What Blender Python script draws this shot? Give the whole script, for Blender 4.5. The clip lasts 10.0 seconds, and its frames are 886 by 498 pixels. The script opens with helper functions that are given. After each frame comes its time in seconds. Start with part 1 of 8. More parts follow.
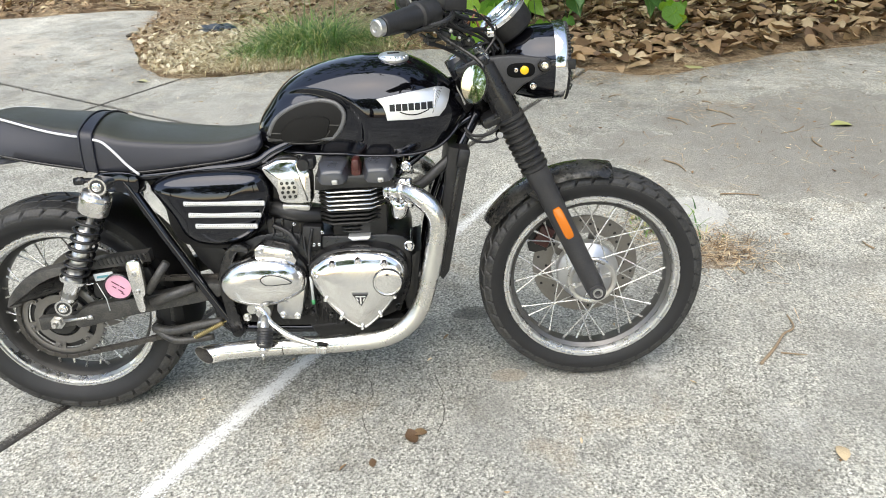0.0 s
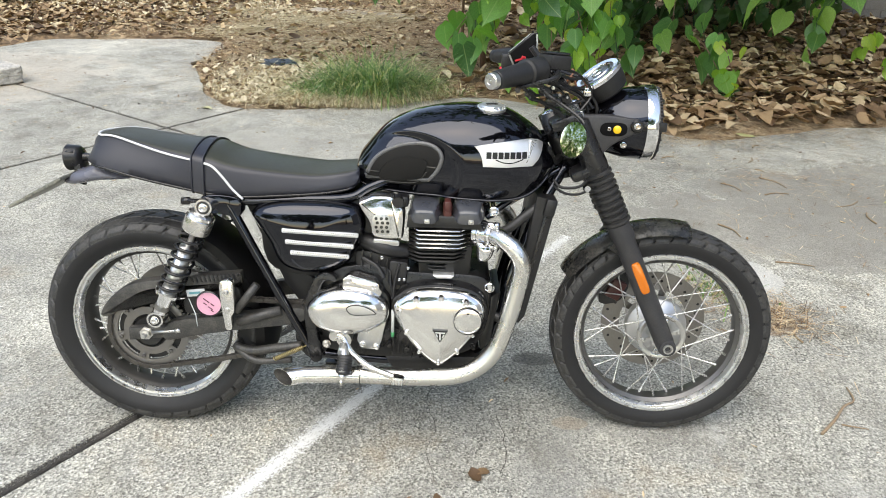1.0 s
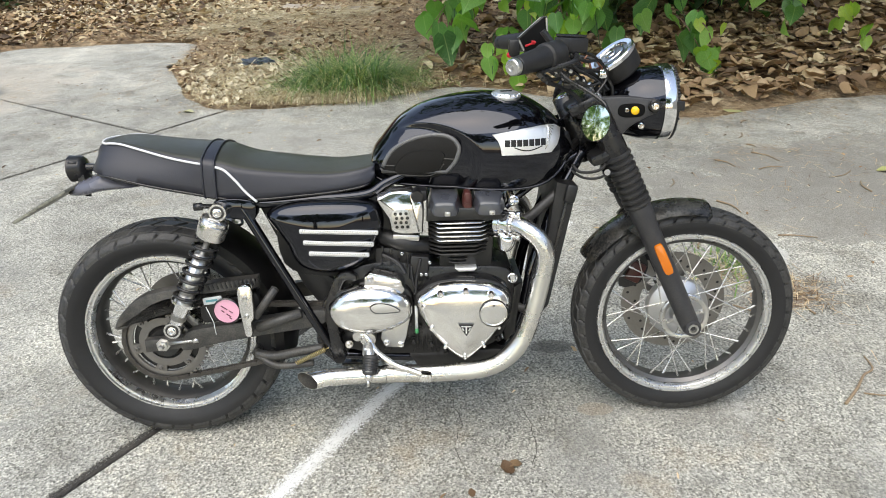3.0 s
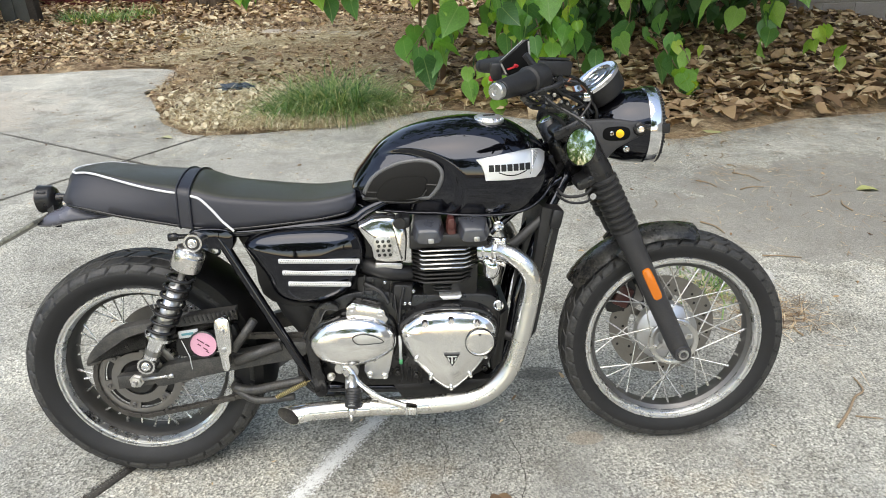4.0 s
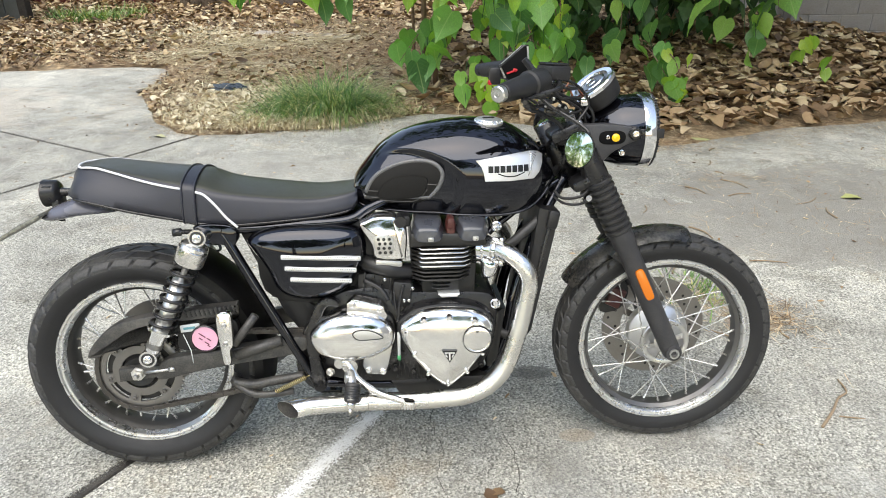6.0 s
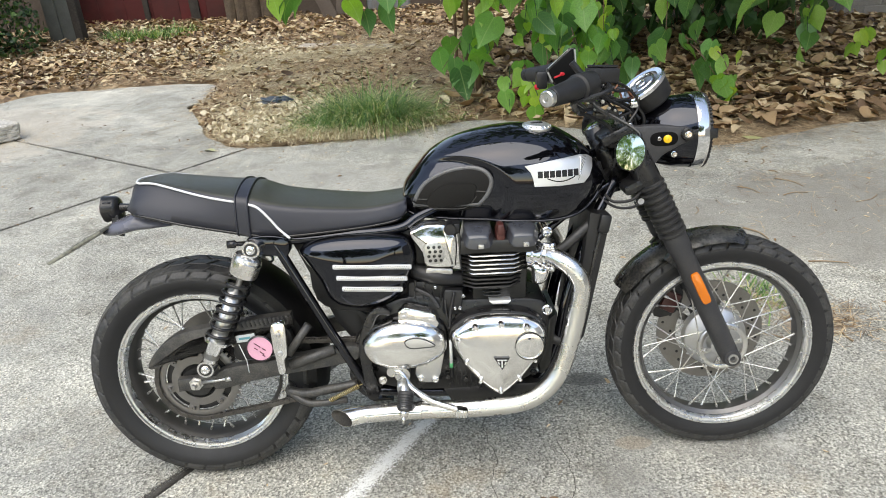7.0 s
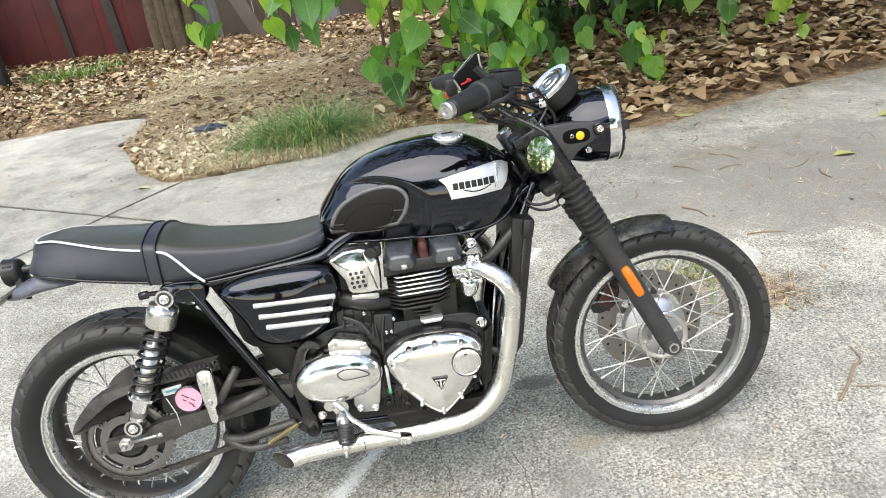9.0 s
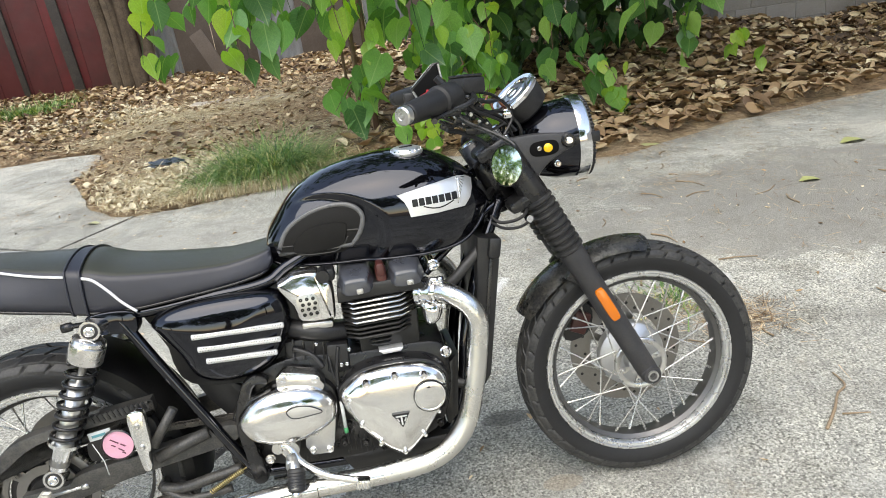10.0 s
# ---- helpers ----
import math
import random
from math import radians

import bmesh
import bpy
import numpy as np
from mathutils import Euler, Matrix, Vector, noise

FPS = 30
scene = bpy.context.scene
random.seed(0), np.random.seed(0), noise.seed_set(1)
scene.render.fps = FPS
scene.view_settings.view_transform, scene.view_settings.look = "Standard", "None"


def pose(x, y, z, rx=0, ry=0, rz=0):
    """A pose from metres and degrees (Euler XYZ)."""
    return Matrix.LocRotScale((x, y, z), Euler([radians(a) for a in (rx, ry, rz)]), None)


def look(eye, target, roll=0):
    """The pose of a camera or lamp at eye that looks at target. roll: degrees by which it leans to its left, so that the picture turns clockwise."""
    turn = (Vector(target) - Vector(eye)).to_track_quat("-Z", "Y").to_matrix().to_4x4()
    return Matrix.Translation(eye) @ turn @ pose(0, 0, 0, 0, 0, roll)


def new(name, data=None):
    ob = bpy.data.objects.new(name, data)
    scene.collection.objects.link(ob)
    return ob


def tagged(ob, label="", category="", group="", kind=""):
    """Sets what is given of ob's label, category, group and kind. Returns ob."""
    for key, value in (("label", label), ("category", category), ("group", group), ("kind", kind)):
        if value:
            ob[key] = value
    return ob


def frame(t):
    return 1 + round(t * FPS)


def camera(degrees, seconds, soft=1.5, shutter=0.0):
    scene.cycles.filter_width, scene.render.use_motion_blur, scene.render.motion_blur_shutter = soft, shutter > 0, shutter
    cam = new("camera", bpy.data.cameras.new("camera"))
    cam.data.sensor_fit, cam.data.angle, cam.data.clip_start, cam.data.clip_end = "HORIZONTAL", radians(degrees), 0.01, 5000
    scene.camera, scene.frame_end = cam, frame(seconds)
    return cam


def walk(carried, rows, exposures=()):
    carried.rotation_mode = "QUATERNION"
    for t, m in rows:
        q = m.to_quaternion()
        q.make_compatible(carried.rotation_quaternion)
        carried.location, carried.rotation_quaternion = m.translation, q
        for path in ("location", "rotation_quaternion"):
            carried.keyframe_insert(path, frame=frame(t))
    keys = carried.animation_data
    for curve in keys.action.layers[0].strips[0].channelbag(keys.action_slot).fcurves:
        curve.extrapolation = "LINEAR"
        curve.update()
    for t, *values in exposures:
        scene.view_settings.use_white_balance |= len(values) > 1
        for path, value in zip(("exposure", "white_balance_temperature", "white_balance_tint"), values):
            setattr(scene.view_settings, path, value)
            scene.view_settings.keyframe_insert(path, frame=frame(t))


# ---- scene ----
cam = camera(64.0, 10.0, 0.95)
PATH = [
    (0, (1.065, -1.628, 1.367), (1.043, 0.117, 0.391), -2.8),
    (0.5, (1.021, -1.66, 1.382), (0.895, 0.126, 0.489), -1.1),
    (1, (0.905, -1.693, 1.396), (0.826, 0.108, 0.53), 1.1),
    (1.5, (0.824, -1.713, 1.394), (0.899, 0.112, 0.581), 2.0),
    (2, (0.819, -1.691, 1.391), (0.798, 0.11, 0.523), -2.6),
    (2.5, (0.808, -1.683, 1.392), (0.826, 0.127, 0.542), -1.6),
    (2.7, (0.803, -1.676, 1.388), (0.793, 0.114, 0.495), -1.5),
    (3.8, (0.791, -1.629, 1.383), (0.762, 0.184, 0.538), -1.3),
    (4, (0.794, -1.618, 1.378), (0.823, 0.201, 0.545), -1.5),
    (4.5, (0.789, -1.628, 1.383), (0.836, 0.206, 0.589), -0.8),
    (5, (0.792, -1.641, 1.39), (0.859, 0.203, 0.618), -1.4),
    (5.5, (0.79, -1.65, 1.388), (0.92, 0.183, 0.598), -1.0),
    (5.7, (0.776, -1.66, 1.382), (0.877, 0.16, 0.56), -0.1),
    (6.8, (0.752, -1.655, 1.383), (0.708, 0.169, 0.564), -3.0),
    (7, (0.749, -1.654, 1.383), (0.689, 0.177, 0.58), -3.0),
    (7.5, (0.73, -1.654, 1.391), (0.582, 0.173, 0.59), -4.1),
    (8, (0.763, -1.656, 1.398), (0.719, 0.175, 0.595), -5.2),
    (8.5, (0.799, -1.655, 1.407), (0.931, 0.203, 0.68), -5.4),
    (9, (0.854, -1.592, 1.39), (0.895, 0.239, 0.585), -8.5),
    (9.5, (0.938, -1.526, 1.359), (0.819, 0.288, 0.524), -15.0),
    (10, (0.868, -1.478, 1.297), (1.018, 0.383, 0.58), -8.0),
]
walk(cam, [(t, look(eye, target, roll)) for t, eye, target, roll in PATH], [(0.0, 1.56, 8550, 14.0), (2.0, 1.43, 8550, 14.0), (4.0, 1.40, 8550, 14.0), (4.5, 1.51, 8550, 14.0), (5.0, 1.56, 8550, 14.0), (5.5, 1.66, 8550, 14.0), (7.0, 1.43, 8550, 14.0), (8.0, 1.43, 8550, 14.0), (8.5, 1.61, 8550, 14.0), (9.0, 1.72, 8550, 14.0), (9.5, 1.68, 8550, 14.0), (10.0, 1.54, 8550, 14.0)])

# ---- light ----
world = bpy.data.worlds.new("sky")
scene.world = world
world.use_nodes = True
wn = world.node_tree.nodes
sky = wn.new("ShaderNodeTexSky")
sky.sky_type = "NISHITA"
sky.sun_disc = False
SUN_EL, SUN_AZ = 60.0, 200.0
sky.sun_elevation = radians(SUN_EL)
sky.sun_rotation = radians(SUN_AZ)
sky.air_density, sky.dust_density, sky.ozone_density = 1.0, 0.4, 1.0
wn["Background"].inputs["Strength"].default_value = 0.15
world.node_tree.links.new(sky.outputs[0], wn["Background"].inputs["Color"])
sun_data = bpy.data.lights.new("sun", "SUN")
sun_data.energy, sun_data.angle, sun_data.color = 1.35, radians(64), (0.83, 0.93, 1.0)
sun = new("sun", sun_data)
sun_way = Vector((math.sin(radians(SUN_AZ)) * math.cos(radians(SUN_EL)), math.cos(radians(SUN_AZ)) * math.cos(radians(SUN_EL)), math.sin(radians(SUN_EL))))
sun.matrix_world = look(sun_way * 30, (0, 0, 0))


# ---- materials ----
def mat(name, base, rough=0.5, metal=0.0, **k):
    m = bpy.data.materials.new(name)
    m.use_nodes = True
    p = m.node_tree.nodes["Principled BSDF"]
    p.inputs["Base Color"].default_value = (*base, 1)
    p.inputs["Roughness"].default_value = rough
    p.inputs["Metallic"].default_value = metal
    for key, value in k.items():
        p.inputs[key.replace("_", " ")].default_value = value
    return m


def node(m, kind, links=(), **values):
    """Add a node; links: (input name, socket); values: inputs by name."""
    n = m.node_tree.nodes.new(kind)
    for key, value in values.items():
        n.inputs[key].default_value = value
    for key, socket in links:
        m.node_tree.links.new(socket, n.inputs[key])
    return n


def where(m, kind="Object"):
    return node(m, "ShaderNodeTexCoord").outputs[kind]


def noisy(m, scale, detail=4.0, rough=0.6, kind="Object"):
    return node(m, "ShaderNodeTexNoise", [("Vector", where(m, kind))], Scale=scale, Detail=detail, Roughness=rough).outputs["Fac"]


def ramp(m, socket, *stops):
    r = node(m, "ShaderNodeValToRGB", [("Fac", socket)])
    e = r.color_ramp.elements
    while len(e) < len(stops):
        e.new(0.5)
    for k, (at, c) in enumerate(stops):
        e[k].position = at
        e[k].color = (*c, 1) if len(c) == 3 else c
    return r.outputs["Color"]


def mix(m, a, b, fac, blend="MIX"):
    n = m.node_tree.nodes.new("ShaderNodeMix")
    n.data_type, n.blend_type = "RGBA", blend
    for key, value in ((0, fac), (6, a), (7, b)):
        if isinstance(value, (int, float)):
            n.inputs[key].default_value = value
        elif isinstance(value, tuple):
            n.inputs[key].default_value = (*value, 1)
        else:
            m.node_tree.links.new(value, n.inputs[key])
    return n.outputs[2]


def put(m, key, socket):
    m.node_tree.links.new(socket, m.node_tree.nodes["Principled BSDF"].inputs[key])


def bump(m, socket, strength=0.3, dist=0.002):
    b = node(m, "ShaderNodeBump", [("Height", socket)], Strength=strength, Distance=dist)
    put(m, "Normal", b.outputs["Normal"])


def g(x):
    return (x, x, x)


def worn(name, base, rough, metal=0.0, dust=0.15, dust_col=(0.20, 0.18, 0.15), scale=18.0, fine=260.0, relief=0.0, **k):
    """A painted, cast or rubber surface with dust in patches and uneven gloss."""
    m = mat(name, base, rough, metal, **k)
    big, small = noisy(m, scale, 5.0), noisy(m, fine, 3.0)
    mask = ramp(m, mix(m, big, small, 0.45), (0.42, g(0.0)), (0.75, g(dust)))
    put(m, "Base Color", mix(m, base, dust_col, mask))
    put(m, "Roughness", ramp(m, big, (0.3, g(max(rough - 0.08, 0.02))), (0.75, g(min(rough + 0.14, 1.0)))))
    if metal > 0.3:
        put(m, "Metallic", ramp(m, mask, (0.0, g(metal)), (0.5, g(metal * 0.5))))
    if relief:
        bump(m, small, relief, 0.001)
    return m


GLOSS = mat("gloss_black_paint", (0.0025, 0.0025, 0.0035), 0.035, Specular_Tint=(0.82, 0.86, 1.0, 1.0), Coat_Weight=0.3, Coat_Roughness=0.015, Coat_IOR=1.5)
put(GLOSS, "Roughness", ramp(GLOSS, noisy(GLOSS, 14.0, 5.0), (0.35, g(0.02)), (0.7, g(0.06))))
SATIN = worn("satin_black_metal", (0.008, 0.008, 0.009), 0.26, dust=0.10)
MATT = worn("matt_black_plastic", (0.008, 0.008, 0.009), 0.45, dust=0.09, relief=0.15)
DUSTY = worn("dusty_black_steel", (0.024, 0.024, 0.024), 0.42, dust=0.45, scale=30, relief=0.2)
CAST = worn("black_engine_casting", (0.010, 0.010, 0.010), 0.40, dust=0.09, fine=420, relief=0.35)
FORK = worn("fork_black_paint", (0.030, 0.030, 0.033), 0.42, dust=0.15)
INLAY = worn("brushed_inlay", (0.62, 0.61, 0.58), 0.48, 0.85, dust=0.12)
CAPM = worn("satin_chrome_cap", (0.85, 0.85, 0.84), 0.28, 0.9, dust=0.05)
FINM = worn("fin_black", (0.016, 0.016, 0.016), 0.32, dust=0.12)
SOOT = worn("sooty_bore", (0.012, 0.011, 0.010), 0.8, dust=0.3)
LIP = worn("rubber_lip_highlight", (0.11, 0.11, 0.11), 0.28, dust=0.1)
FINEDGE = worn("dark_fin_edge", (0.05, 0.05, 0.05), 0.3, 0.3, dust=0.1)
COVER = worn("satin_cam_cover", (0.038, 0.041, 0.050), 0.32, dust=0.08, Coat_Weight=0.6, Coat_Roughness=0.25)
CASE = worn("black_crankcase", (0.008, 0.008, 0.009), 0.30, dust=0.06, scale=30, fine=300, relief=0.25)
RUBBER = worn("tyre_rubber", (0.007, 0.007, 0.008), 0.55, dust=0.06, dust_col=(0.08, 0.075, 0.072), scale=14, fine=190, relief=0.25)
TREAD = worn("tread_rubber", (0.020, 0.020, 0.021), 0.52, dust=0.32, dust_col=(0.17, 0.16, 0.14), scale=22, fine=150, relief=0.3)
GAITER = worn("gaiter_rubber", (0.016, 0.016, 0.017), 0.42, dust=0.2)
PAD = worn("knee_rubber", (0.006, 0.0055, 0.005), 0.62, dust=0.04, relief=0.15, Specular_IOR_Level=0.25)
# blue sky on the sides, warm tree light on top, put into the vinyl
SEAT = worn("seat_vinyl", (0.017, 0.018, 0.026), 0.40, dust=0.05, scale=6, fine=900, relief=0.3)
SEAT_TOP = worn("seat_vinyl_lit_top", (0.030, 0.031, 0.022), 0.42, dust=0.45, dust_col=(0.10, 0.097, 0.062), scale=5, fine=900, relief=0.3)
PIPING = worn("white_piping", (0.72, 0.72, 0.72), 0.5, dust=0.1)
POLISH = worn("polished_alloy", (0.80, 0.79, 0.77), 0.145, 1.0, dust=0.05, scale=12, fine=300)
ALLOY = worn("satin_alloy", (0.62, 0.61, 0.59), 0.30, 1.0, dust=0.25, scale=25)
RIM = worn("rim_alloy", (0.76, 0.76, 0.755), 0.27, 1.0, dust=0.07, scale=30)
CHROME = worn("chrome", (0.82, 0.82, 0.82), 0.07, 1.0, dust=0.05)
STEEL = worn("brushed_steel_pipe", (0.70, 0.69, 0.66), 0.25, 1.0, dust=0.04, dust_col=(0.35, 0.30, 0.22), scale=10, fine=500, relief=0.02)
SPOKE = worn("spoke_steel", (0.72, 0.71, 0.69), 0.25, 1.0, dust=0.2)
SPROCKET = worn("sprocket_steel", (0.22, 0.21, 0.20), 0.38, 0.9, dust=0.25, dust_col=(0.10, 0.09, 0.08), scale=40)
CHAIN = worn("oily_chain", (0.06, 0.055, 0.05), 0.5, 0.6, dust=0.4)
RUST = worn("rust_brown_coil", (0.07, 0.014, 0.011), 0.35, dust=0.15)
RED = mat("red_plastic", (0.55, 0.02, 0.03), 0.4)
ORANGE = mat("orange_reflector", (0.62, 0.15, 0.006), 0.18, Coat_Weight=0.6)
AMBER = mat("amber_lens", (0.95, 0.55, 0.02), 0.15, Coat_Weight=0.5)
PINK = worn("pink_paper_disc", (0.72, 0.36, 0.47), 0.45, dust=0.25)
PINK_INK = mat("dark_ink", (0.12, 0.03, 0.05), 0.6)
PAPER = worn("white_paper", (0.65, 0.68, 0.68), 0.5, dust=0.2)
TEAL = mat("teal_ink", (0.10, 0.33, 0.36), 0.5)
BADGE = worn("silver_badge", (0.80, 0.80, 0.79), 0.40, 0.7, dust=0.05)
INK = mat("badge_black", (0.006, 0.006, 0.006), 0.35)
SLOT = mat("slot_black", (0.003, 0.003, 0.003), 0.8, Specular_IOR_Level=0.15)
MIRROR = mat("mirror_glass", (0.66, 0.73, 0.68), 0.055, 1.0)
DIAL = mat("dial_face", (0.03, 0.03, 0.032), 0.3, Coat_Weight=1.0, Coat_IOR=1.8, Coat_Roughness=0.02)
LENS = mat("lamp_glass", (0.9, 0.92, 0.92), 0.03, Transmission_Weight=0.9, IOR=1.45)
REDLENS = mat("red_lens", (0.25, 0.01, 0.01), 0.15)
SPRING = worn("tarnished_spring", (0.50, 0.40, 0.20), 0.35, 0.9, dust=0.2)
COPPER = mat("cable_copper_brown", (0.25, 0.10, 0.05), 0.5)
PLATE = worn("plate_dark_back", (0.10, 0.10, 0.085), 0.4, 0.3, dust=0.9, dust_col=(0.42, 0.41, 0.34), scale=22, fine=90)
TAG_GREEN = mat("green_tag", (0.05, 0.35, 0.14), 0.5)


def concrete():
    m = mat("weathered_concrete", (0.36, 0.34, 0.31), 0.9)
    P = where(m)
    big = node(m, "ShaderNodeTexNoise", [("Vector", P)], Scale=0.55, Detail=6.0, Roughness=0.62, Distortion=0.6).outputs["Fac"]
    mid = node(m, "ShaderNodeTexNoise", [("Vector", P)], Scale=4.2, Detail=6.0, Roughness=0.65).outputs["Fac"]
    fine = node(m, "ShaderNodeTexNoise", [("Vector", P)], Scale=130.0, Detail=3.0, Roughness=0.7).outputs["Fac"]
    stones = node(m, "ShaderNodeTexVoronoi", [("Vector", P)], Scale=165.0)
    tone = ramp(m, big, (0.32, (0.34, 0.33, 0.29)), (0.50, (0.485, 0.47, 0.41)), (0.66, (0.70, 0.675, 0.585)))
    tone = mix(m, tone, ramp(m, mid, (0.30, (0.52, 0.50, 0.46)), (0.50, g(0.95)), (0.72, (1.15, 1.14, 1.10))), 0.85, "MULTIPLY")
    tone = mix(m, tone, ramp(m, fine, (0.36, g(0.36)), (0.5, g(0.98)), (0.64, g(1.36))), 0.9, "MULTIPLY")
    grey = node(m, "ShaderNodeRGBToBW", [("Color", stones.outputs["Color"])]).outputs["Val"]
    tone = mix(m, tone, ramp(m, grey, (0.12, g(0.38)), (0.4, g(0.85)), (0.62, g(1.1)), (0.9, g(1.5))), 0.9, "MULTIPLY")
    # grey worn smears and pale scuffs
    sm = node(m, "ShaderNodeTexNoise", [("Vector", P)], Scale=1.25, Detail=8.0, Roughness=0.7, Distortion=1.2).outputs["Fac"]
    tone = mix(m, tone, (0.27, 0.265, 0.24), ramp(m, sm, (0.50, g(0.0)), (0.66, g(0.55))))
    sc = node(m, "ShaderNodeTexNoise", [("Vector", P)], Scale=3.3, Detail=7.0, Roughness=0.75, Distortion=0.8).outputs["Fac"]
    tone = mix(m, tone, (0.72, 0.71, 0.66), ramp(m, sc, (0.60, g(0.0)), (0.74, g(0.5))))
    # tree shade and wear painted right and back; warm left, cement dust, oil drips
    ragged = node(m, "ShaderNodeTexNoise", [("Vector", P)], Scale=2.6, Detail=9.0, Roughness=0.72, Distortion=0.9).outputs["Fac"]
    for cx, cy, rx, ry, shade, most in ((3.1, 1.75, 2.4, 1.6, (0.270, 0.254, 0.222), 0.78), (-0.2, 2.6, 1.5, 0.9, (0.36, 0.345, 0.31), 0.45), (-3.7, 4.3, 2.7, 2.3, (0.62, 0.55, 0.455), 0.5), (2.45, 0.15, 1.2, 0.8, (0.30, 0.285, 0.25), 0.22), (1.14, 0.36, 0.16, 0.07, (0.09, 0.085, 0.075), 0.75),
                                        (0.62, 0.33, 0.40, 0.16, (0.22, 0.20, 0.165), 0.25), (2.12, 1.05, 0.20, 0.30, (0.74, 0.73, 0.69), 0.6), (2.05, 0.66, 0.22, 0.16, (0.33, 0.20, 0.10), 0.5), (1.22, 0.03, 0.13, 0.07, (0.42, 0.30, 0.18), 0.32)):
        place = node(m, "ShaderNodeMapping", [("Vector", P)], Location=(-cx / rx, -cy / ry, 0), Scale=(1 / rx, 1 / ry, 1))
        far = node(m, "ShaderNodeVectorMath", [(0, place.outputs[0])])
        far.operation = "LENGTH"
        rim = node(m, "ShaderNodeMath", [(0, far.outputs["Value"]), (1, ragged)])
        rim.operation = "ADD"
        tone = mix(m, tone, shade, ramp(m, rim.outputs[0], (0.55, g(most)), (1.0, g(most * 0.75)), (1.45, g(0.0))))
    # rust-brown leaf stains and dark drips
    st = node(m, "ShaderNodeTexNoise", [("Vector", P)], Scale=2.1, Detail=7.0, Roughness=0.72).outputs["Fac"]
    tone = mix(m, tone, (0.30, 0.21, 0.12), ramp(m, st, (0.57, g(0.0)), (0.74, g(0.5))))
    spots = node(m, "ShaderNodeTexVoronoi", [("Vector", P)], Scale=9.0).outputs["Distance"]
    tone = mix(m, tone, (0.10, 0.09, 0.08), ramp(m, spots, (0.02, g(0.55)), (0.07, g(0.0))))
    put(m, "Base Color", mix(m, tone, g(0.925), 1.0, "MULTIPLY"))
    hb = mix(m, fine, stones.outputs["Distance"], 0.5)
    bump(m, hb, 0.8, 0.006)
    return m


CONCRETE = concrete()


def earth():
    m = mat("dry_earth", (0.16, 0.11, 0.07), 0.95)
    a, b, c = noisy(m, 1.6, 7.0), noisy(m, 18.0, 6.0), noisy(m, 90.0, 3.0)
    t = ramp(m, a, (0.3, (0.22, 0.14, 0.08)), (0.52, (0.39, 0.265, 0.155)), (0.72, (0.58, 0.45, 0.29)))
    t = mix(m, t, ramp(m, b, (0.32, g(0.35)), (0.6, g(1.2))), 0.9, "MULTIPLY")
    put(m, "Base Color", mix(m, t, ramp(m, c, (0.3, g(0.5)), (0.7, g(1.3))), 0.7, "MULTIPLY"))
    bump(m, mix(m, b, c, 0.5), 0.8, 0.02)
    return m


EARTH = earth()


def leafy(name, stops, rough=0.5, sheen=0.0, island=True, translucent=0.0, vein=0.0):
    """Colour picked piece by piece from the stops."""
    m = mat(name, stops[0][1], rough)
    pick = node(m, "ShaderNodeNewGeometry").outputs["Random Per Island"] if island else node(m, "ShaderNodeObjectInfo").outputs["Random"]
    t = ramp(m, pick, *stops)
    t = mix(m, t, ramp(m, noisy(m, 28.0, 4.0), (0.3, g(0.62)), (0.7, g(1.2))), 0.6, "MULTIPLY")
    if vein:
        # pale midrib and side veins, laid out along the leaf's own axes
        xyz = node(m, "ShaderNodeSeparateXYZ", [("Vector", where(m))])
        side = node(m, "ShaderNodeMath", [(0, xyz.outputs["X"])])
        side.operation = "ABSOLUTE"
        slope = node(m, "ShaderNodeMath", [(0, side.outputs[0]), (2, xyz.outputs["Y"])])
        slope.operation = "MULTIPLY_ADD"
        slope.inputs[1].default_value = -0.75
        comb = node(m, "ShaderNodeMath", [(0, slope.outputs[0])])
        comb.operation = "MULTIPLY"
        comb.inputs[1].default_value = 7.5
        saw = node(m, "ShaderNodeMath", [(0, comb.outputs[0])])
        saw.operation = "FRACT"
        ribs = ramp(m, saw.outputs[0], (0.0, g(0.28)), (0.12, g(0.0)), (0.88, g(0.0)), (1.0, g(0.28)))
        mid = ramp(m, side.outputs[0], (0.008, g(1.0)), (0.024, g(0.0)))
        lines = mix(m, ribs, mid, 1.0, "LIGHTEN")
        fac = node(m, "ShaderNodeMath", [(0, lines)])
        fac.operation = "MULTIPLY"
        fac.inputs[1].default_value = vein
        t = mix(m, t, (0.42, 0.56, 0.26), fac.outputs[0])
    put(m, "Base Color", t)
    if translucent:
        tr = node(m, "ShaderNodeBsdfTranslucent", [("Color", mix(m, t, (1.5, 1.7, 0.5), 1.0, "MULTIPLY"))])
        p = m.node_tree.nodes["Principled BSDF"]
        mixn = node(m, "ShaderNodeMixShader", [(1, p.outputs[0]), (2, tr.outputs[0])], Fac=translucent)
        m.node_tree.links.new(mixn.outputs[0], m.node_tree.nodes["Material Output"].inputs["Surface"])
    bump(m, noisy(m, 120.0, 3.0), 0.3, 0.002)
    return m


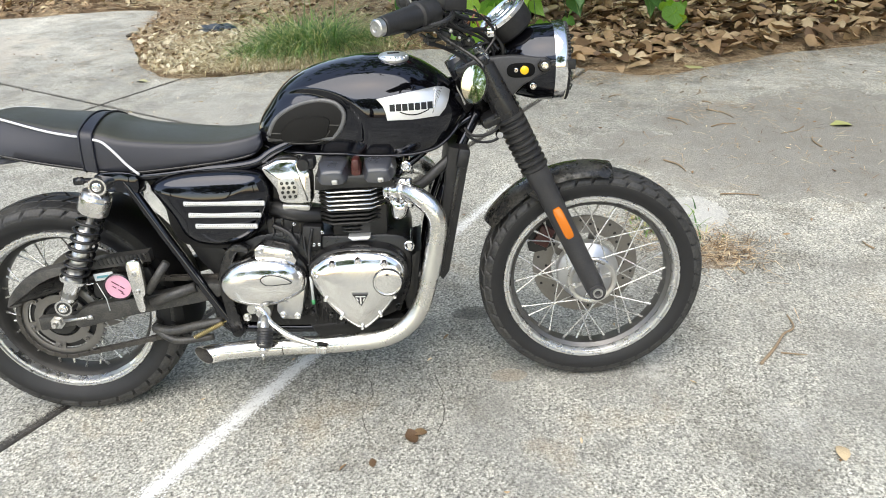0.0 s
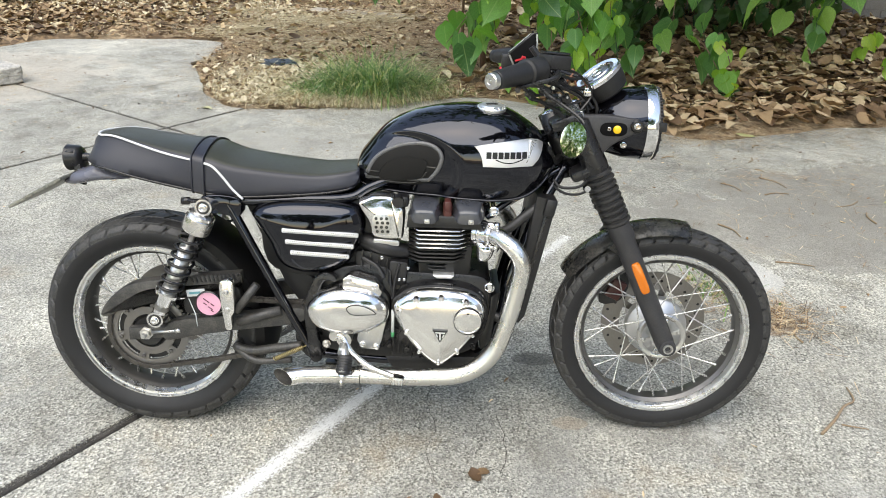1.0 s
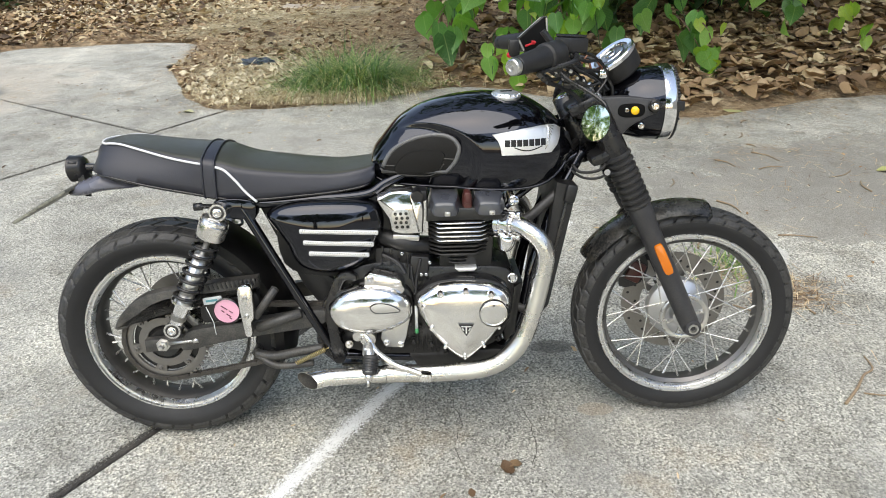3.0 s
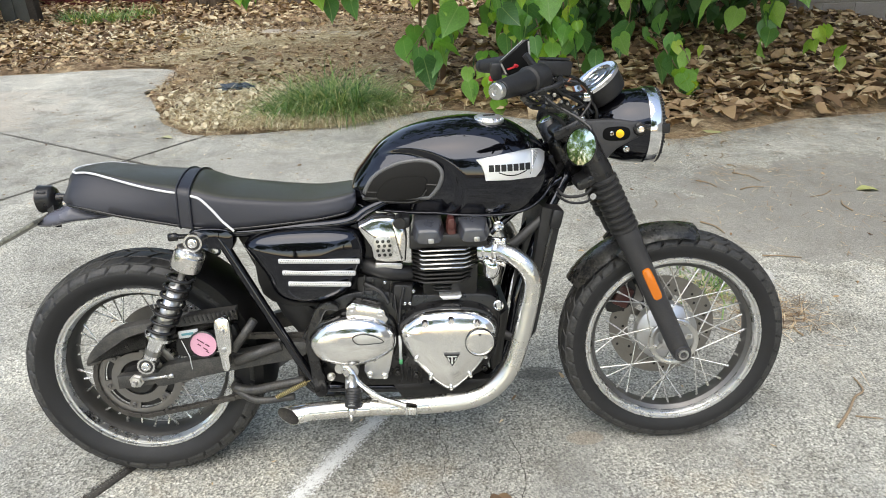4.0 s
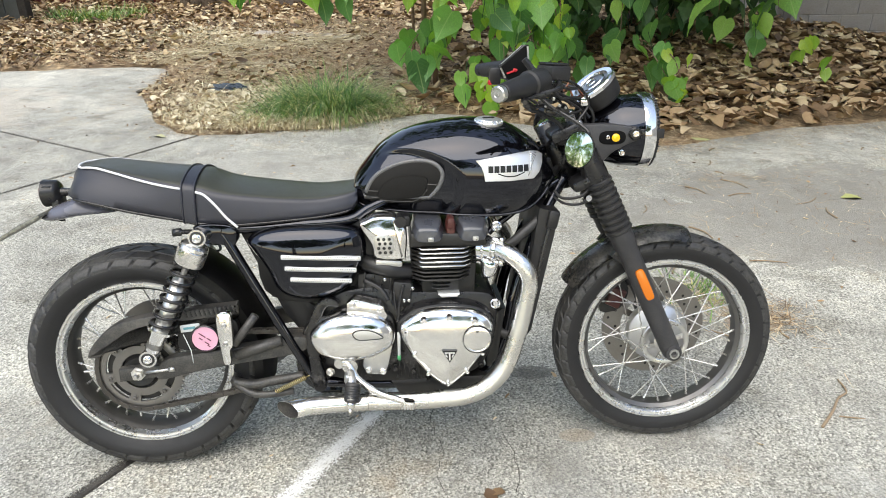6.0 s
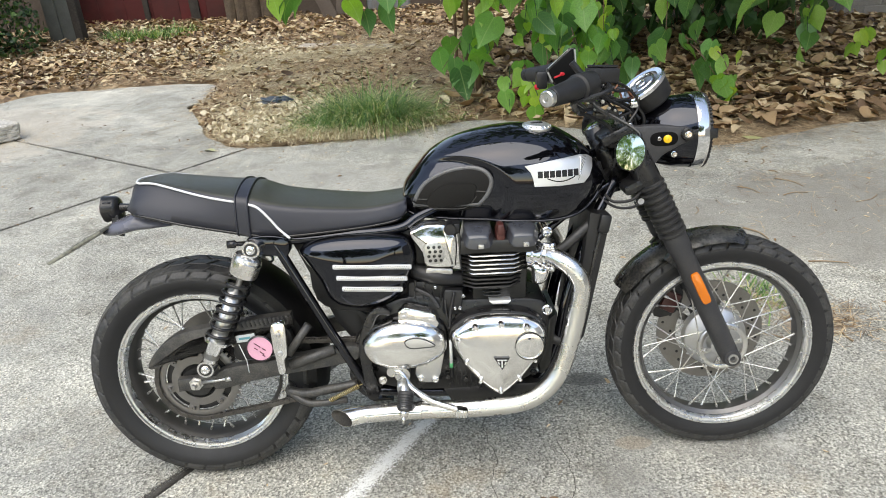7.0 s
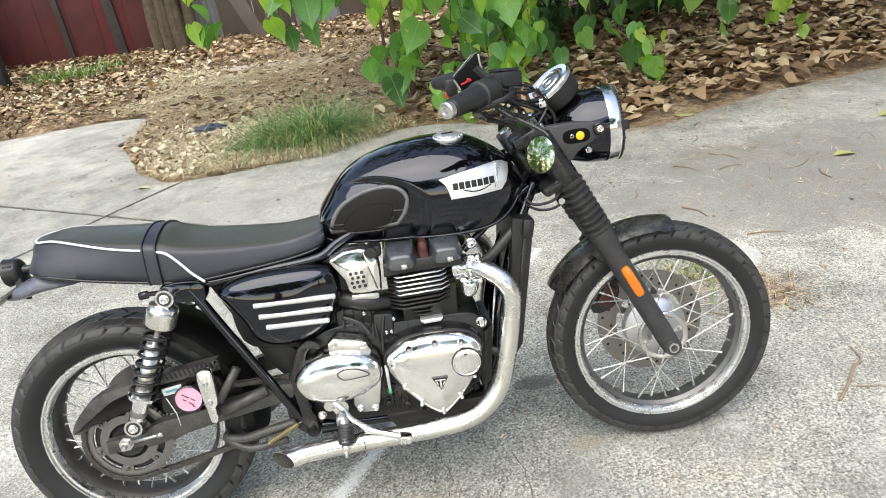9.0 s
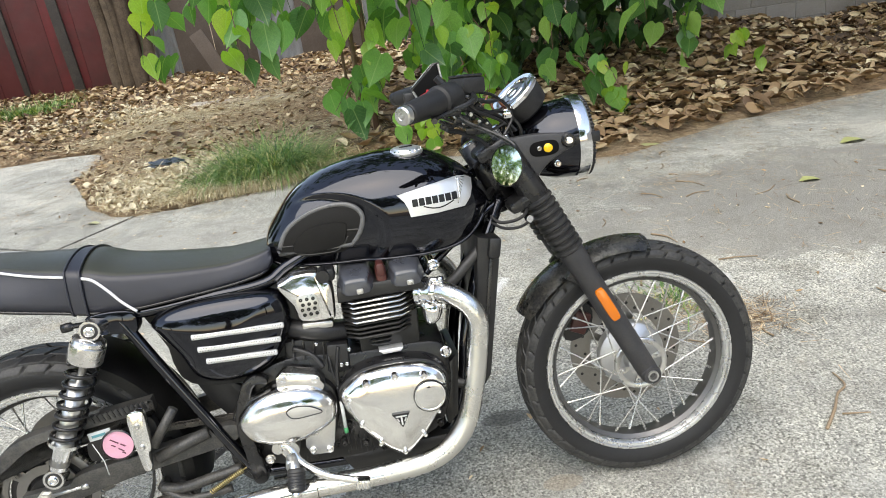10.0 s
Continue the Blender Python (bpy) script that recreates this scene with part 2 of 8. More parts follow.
LEAF = leafy("green_leaf", [(0.0, (0.06, 0.17, 0.06)), (0.3, (0.11, 0.28, 0.09)), (0.6, (0.16, 0.39, 0.11)), (0.85, (0.24, 0.48, 0.13)), (1.0, (0.36, 0.55, 0.14))], 0.40, island=False, translucent=0.45, vein=0.38)
LEAF_YOUNG = leafy("young_leaf", [(0.0, (0.20, 0.42, 0.08)), (0.6, (0.34, 0.53, 0.09)), (1.0, (0.50, 0.60, 0.12))], 0.40, island=False, translucent=0.5, vein=0.45)
BUSHLEAF = leafy("bush_leaf", [(0.0, (0.012, 0.035, 0.013)), (0.6, (0.032, 0.085, 0.025)), (1.0, (0.10, 0.19, 0.055))], 0.45, translucent=0.25)
LEAF_PALE = leafy("hedge_leaf", [(0.0, (0.05, 0.12, 0.035)), (0.6, (0.13, 0.26, 0.07)), (1.0, (0.26, 0.40, 0.14))], 0.4, translucent=0.35)
# darker leaf copy with shade put into its colour, for crowns
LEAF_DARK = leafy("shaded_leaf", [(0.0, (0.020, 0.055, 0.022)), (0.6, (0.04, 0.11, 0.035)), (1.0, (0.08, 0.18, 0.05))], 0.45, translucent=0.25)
DRY = leafy("dry_leaf", [(0.0, (0.05, 0.028, 0.014)), (0.28, (0.16, 0.095, 0.048)), (0.55, (0.36, 0.235, 0.125)), (0.85, (0.52, 0.40, 0.235)), (1.0, (0.70, 0.59, 0.39))], 0.65)
DRY_ONE = leafy("dry_leaf_single", [(0.0, (0.11, 0.060, 0.030)), (0.4, (0.29, 0.18, 0.09)), (0.8, (0.43, 0.295, 0.165)), (1.0, (0.56, 0.43, 0.27))], 0.65, island=False)
NEEDLE = leafy("dry_needles", [(0.0, (0.06, 0.03, 0.015)), (0.35, (0.29, 0.17, 0.085)), (0.7, (0.60, 0.42, 0.24)), (1.0, (0.90, 0.76, 0.52))], 0.75)
STRAW = leafy("dry_straw", [(0.0, (0.36, 0.27, 0.14)), (0.5, (0.64, 0.53, 0.32)), (1.0, (0.86, 0.78, 0.56))], 0.7)
GRASS = leafy("green_grass", [(0.0, (0.035, 0.09, 0.03)), (0.40, (0.10, 0.22, 0.065)), (0.66, (0.20, 0.34, 0.11)), (0.84, (0.38, 0.42, 0.20)), (1.0, (0.66, 0.57, 0.34))], 0.55, translucent=0.25)
BARK = worn("brown_bark", (0.060, 0.040, 0.026), 0.85, dust=0.8, dust_col=(0.19, 0.145, 0.10), scale=9, fine=60, relief=0.8)
STEM = worn("reddish_stem", (0.16, 0.085, 0.05), 0.6, dust=0.3, scale=30, relief=0.3)
TWIGM = worn("dry_twig", (0.30, 0.21, 0.13), 0.75, dust=0.3)
REDBOARD = worn("faded_red_board", (0.17, 0.020, 0.018), 0.75, dust=0.5, dust_col=(0.11, 0.035, 0.028), scale=3, fine=40, relief=0.3)
grime = noisy(REDBOARD, 1.3, 6.0, 0.65)
put(REDBOARD, "Base Color", mix(REDBOARD, mix(REDBOARD, (0.105, 0.011, 0.012), (0.055, 0.019, 0.017), ramp(REDBOARD, node(REDBOARD, "ShaderNodeObjectInfo").outputs["Random"], (0.25, g(0.0)), (0.75, g(0.45)))), (0.030, 0.014, 0.012), ramp(REDBOARD, grime, (0.45, g(0.0)), (0.72, g(0.8)))))
OLDWOOD = worn("grey_brown_wood", (0.075, 0.055, 0.043), 0.85, dust=0.5, dust_col=(0.16, 0.135, 0.115), scale=5, fine=50, relief=0.5)
DARKWOOD = worn("dark_batten", (0.025, 0.02, 0.018), 0.8, dust=0.3, scale=6, fine=60, relief=0.4)
POSTGREY = worn("grey_painted_post", (0.095, 0.10, 0.095), 0.8, dust=0.6, dust_col=(0.05, 0.052, 0.045), scale=6, fine=60, relief=0.2)
SHEET = worn("galvanised_sheet", (0.34, 0.35, 0.36), 0.5, 0.4, dust=0.5, dust_col=(0.16, 0.10, 0.07), scale=4, fine=50)
WALLGREY = worn("grey_render_wall", (0.36, 0.35, 0.34), 0.9, dust=0.5, dust_col=(0.10, 0.095, 0.09), scale=2.5, fine=60, relief=0.4)
BLOCK = worn("grey_concrete_block", (0.30, 0.29, 0.285), 0.9, dust=0.6, dust_col=(0.15, 0.12, 0.10), scale=3, fine=80, relief=0.5)
KERB = worn("old_kerb_concrete", (0.56, 0.53, 0.48), 0.9, dust=0.95, dust_col=(0.11, 0.10, 0.09), scale=14, fine=70, relief=0.9)
PAINT = worn("worn_white_paint", (0.80, 0.80, 0.77), 0.8, dust=0.5, dust_col=(0.45, 0.44, 0.40), scale=9, fine=60)
JOINT = worn("joint_dirt", (0.05, 0.046, 0.041), 0.95, dust=0.5, scale=20, fine=120, relief=0.6)
PLASTICBAG = worn("dark_blue_plastic", (0.03, 0.045, 0.06), 0.3, dust=0.3)
YLEAF = leafy("yellow_green_leaf", [(0.0, (0.40, 0.42, 0.15)), (1.0, (0.52, 0.50, 0.27))], 0.5, island=False)


# ---- building helpers ----
def part(name, bm, material, parent=None, label="", m=None, sharp=38):
    """Link a bmesh as one mesh object under a thing or a part."""
    if m is not None:
        bmesh.ops.transform(bm, matrix=m, verts=bm.verts)
    for f in bm.faces:
        f.smooth = True
    lim = radians(sharp)
    for e in bm.edges:
        if len(e.link_faces) == 2 and e.calc_face_angle(0) > lim:
            e.smooth = False
    data = bpy.data.meshes.new(name)
    bm.to_mesh(data)
    bm.free()
    data.materials.append(material)
    ob = new(name, data)
    ob.parent = parent
    if label:
        tagged(ob, label)
    return ob


def shared(name, data, parent, m, label=""):
    ob = new(name, data)
    ob.parent = parent
    ob.matrix_basis = m
    if label:
        tagged(ob, label)
    return ob


def thing(name, label, category, m=None, group="", kind=""):
    ob = new(name)
    ob.empty_display_size = 0.1
    if m is not None:
        ob.matrix_basis = m
    return tagged(ob, label, category, group, kind)


def spl(pts, n=8, closed=False):
    """A smooth line through the points."""
    P = [Vector(p) for p in pts]
    out, k = [], len(P)
    for i in range(k if closed else k - 1):
        if closed:
            a, b, c, d = (P[(i + j) % k] for j in (-1, 0, 1, 2))
        else:
            a, b, c, d = P[max(i - 1, 0)], P[i], P[i + 1], P[min(i + 2, k - 1)]
        for s in range(n):
            t = s / n
            out.append(0.5 * (2 * b + (c - a) * t + (2 * a - 5 * b + 4 * c - d) * t * t + (3 * b - a - 3 * c + d) * t ** 3))
    if not closed:
        out.append(P[-1])
    return out


def smooth_at(table):
    """A smooth function through (x, y) rows."""
    line = spl([(a, b, 0) for a, b in table], 10)
    xs, ys = [p.x for p in line], [p.y for p in line]
    return lambda x: float(np.interp(x, xs, ys))


def rings(bm, loops, closed=True, cap0=False, cap1=False):
    """Skin a list of vertex-position loops."""
    rows = [[bm.verts.new(p) for p in lp] for lp in loops]
    n = len(rows[0])
    for a, b in zip(rows, rows[1:]):
        for i in range(n if closed else n - 1):
            j = (i + 1) % n
            bm.faces.new((a[i], a[j], b[j], b[i]))
    if cap0:
        bm.faces.new(rows[0][::-1])
    if cap1:
        bm.faces.new(rows[-1])
    return rows


def fix(bm):
    bmesh.ops.recalc_face_normals(bm, faces=bm.faces)
    return bm


def tube(bm, pts, r, seg=12, cap=True):
    pts = [Vector(p) for p in pts]
    rs = [float(q) for q in r] if isinstance(r, (list, tuple)) else [r] * len(pts)
    t0 = (pts[1] - pts[0]).normalized()
    ref = Vector((0, 1, 0)) if abs(t0.y) < 0.9 else Vector((1, 0, 0))
    nrm = t0.cross(ref).normalized()
    loops = []
    for i, p in enumerate(pts):
        t = (pts[min(i + 1, len(pts) - 1)] - pts[max(i - 1, 0)]).normalized()
        nrm = (nrm - t * nrm.dot(t)).normalized()
        bn = t.cross(nrm)
        loops.append([p + rs[i] * (math.cos(a) * nrm + math.sin(a) * bn) for a in (2 * math.pi * k / seg for k in range(seg))])
    rings(bm, loops, True, cap, cap)
    return bm


def lathe(bm, prof, origin=(0, 0, 0), axis=(0, 1, 0), seg=32, loop=False, cap=False):
    """Turn (along, radius) rows about the axis."""
    ax = Vector(axis).normalized()
    e1 = ax.orthogonal().normalized()
    e2 = ax.cross(e1)
    o = Vector(origin)
    loops = [[o + ax * a + r * (math.cos(t) * e1 + math.sin(t) * e2) for t in (2 * math.pi * k / seg for k in range(seg))] for a, r in prof]
    if loop:
        loops.append(loops[0])
    rings(bm, loops, True, cap and not loop, cap and not loop)
    if loop:
        bmesh.ops.remove_doubles(bm, verts=bm.verts, dist=1e-6)
    return fix(bm)


def inset(outline, d):
    """Move a closed (u, w) outline inwards."""
    n = len(outline)
    area = sum(outline[i][0] * outline[(i + 1) % n][1] - outline[(i + 1) % n][0] * outline[i][1] for i in range(n))
    s = 1 if area > 0 else -1
    out = []
    for i in range(n):
        a, b, c = outline[i - 1], outline[i], outline[(i + 1) % n]
        t = Vector((c[0] - a[0], c[1] - a[1])).normalized()
        out.append((b[0] - s * t.y * d, b[1] + s * t.x * d))
    return out


def prism(bm, outline, v0, v1, bev=0.003):
    """Extrude a (u, w) outline from v0 to v1 with a rounded edge at v1."""
    s = 1 if v1 > v0 else -1
    lo = [[(u, v0, w) for u, w in outline], [(u, v1 - s * bev, w) for u, w in outline]]
    if bev:
        lo += [[(u, v1 - s * bev * 0.3, w) for u, w in inset(outline, bev * 0.3)], [(u, v1, w) for u, w in inset(outline, bev)]]
    rings(bm, lo, True, True, True)
    return fix(bm)


def smooth2(outline, n=6):
    return [(p.x, p.y) for p in spl([(a, b, 0) for a, b in outline], n, True)]


def dome(bm, outline, v0, v1, steps=9, power=0.5, rim=0.25):
    """A pillow-shaped cover on a (u, w) outline: straight wall for rim of the depth, then rounded to v1."""
    cu = sum(p[0] for p in outline) / len(outline)
    cw = sum(p[1] for p in outline) / len(outline)
    lo = [[(u, v0, w) for u, w in outline]]
    for k in range(steps + 1):
        t = k / (steps + 1)
        h = rim + (1 - rim) * (1 - (1 - t) ** 2.2) ** power if t else rim
        s = 1 - t
        lo.append([(cu + (u - cu) * s, v0 + (v1 - v0) * h, cw + (w - cw) * s) for u, w in outline])
    rows = rings(bm, lo, True, True, False)
    top = bm.verts.new((cu, v1, cw))
    last = rows[-1]
    for i in range(len(last)):
        bm.faces.new((last[i], last[(i + 1) % len(last)], top))
    return fix(bm)


def box(bm, c, size, bev=0.004, m=None, seg=2):
    t = bmesh.new()
    bmesh.ops.create_cube(t, size=1)
    bmesh.ops.scale(t, vec=size, verts=t.verts)
    if bev:
        bmesh.ops.bevel(t, geom=t.edges[:] + t.verts[:], offset=bev, segments=seg, affect="EDGES", profile=0.5)
    mm = Matrix.Translation(c) if m is None else Matrix.Translation(c) @ m
    bmesh.ops.transform(t, matrix=mm, verts=t.verts)
    join(bm, t)
    return bm


def join(bm, other):
    data = bpy.data.meshes.new("tmp")
    other.to_mesh(data)
    other.free()
    bm.from_mesh(data)
    bpy.data.meshes.remove(data)


def B():
    return bmesh.new()


def bolt(name, at, parent, r=0.008, h=0.007, material=None, axis=(0, -1, 0)):
    b = B()
    lathe(b, [(-0.004, r * 1.25), (0.001, r * 1.25), (0.0015, r), (h - 0.0015, r), (h, r * 0.8), (h, r * 0.5), (h - 0.003, r * 0.45), (h - 0.003, 0.0004)], at, axis, 12)
    return part(name, b, material or CHROME, parent)


def stuff(name, verts, faces, material, parent=None, label="", category="", kind="stuff"):
    data = bpy.data.meshes.new(name)
    data.from_pydata(verts, [], faces)
    data.materials.append(material)
    ob = new(name, data)
    ob.parent = parent
    if kind:
        tagged(ob, label, category, "", kind)
    return ob


# ---- the place: ground, paving, walls ----
def step01(x, a, b):
    t = min(max((x - a) / (b - a), 0.0), 1.0)
    return t * t * (3 - 2 * t)


def gh(x, y):
    """Height of the earth behind the paving."""
    back = 0.036 * max(y - 6.0, 0.0) if y < 13 else 0.25
    heap = 0.34 * step01(y, 3.3, 7.6) * step01(x, 1.6, 4.2) * (1 - 0.55 * step01(x, 5.3, 6.7))
    near = -0.035 + 0.03 * step01(y, 3.0, 3.9)
    bumps = 0.05 * (noise.noise((x * 0.9, y * 0.9, 3.1)) + 0.4 * noise.noise((x * 1.9, y * 1.9, 7.7))) * step01(y, 3.6, 5.0)
    return near + max(back, heap) + bumps


def ground_sheet():
    xs = sorted({*np.linspace(-13, 13, 141), -400.0, -120.0, -40.0, 40.0, 120.0, 400.0})
    ys = sorted({*np.linspace(-15, 15, 151), -400.0, -120.0, -30.0, 40.0, 120.0, 400.0})
    verts = [(x, y, under(x, y)) for y in ys for x in xs]
    n = len(xs)
    faces = [(j * n + i, j * n + i + 1, (j + 1) * n + i + 1, (j + 1) * n + i) for j in range(len(ys) - 1) for i in range(n - 1)]
    ob = stuff("ground", verts, faces, EARTH, None, "brown dry earth with needles and fallen leaves", "ground", "structure")
    for p in ob.data.polygons:
        p.use_smooth = True


# paving: outline of the concrete and its joints
AX, BX = Vector((0.84, -0.543, 0)).normalized(), Vector((0.543, 0.84, 0)).normalized()
KNOT = Vector((-1.22, 2.97, 0))
edge = [(-14, 5.0), (-6.2, 4.9), (-4.4, 5.45), (-3.95, 6.15), (-3.3, 6.35), (-2.5, 6.45), (-2.0, 6.35), (-1.78, 5.6), (-1.88, 5.2), (-1.62, 4.7), (-1.41, 4.15), (-1.15, 3.8), (-0.86, 3.53),
        (-0.35, 3.60), (0.0, 3.66), (0.42, 3.92), (0.8, 4.08), (1.21, 4.02), (1.75, 3.6), (2.2, 3.22), (2.5, 3.06), (3.0, 3.25), (3.54, 3.5), (4.33, 3.63), (5.5, 3.85), (8, 4.4), (14, 5.4)]
wavy = []
for i, p in enumerate(spl([(x, y, 0) for x, y in edge], 8)):
    wavy.append((p.x + 0.035 * noise.noise((p.x * 5, p.y * 5, 0.3)), p.y + 0.05 * noise.noise((p.x * 4.1, p.y * 4.1, 5.3))))
paving_outline = wavy + [(14, -12.5), (-14, -12.5)]


def clip(poly, point, normal):
    """The part of a polygon on the side of the line that the normal points to."""
    out = []
    for i in range(len(poly)):
        a, b = poly[i - 1], poly[i]
        da = (a[0] - point.x) * normal.x + (a[1] - point.y) * normal.y
        db = (b[0] - point.x) * normal.x + (b[1] - point.y) * normal.y
        if (da >= 0) != (db >= 0):
            t = da / (da - db)
            out.append((a[0] + (b[0] - a[0]) * t, a[1] + (b[1] - a[1]) * t))
        if db >= 0:
            out.append(b)
    return out


def flat(bm, poly, z0, z1, bev=0.0):
    """A slab on an (x, y) outline."""
    lo = [[(x, y, z0) for x, y in poly], [(x, y, z1 - bev) for x, y in poly]]
    if bev:
        lo.append([(x, y, z1) for x, y in inset(poly, bev)])
    rings(bm, lo, True, False, True)
    return fix(bm)


def inside(x, y):
    """Whether a place lies on the concrete."""
    hit = False
    n = len(paving_outline)
    for i in range(n):
        (x0, y0), (x1, y1) = paving_outline[i - 1], paving_outline[i]
        if (y0 > y) != (y1 > y) and x < x0 + (y - y0) * (x1 - x0) / (y1 - y0):
            hit = not hit
    return hit


def under(x, y):
    """Earth height, kept below the concrete and close to its edge."""
    if y < 2.4:
        return -0.03 if y > -12.8 else 0.0
    if y > 7.5 or abs(x) > 13.5:
        return gh(x, y)
    if any(inside(x + dx, y + dy) for dx, dy in ((0, 0), (0.36, 0), (-0.36, 0), (0, 0.36), (0, -0.36))):
        return -0.03
    return gh(x, y)


ground_sheet()

pav = B()
flat(pav, inset(paving_outline, 0.01), -0.06, -0.016)
pavement = part("pavement", pav, JOINT)
tagged(pavement, "grey weathered concrete paving cast in large slabs with dirt-filled joints", "pavement", "", "structure")

GAP = 0.011
D_AT = Vector((-0.10, -0.05, 0))
cells = [
    [(KNOT - BX * 0, -BX, 1), (KNOT, -AX, 1)],
    [(KNOT, BX, 1), (KNOT, -AX, 1)],
    [(KNOT, AX, 1), (KNOT, BX, 1), (D_AT, -AX, 1.6)],
    [(KNOT, AX, 1), (KNOT, -BX, 1), (D_AT, -AX, 1.6)],
    [(D_AT, AX, 1.6)],
]
for cuts in cells:
    poly = paving_outline
    for at, way, wide in cuts:
        poly = clip(poly, at + way * GAP * wide, way)
    b = B()
    flat(b, poly, -0.02, 0.0, 0.004)
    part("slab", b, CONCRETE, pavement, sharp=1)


# worn white parking line: flakes of paint, thickest near the bike
def paint_line(name, a, c, count, wide, limit, material, label, seed):
    rnd = random.Random(seed)
    b = B()
    t = (c - a).normalized()
    nn = Vector((-t.y, t.x, 0))
    length = (c - a).length
    for i in range(count):
        s = rnd.random()
        off = rnd.gauss(0, wide)
        keep = 0.85 if s < 0.55 else (0.3 if s < 0.8 else 0.55)
        if rnd.random() > keep or abs(off) > limit:
            continue
        p = a + t * s * length + nn * off
        r = rnd.uniform(0.0007, 0.0028)
        k = rnd.randint(5, 7)
        ph = rnd.random() * 6.28
        vs = [b.verts.new(p + Vector((math.cos(ph + 6.283 * j / k), math.sin(ph + 6.283 * j / k), 0)) * r * rnd.uniform(0.6, 1.2)) for j in range(k)]
        for v in vs:
            v.co.z += rnd.uniform(0, 0.0006)
        b.faces.new(vs)
    tagged(part(name, b, material, pavement, label), kind="stuff")


paint_line("painted_line", Vector((0.05, -0.765, 0.0012)), Vector((1.36, 1.40, 0.0012)), 36000, 0.0135, 0.038, PAINT, "worn white paint line on concrete", 5)
paint_line("joint_stain", D_AT - BX * 1.2 + Vector((0, 0, 0.0008)), D_AT + BX * 2.6 + Vector((0, 0, 0.0008)), 20000, 0.009, 0.026, JOINT, "dark dirt smeared along the slab joint", 6)


for at, way, far in ((KNOT, BX, 1.1), (KNOT, -BX, 3.4), (KNOT, -AX, 2.6), (KNOT, AX, 2.6)):
    paint_line("joint_stain", at + Vector((0, 0, 0.0008)), at + way * far + Vector((0, 0, 0.0008)), int(2600 * far), 0.009, 0.024, JOINT, "dark dirt smeared along the slab joint", 7 + int(far * 10))


# thin cracks in the paving
def crack(points, seed, wide=0.0024):
    b = B()
    line = spl([(x, y, 0) for x, y in points], 8)
    prev = None
    for i, p in enumerate(line):
        p = p + Vector((0.012 * noise.noise((p.x * 22, p.y * 22, seed)), 0.012 * noise.noise((p.x * 22, p.y * 22, seed + 5)), 0.0014))
        w = wide * (0.5 + abs(noise.noise((p.x * 40, p.y * 40, seed))))
        now = (b.verts.new(p + Vector((-w / 2, 0, 0))), b.verts.new(p + Vector((w / 2, 0, 0))))
        if prev:
            b.faces.new((prev[0], prev[1], now[1], now[0]))
        prev = now
    part("crack", b, JOINT, pavement, "hairline crack")


crack([(0.80, 0.20), (0.79, 0.08), (0.82, -0.03), (0.80, -0.12), (0.83, -0.24)], 1.0)
crack([(1.00, 0.05), (1.03, -0.1), (1.01, -0.2)], 2.0, 0.003)

# old kerb block with slots in its top
kp = Vector((-3.16, 3.78, 0))
km = Matrix.Translation(kp) @ Matrix(((-AX.x, BX.x, 0, 0), (-AX.y, BX.y, 0, 0), (0, 0, 1, 0), (0, 0, 0, 1)))
L_, W_, H_ = 1.5, 0.46, 0.15
kerb = B()
bmesh.ops.create_cube(kerb, size=1.0)
bmesh.ops.subdivide_edges(kerb, edges=kerb.edges[:], cuts=27, use_grid_fill=True)
for v in kerb.verts:
    c = v.co * 2
    e = sorted(abs(q) for q in c)
    chip = max(e[1] - 0.80, 0.0) / 0.20
    p = Vector((c.x * L_ / 2, c.y * W_ / 2, c.z * H_ / 2))
    n1, n2 = noise.noise(p * 9), noise.noise(p * 26)
    inward = 0.018 * chip ** 2 + max(n1 + 0.1, 0) * 0.09 * chip + 0.03 * abs(n2) * (0.3 + chip) + 0.02 * max(noise.noise(p * 60), 0)
    p -= Vector((c.x if abs(c.x) > 0.99 else 0, c.y if abs(c.y) > 0.99 else 0, c.z if abs(c.z) > 0.99 else 0)) * max(inward, -0.004)
    v.co = p + Vector((L_ / 2, W_ / 2, H_ / 2))
    if c.z < -0.99:
        v.co.z = 0.0
fix(kerb)
kerb_block = tagged(part("kerb_block", kerb, KERB, None, "", km), "chipped grey concrete kerb block lying on the paving", "kerb")
# slots in the top drawn as dark inset blocks
for sx in (0.22, 0.75):
    b = B()
    box(b, (sx, 0.24, H_ - 0.004), (0.13, 0.05, 0.022), 0.004)
    part("lifting_slot", b, JOINT, kerb_block, "dark slot", km)


# ---- back of the yard: fence, post, sheets, wall ----
def board(bm, x0, x1, y, z0, z1, thick=0.025, lean=0.0):
    box(bm, ((x0 + x1) / 2, y, (z0 + z1) / 2), (x1 - x0, thick, z1 - z0), 0.004, pose(0, 0, 0, 0, lean, 0))


fence = thing("red_fence", "faded red board fence with dark upright battens", "fence", pose(-4.4, 12.0, 0.15))
for k in range(8):
    b = B()
    x0 = -2.4 + k * 0.5
    board(b, x0, x0 + 0.496, 0.0 + 0.003 * (k % 2), 0.0, 2.3)
    part("board", b, REDBOARD, fence)
for x, w_, lean in ((-2.1, 0.10, 0), (-0.52, 0.10, -1.5), (0.36, 0.17, -2.0), (1.28, 0.07, -24)):
    b = B()
    box(b, (x, -0.045, 1.1), (w_, 0.05, 2.3), 0.006, pose(0, 0, 0, 0, lean, 0))
    part("batten", b, DARKWOOD, fence)

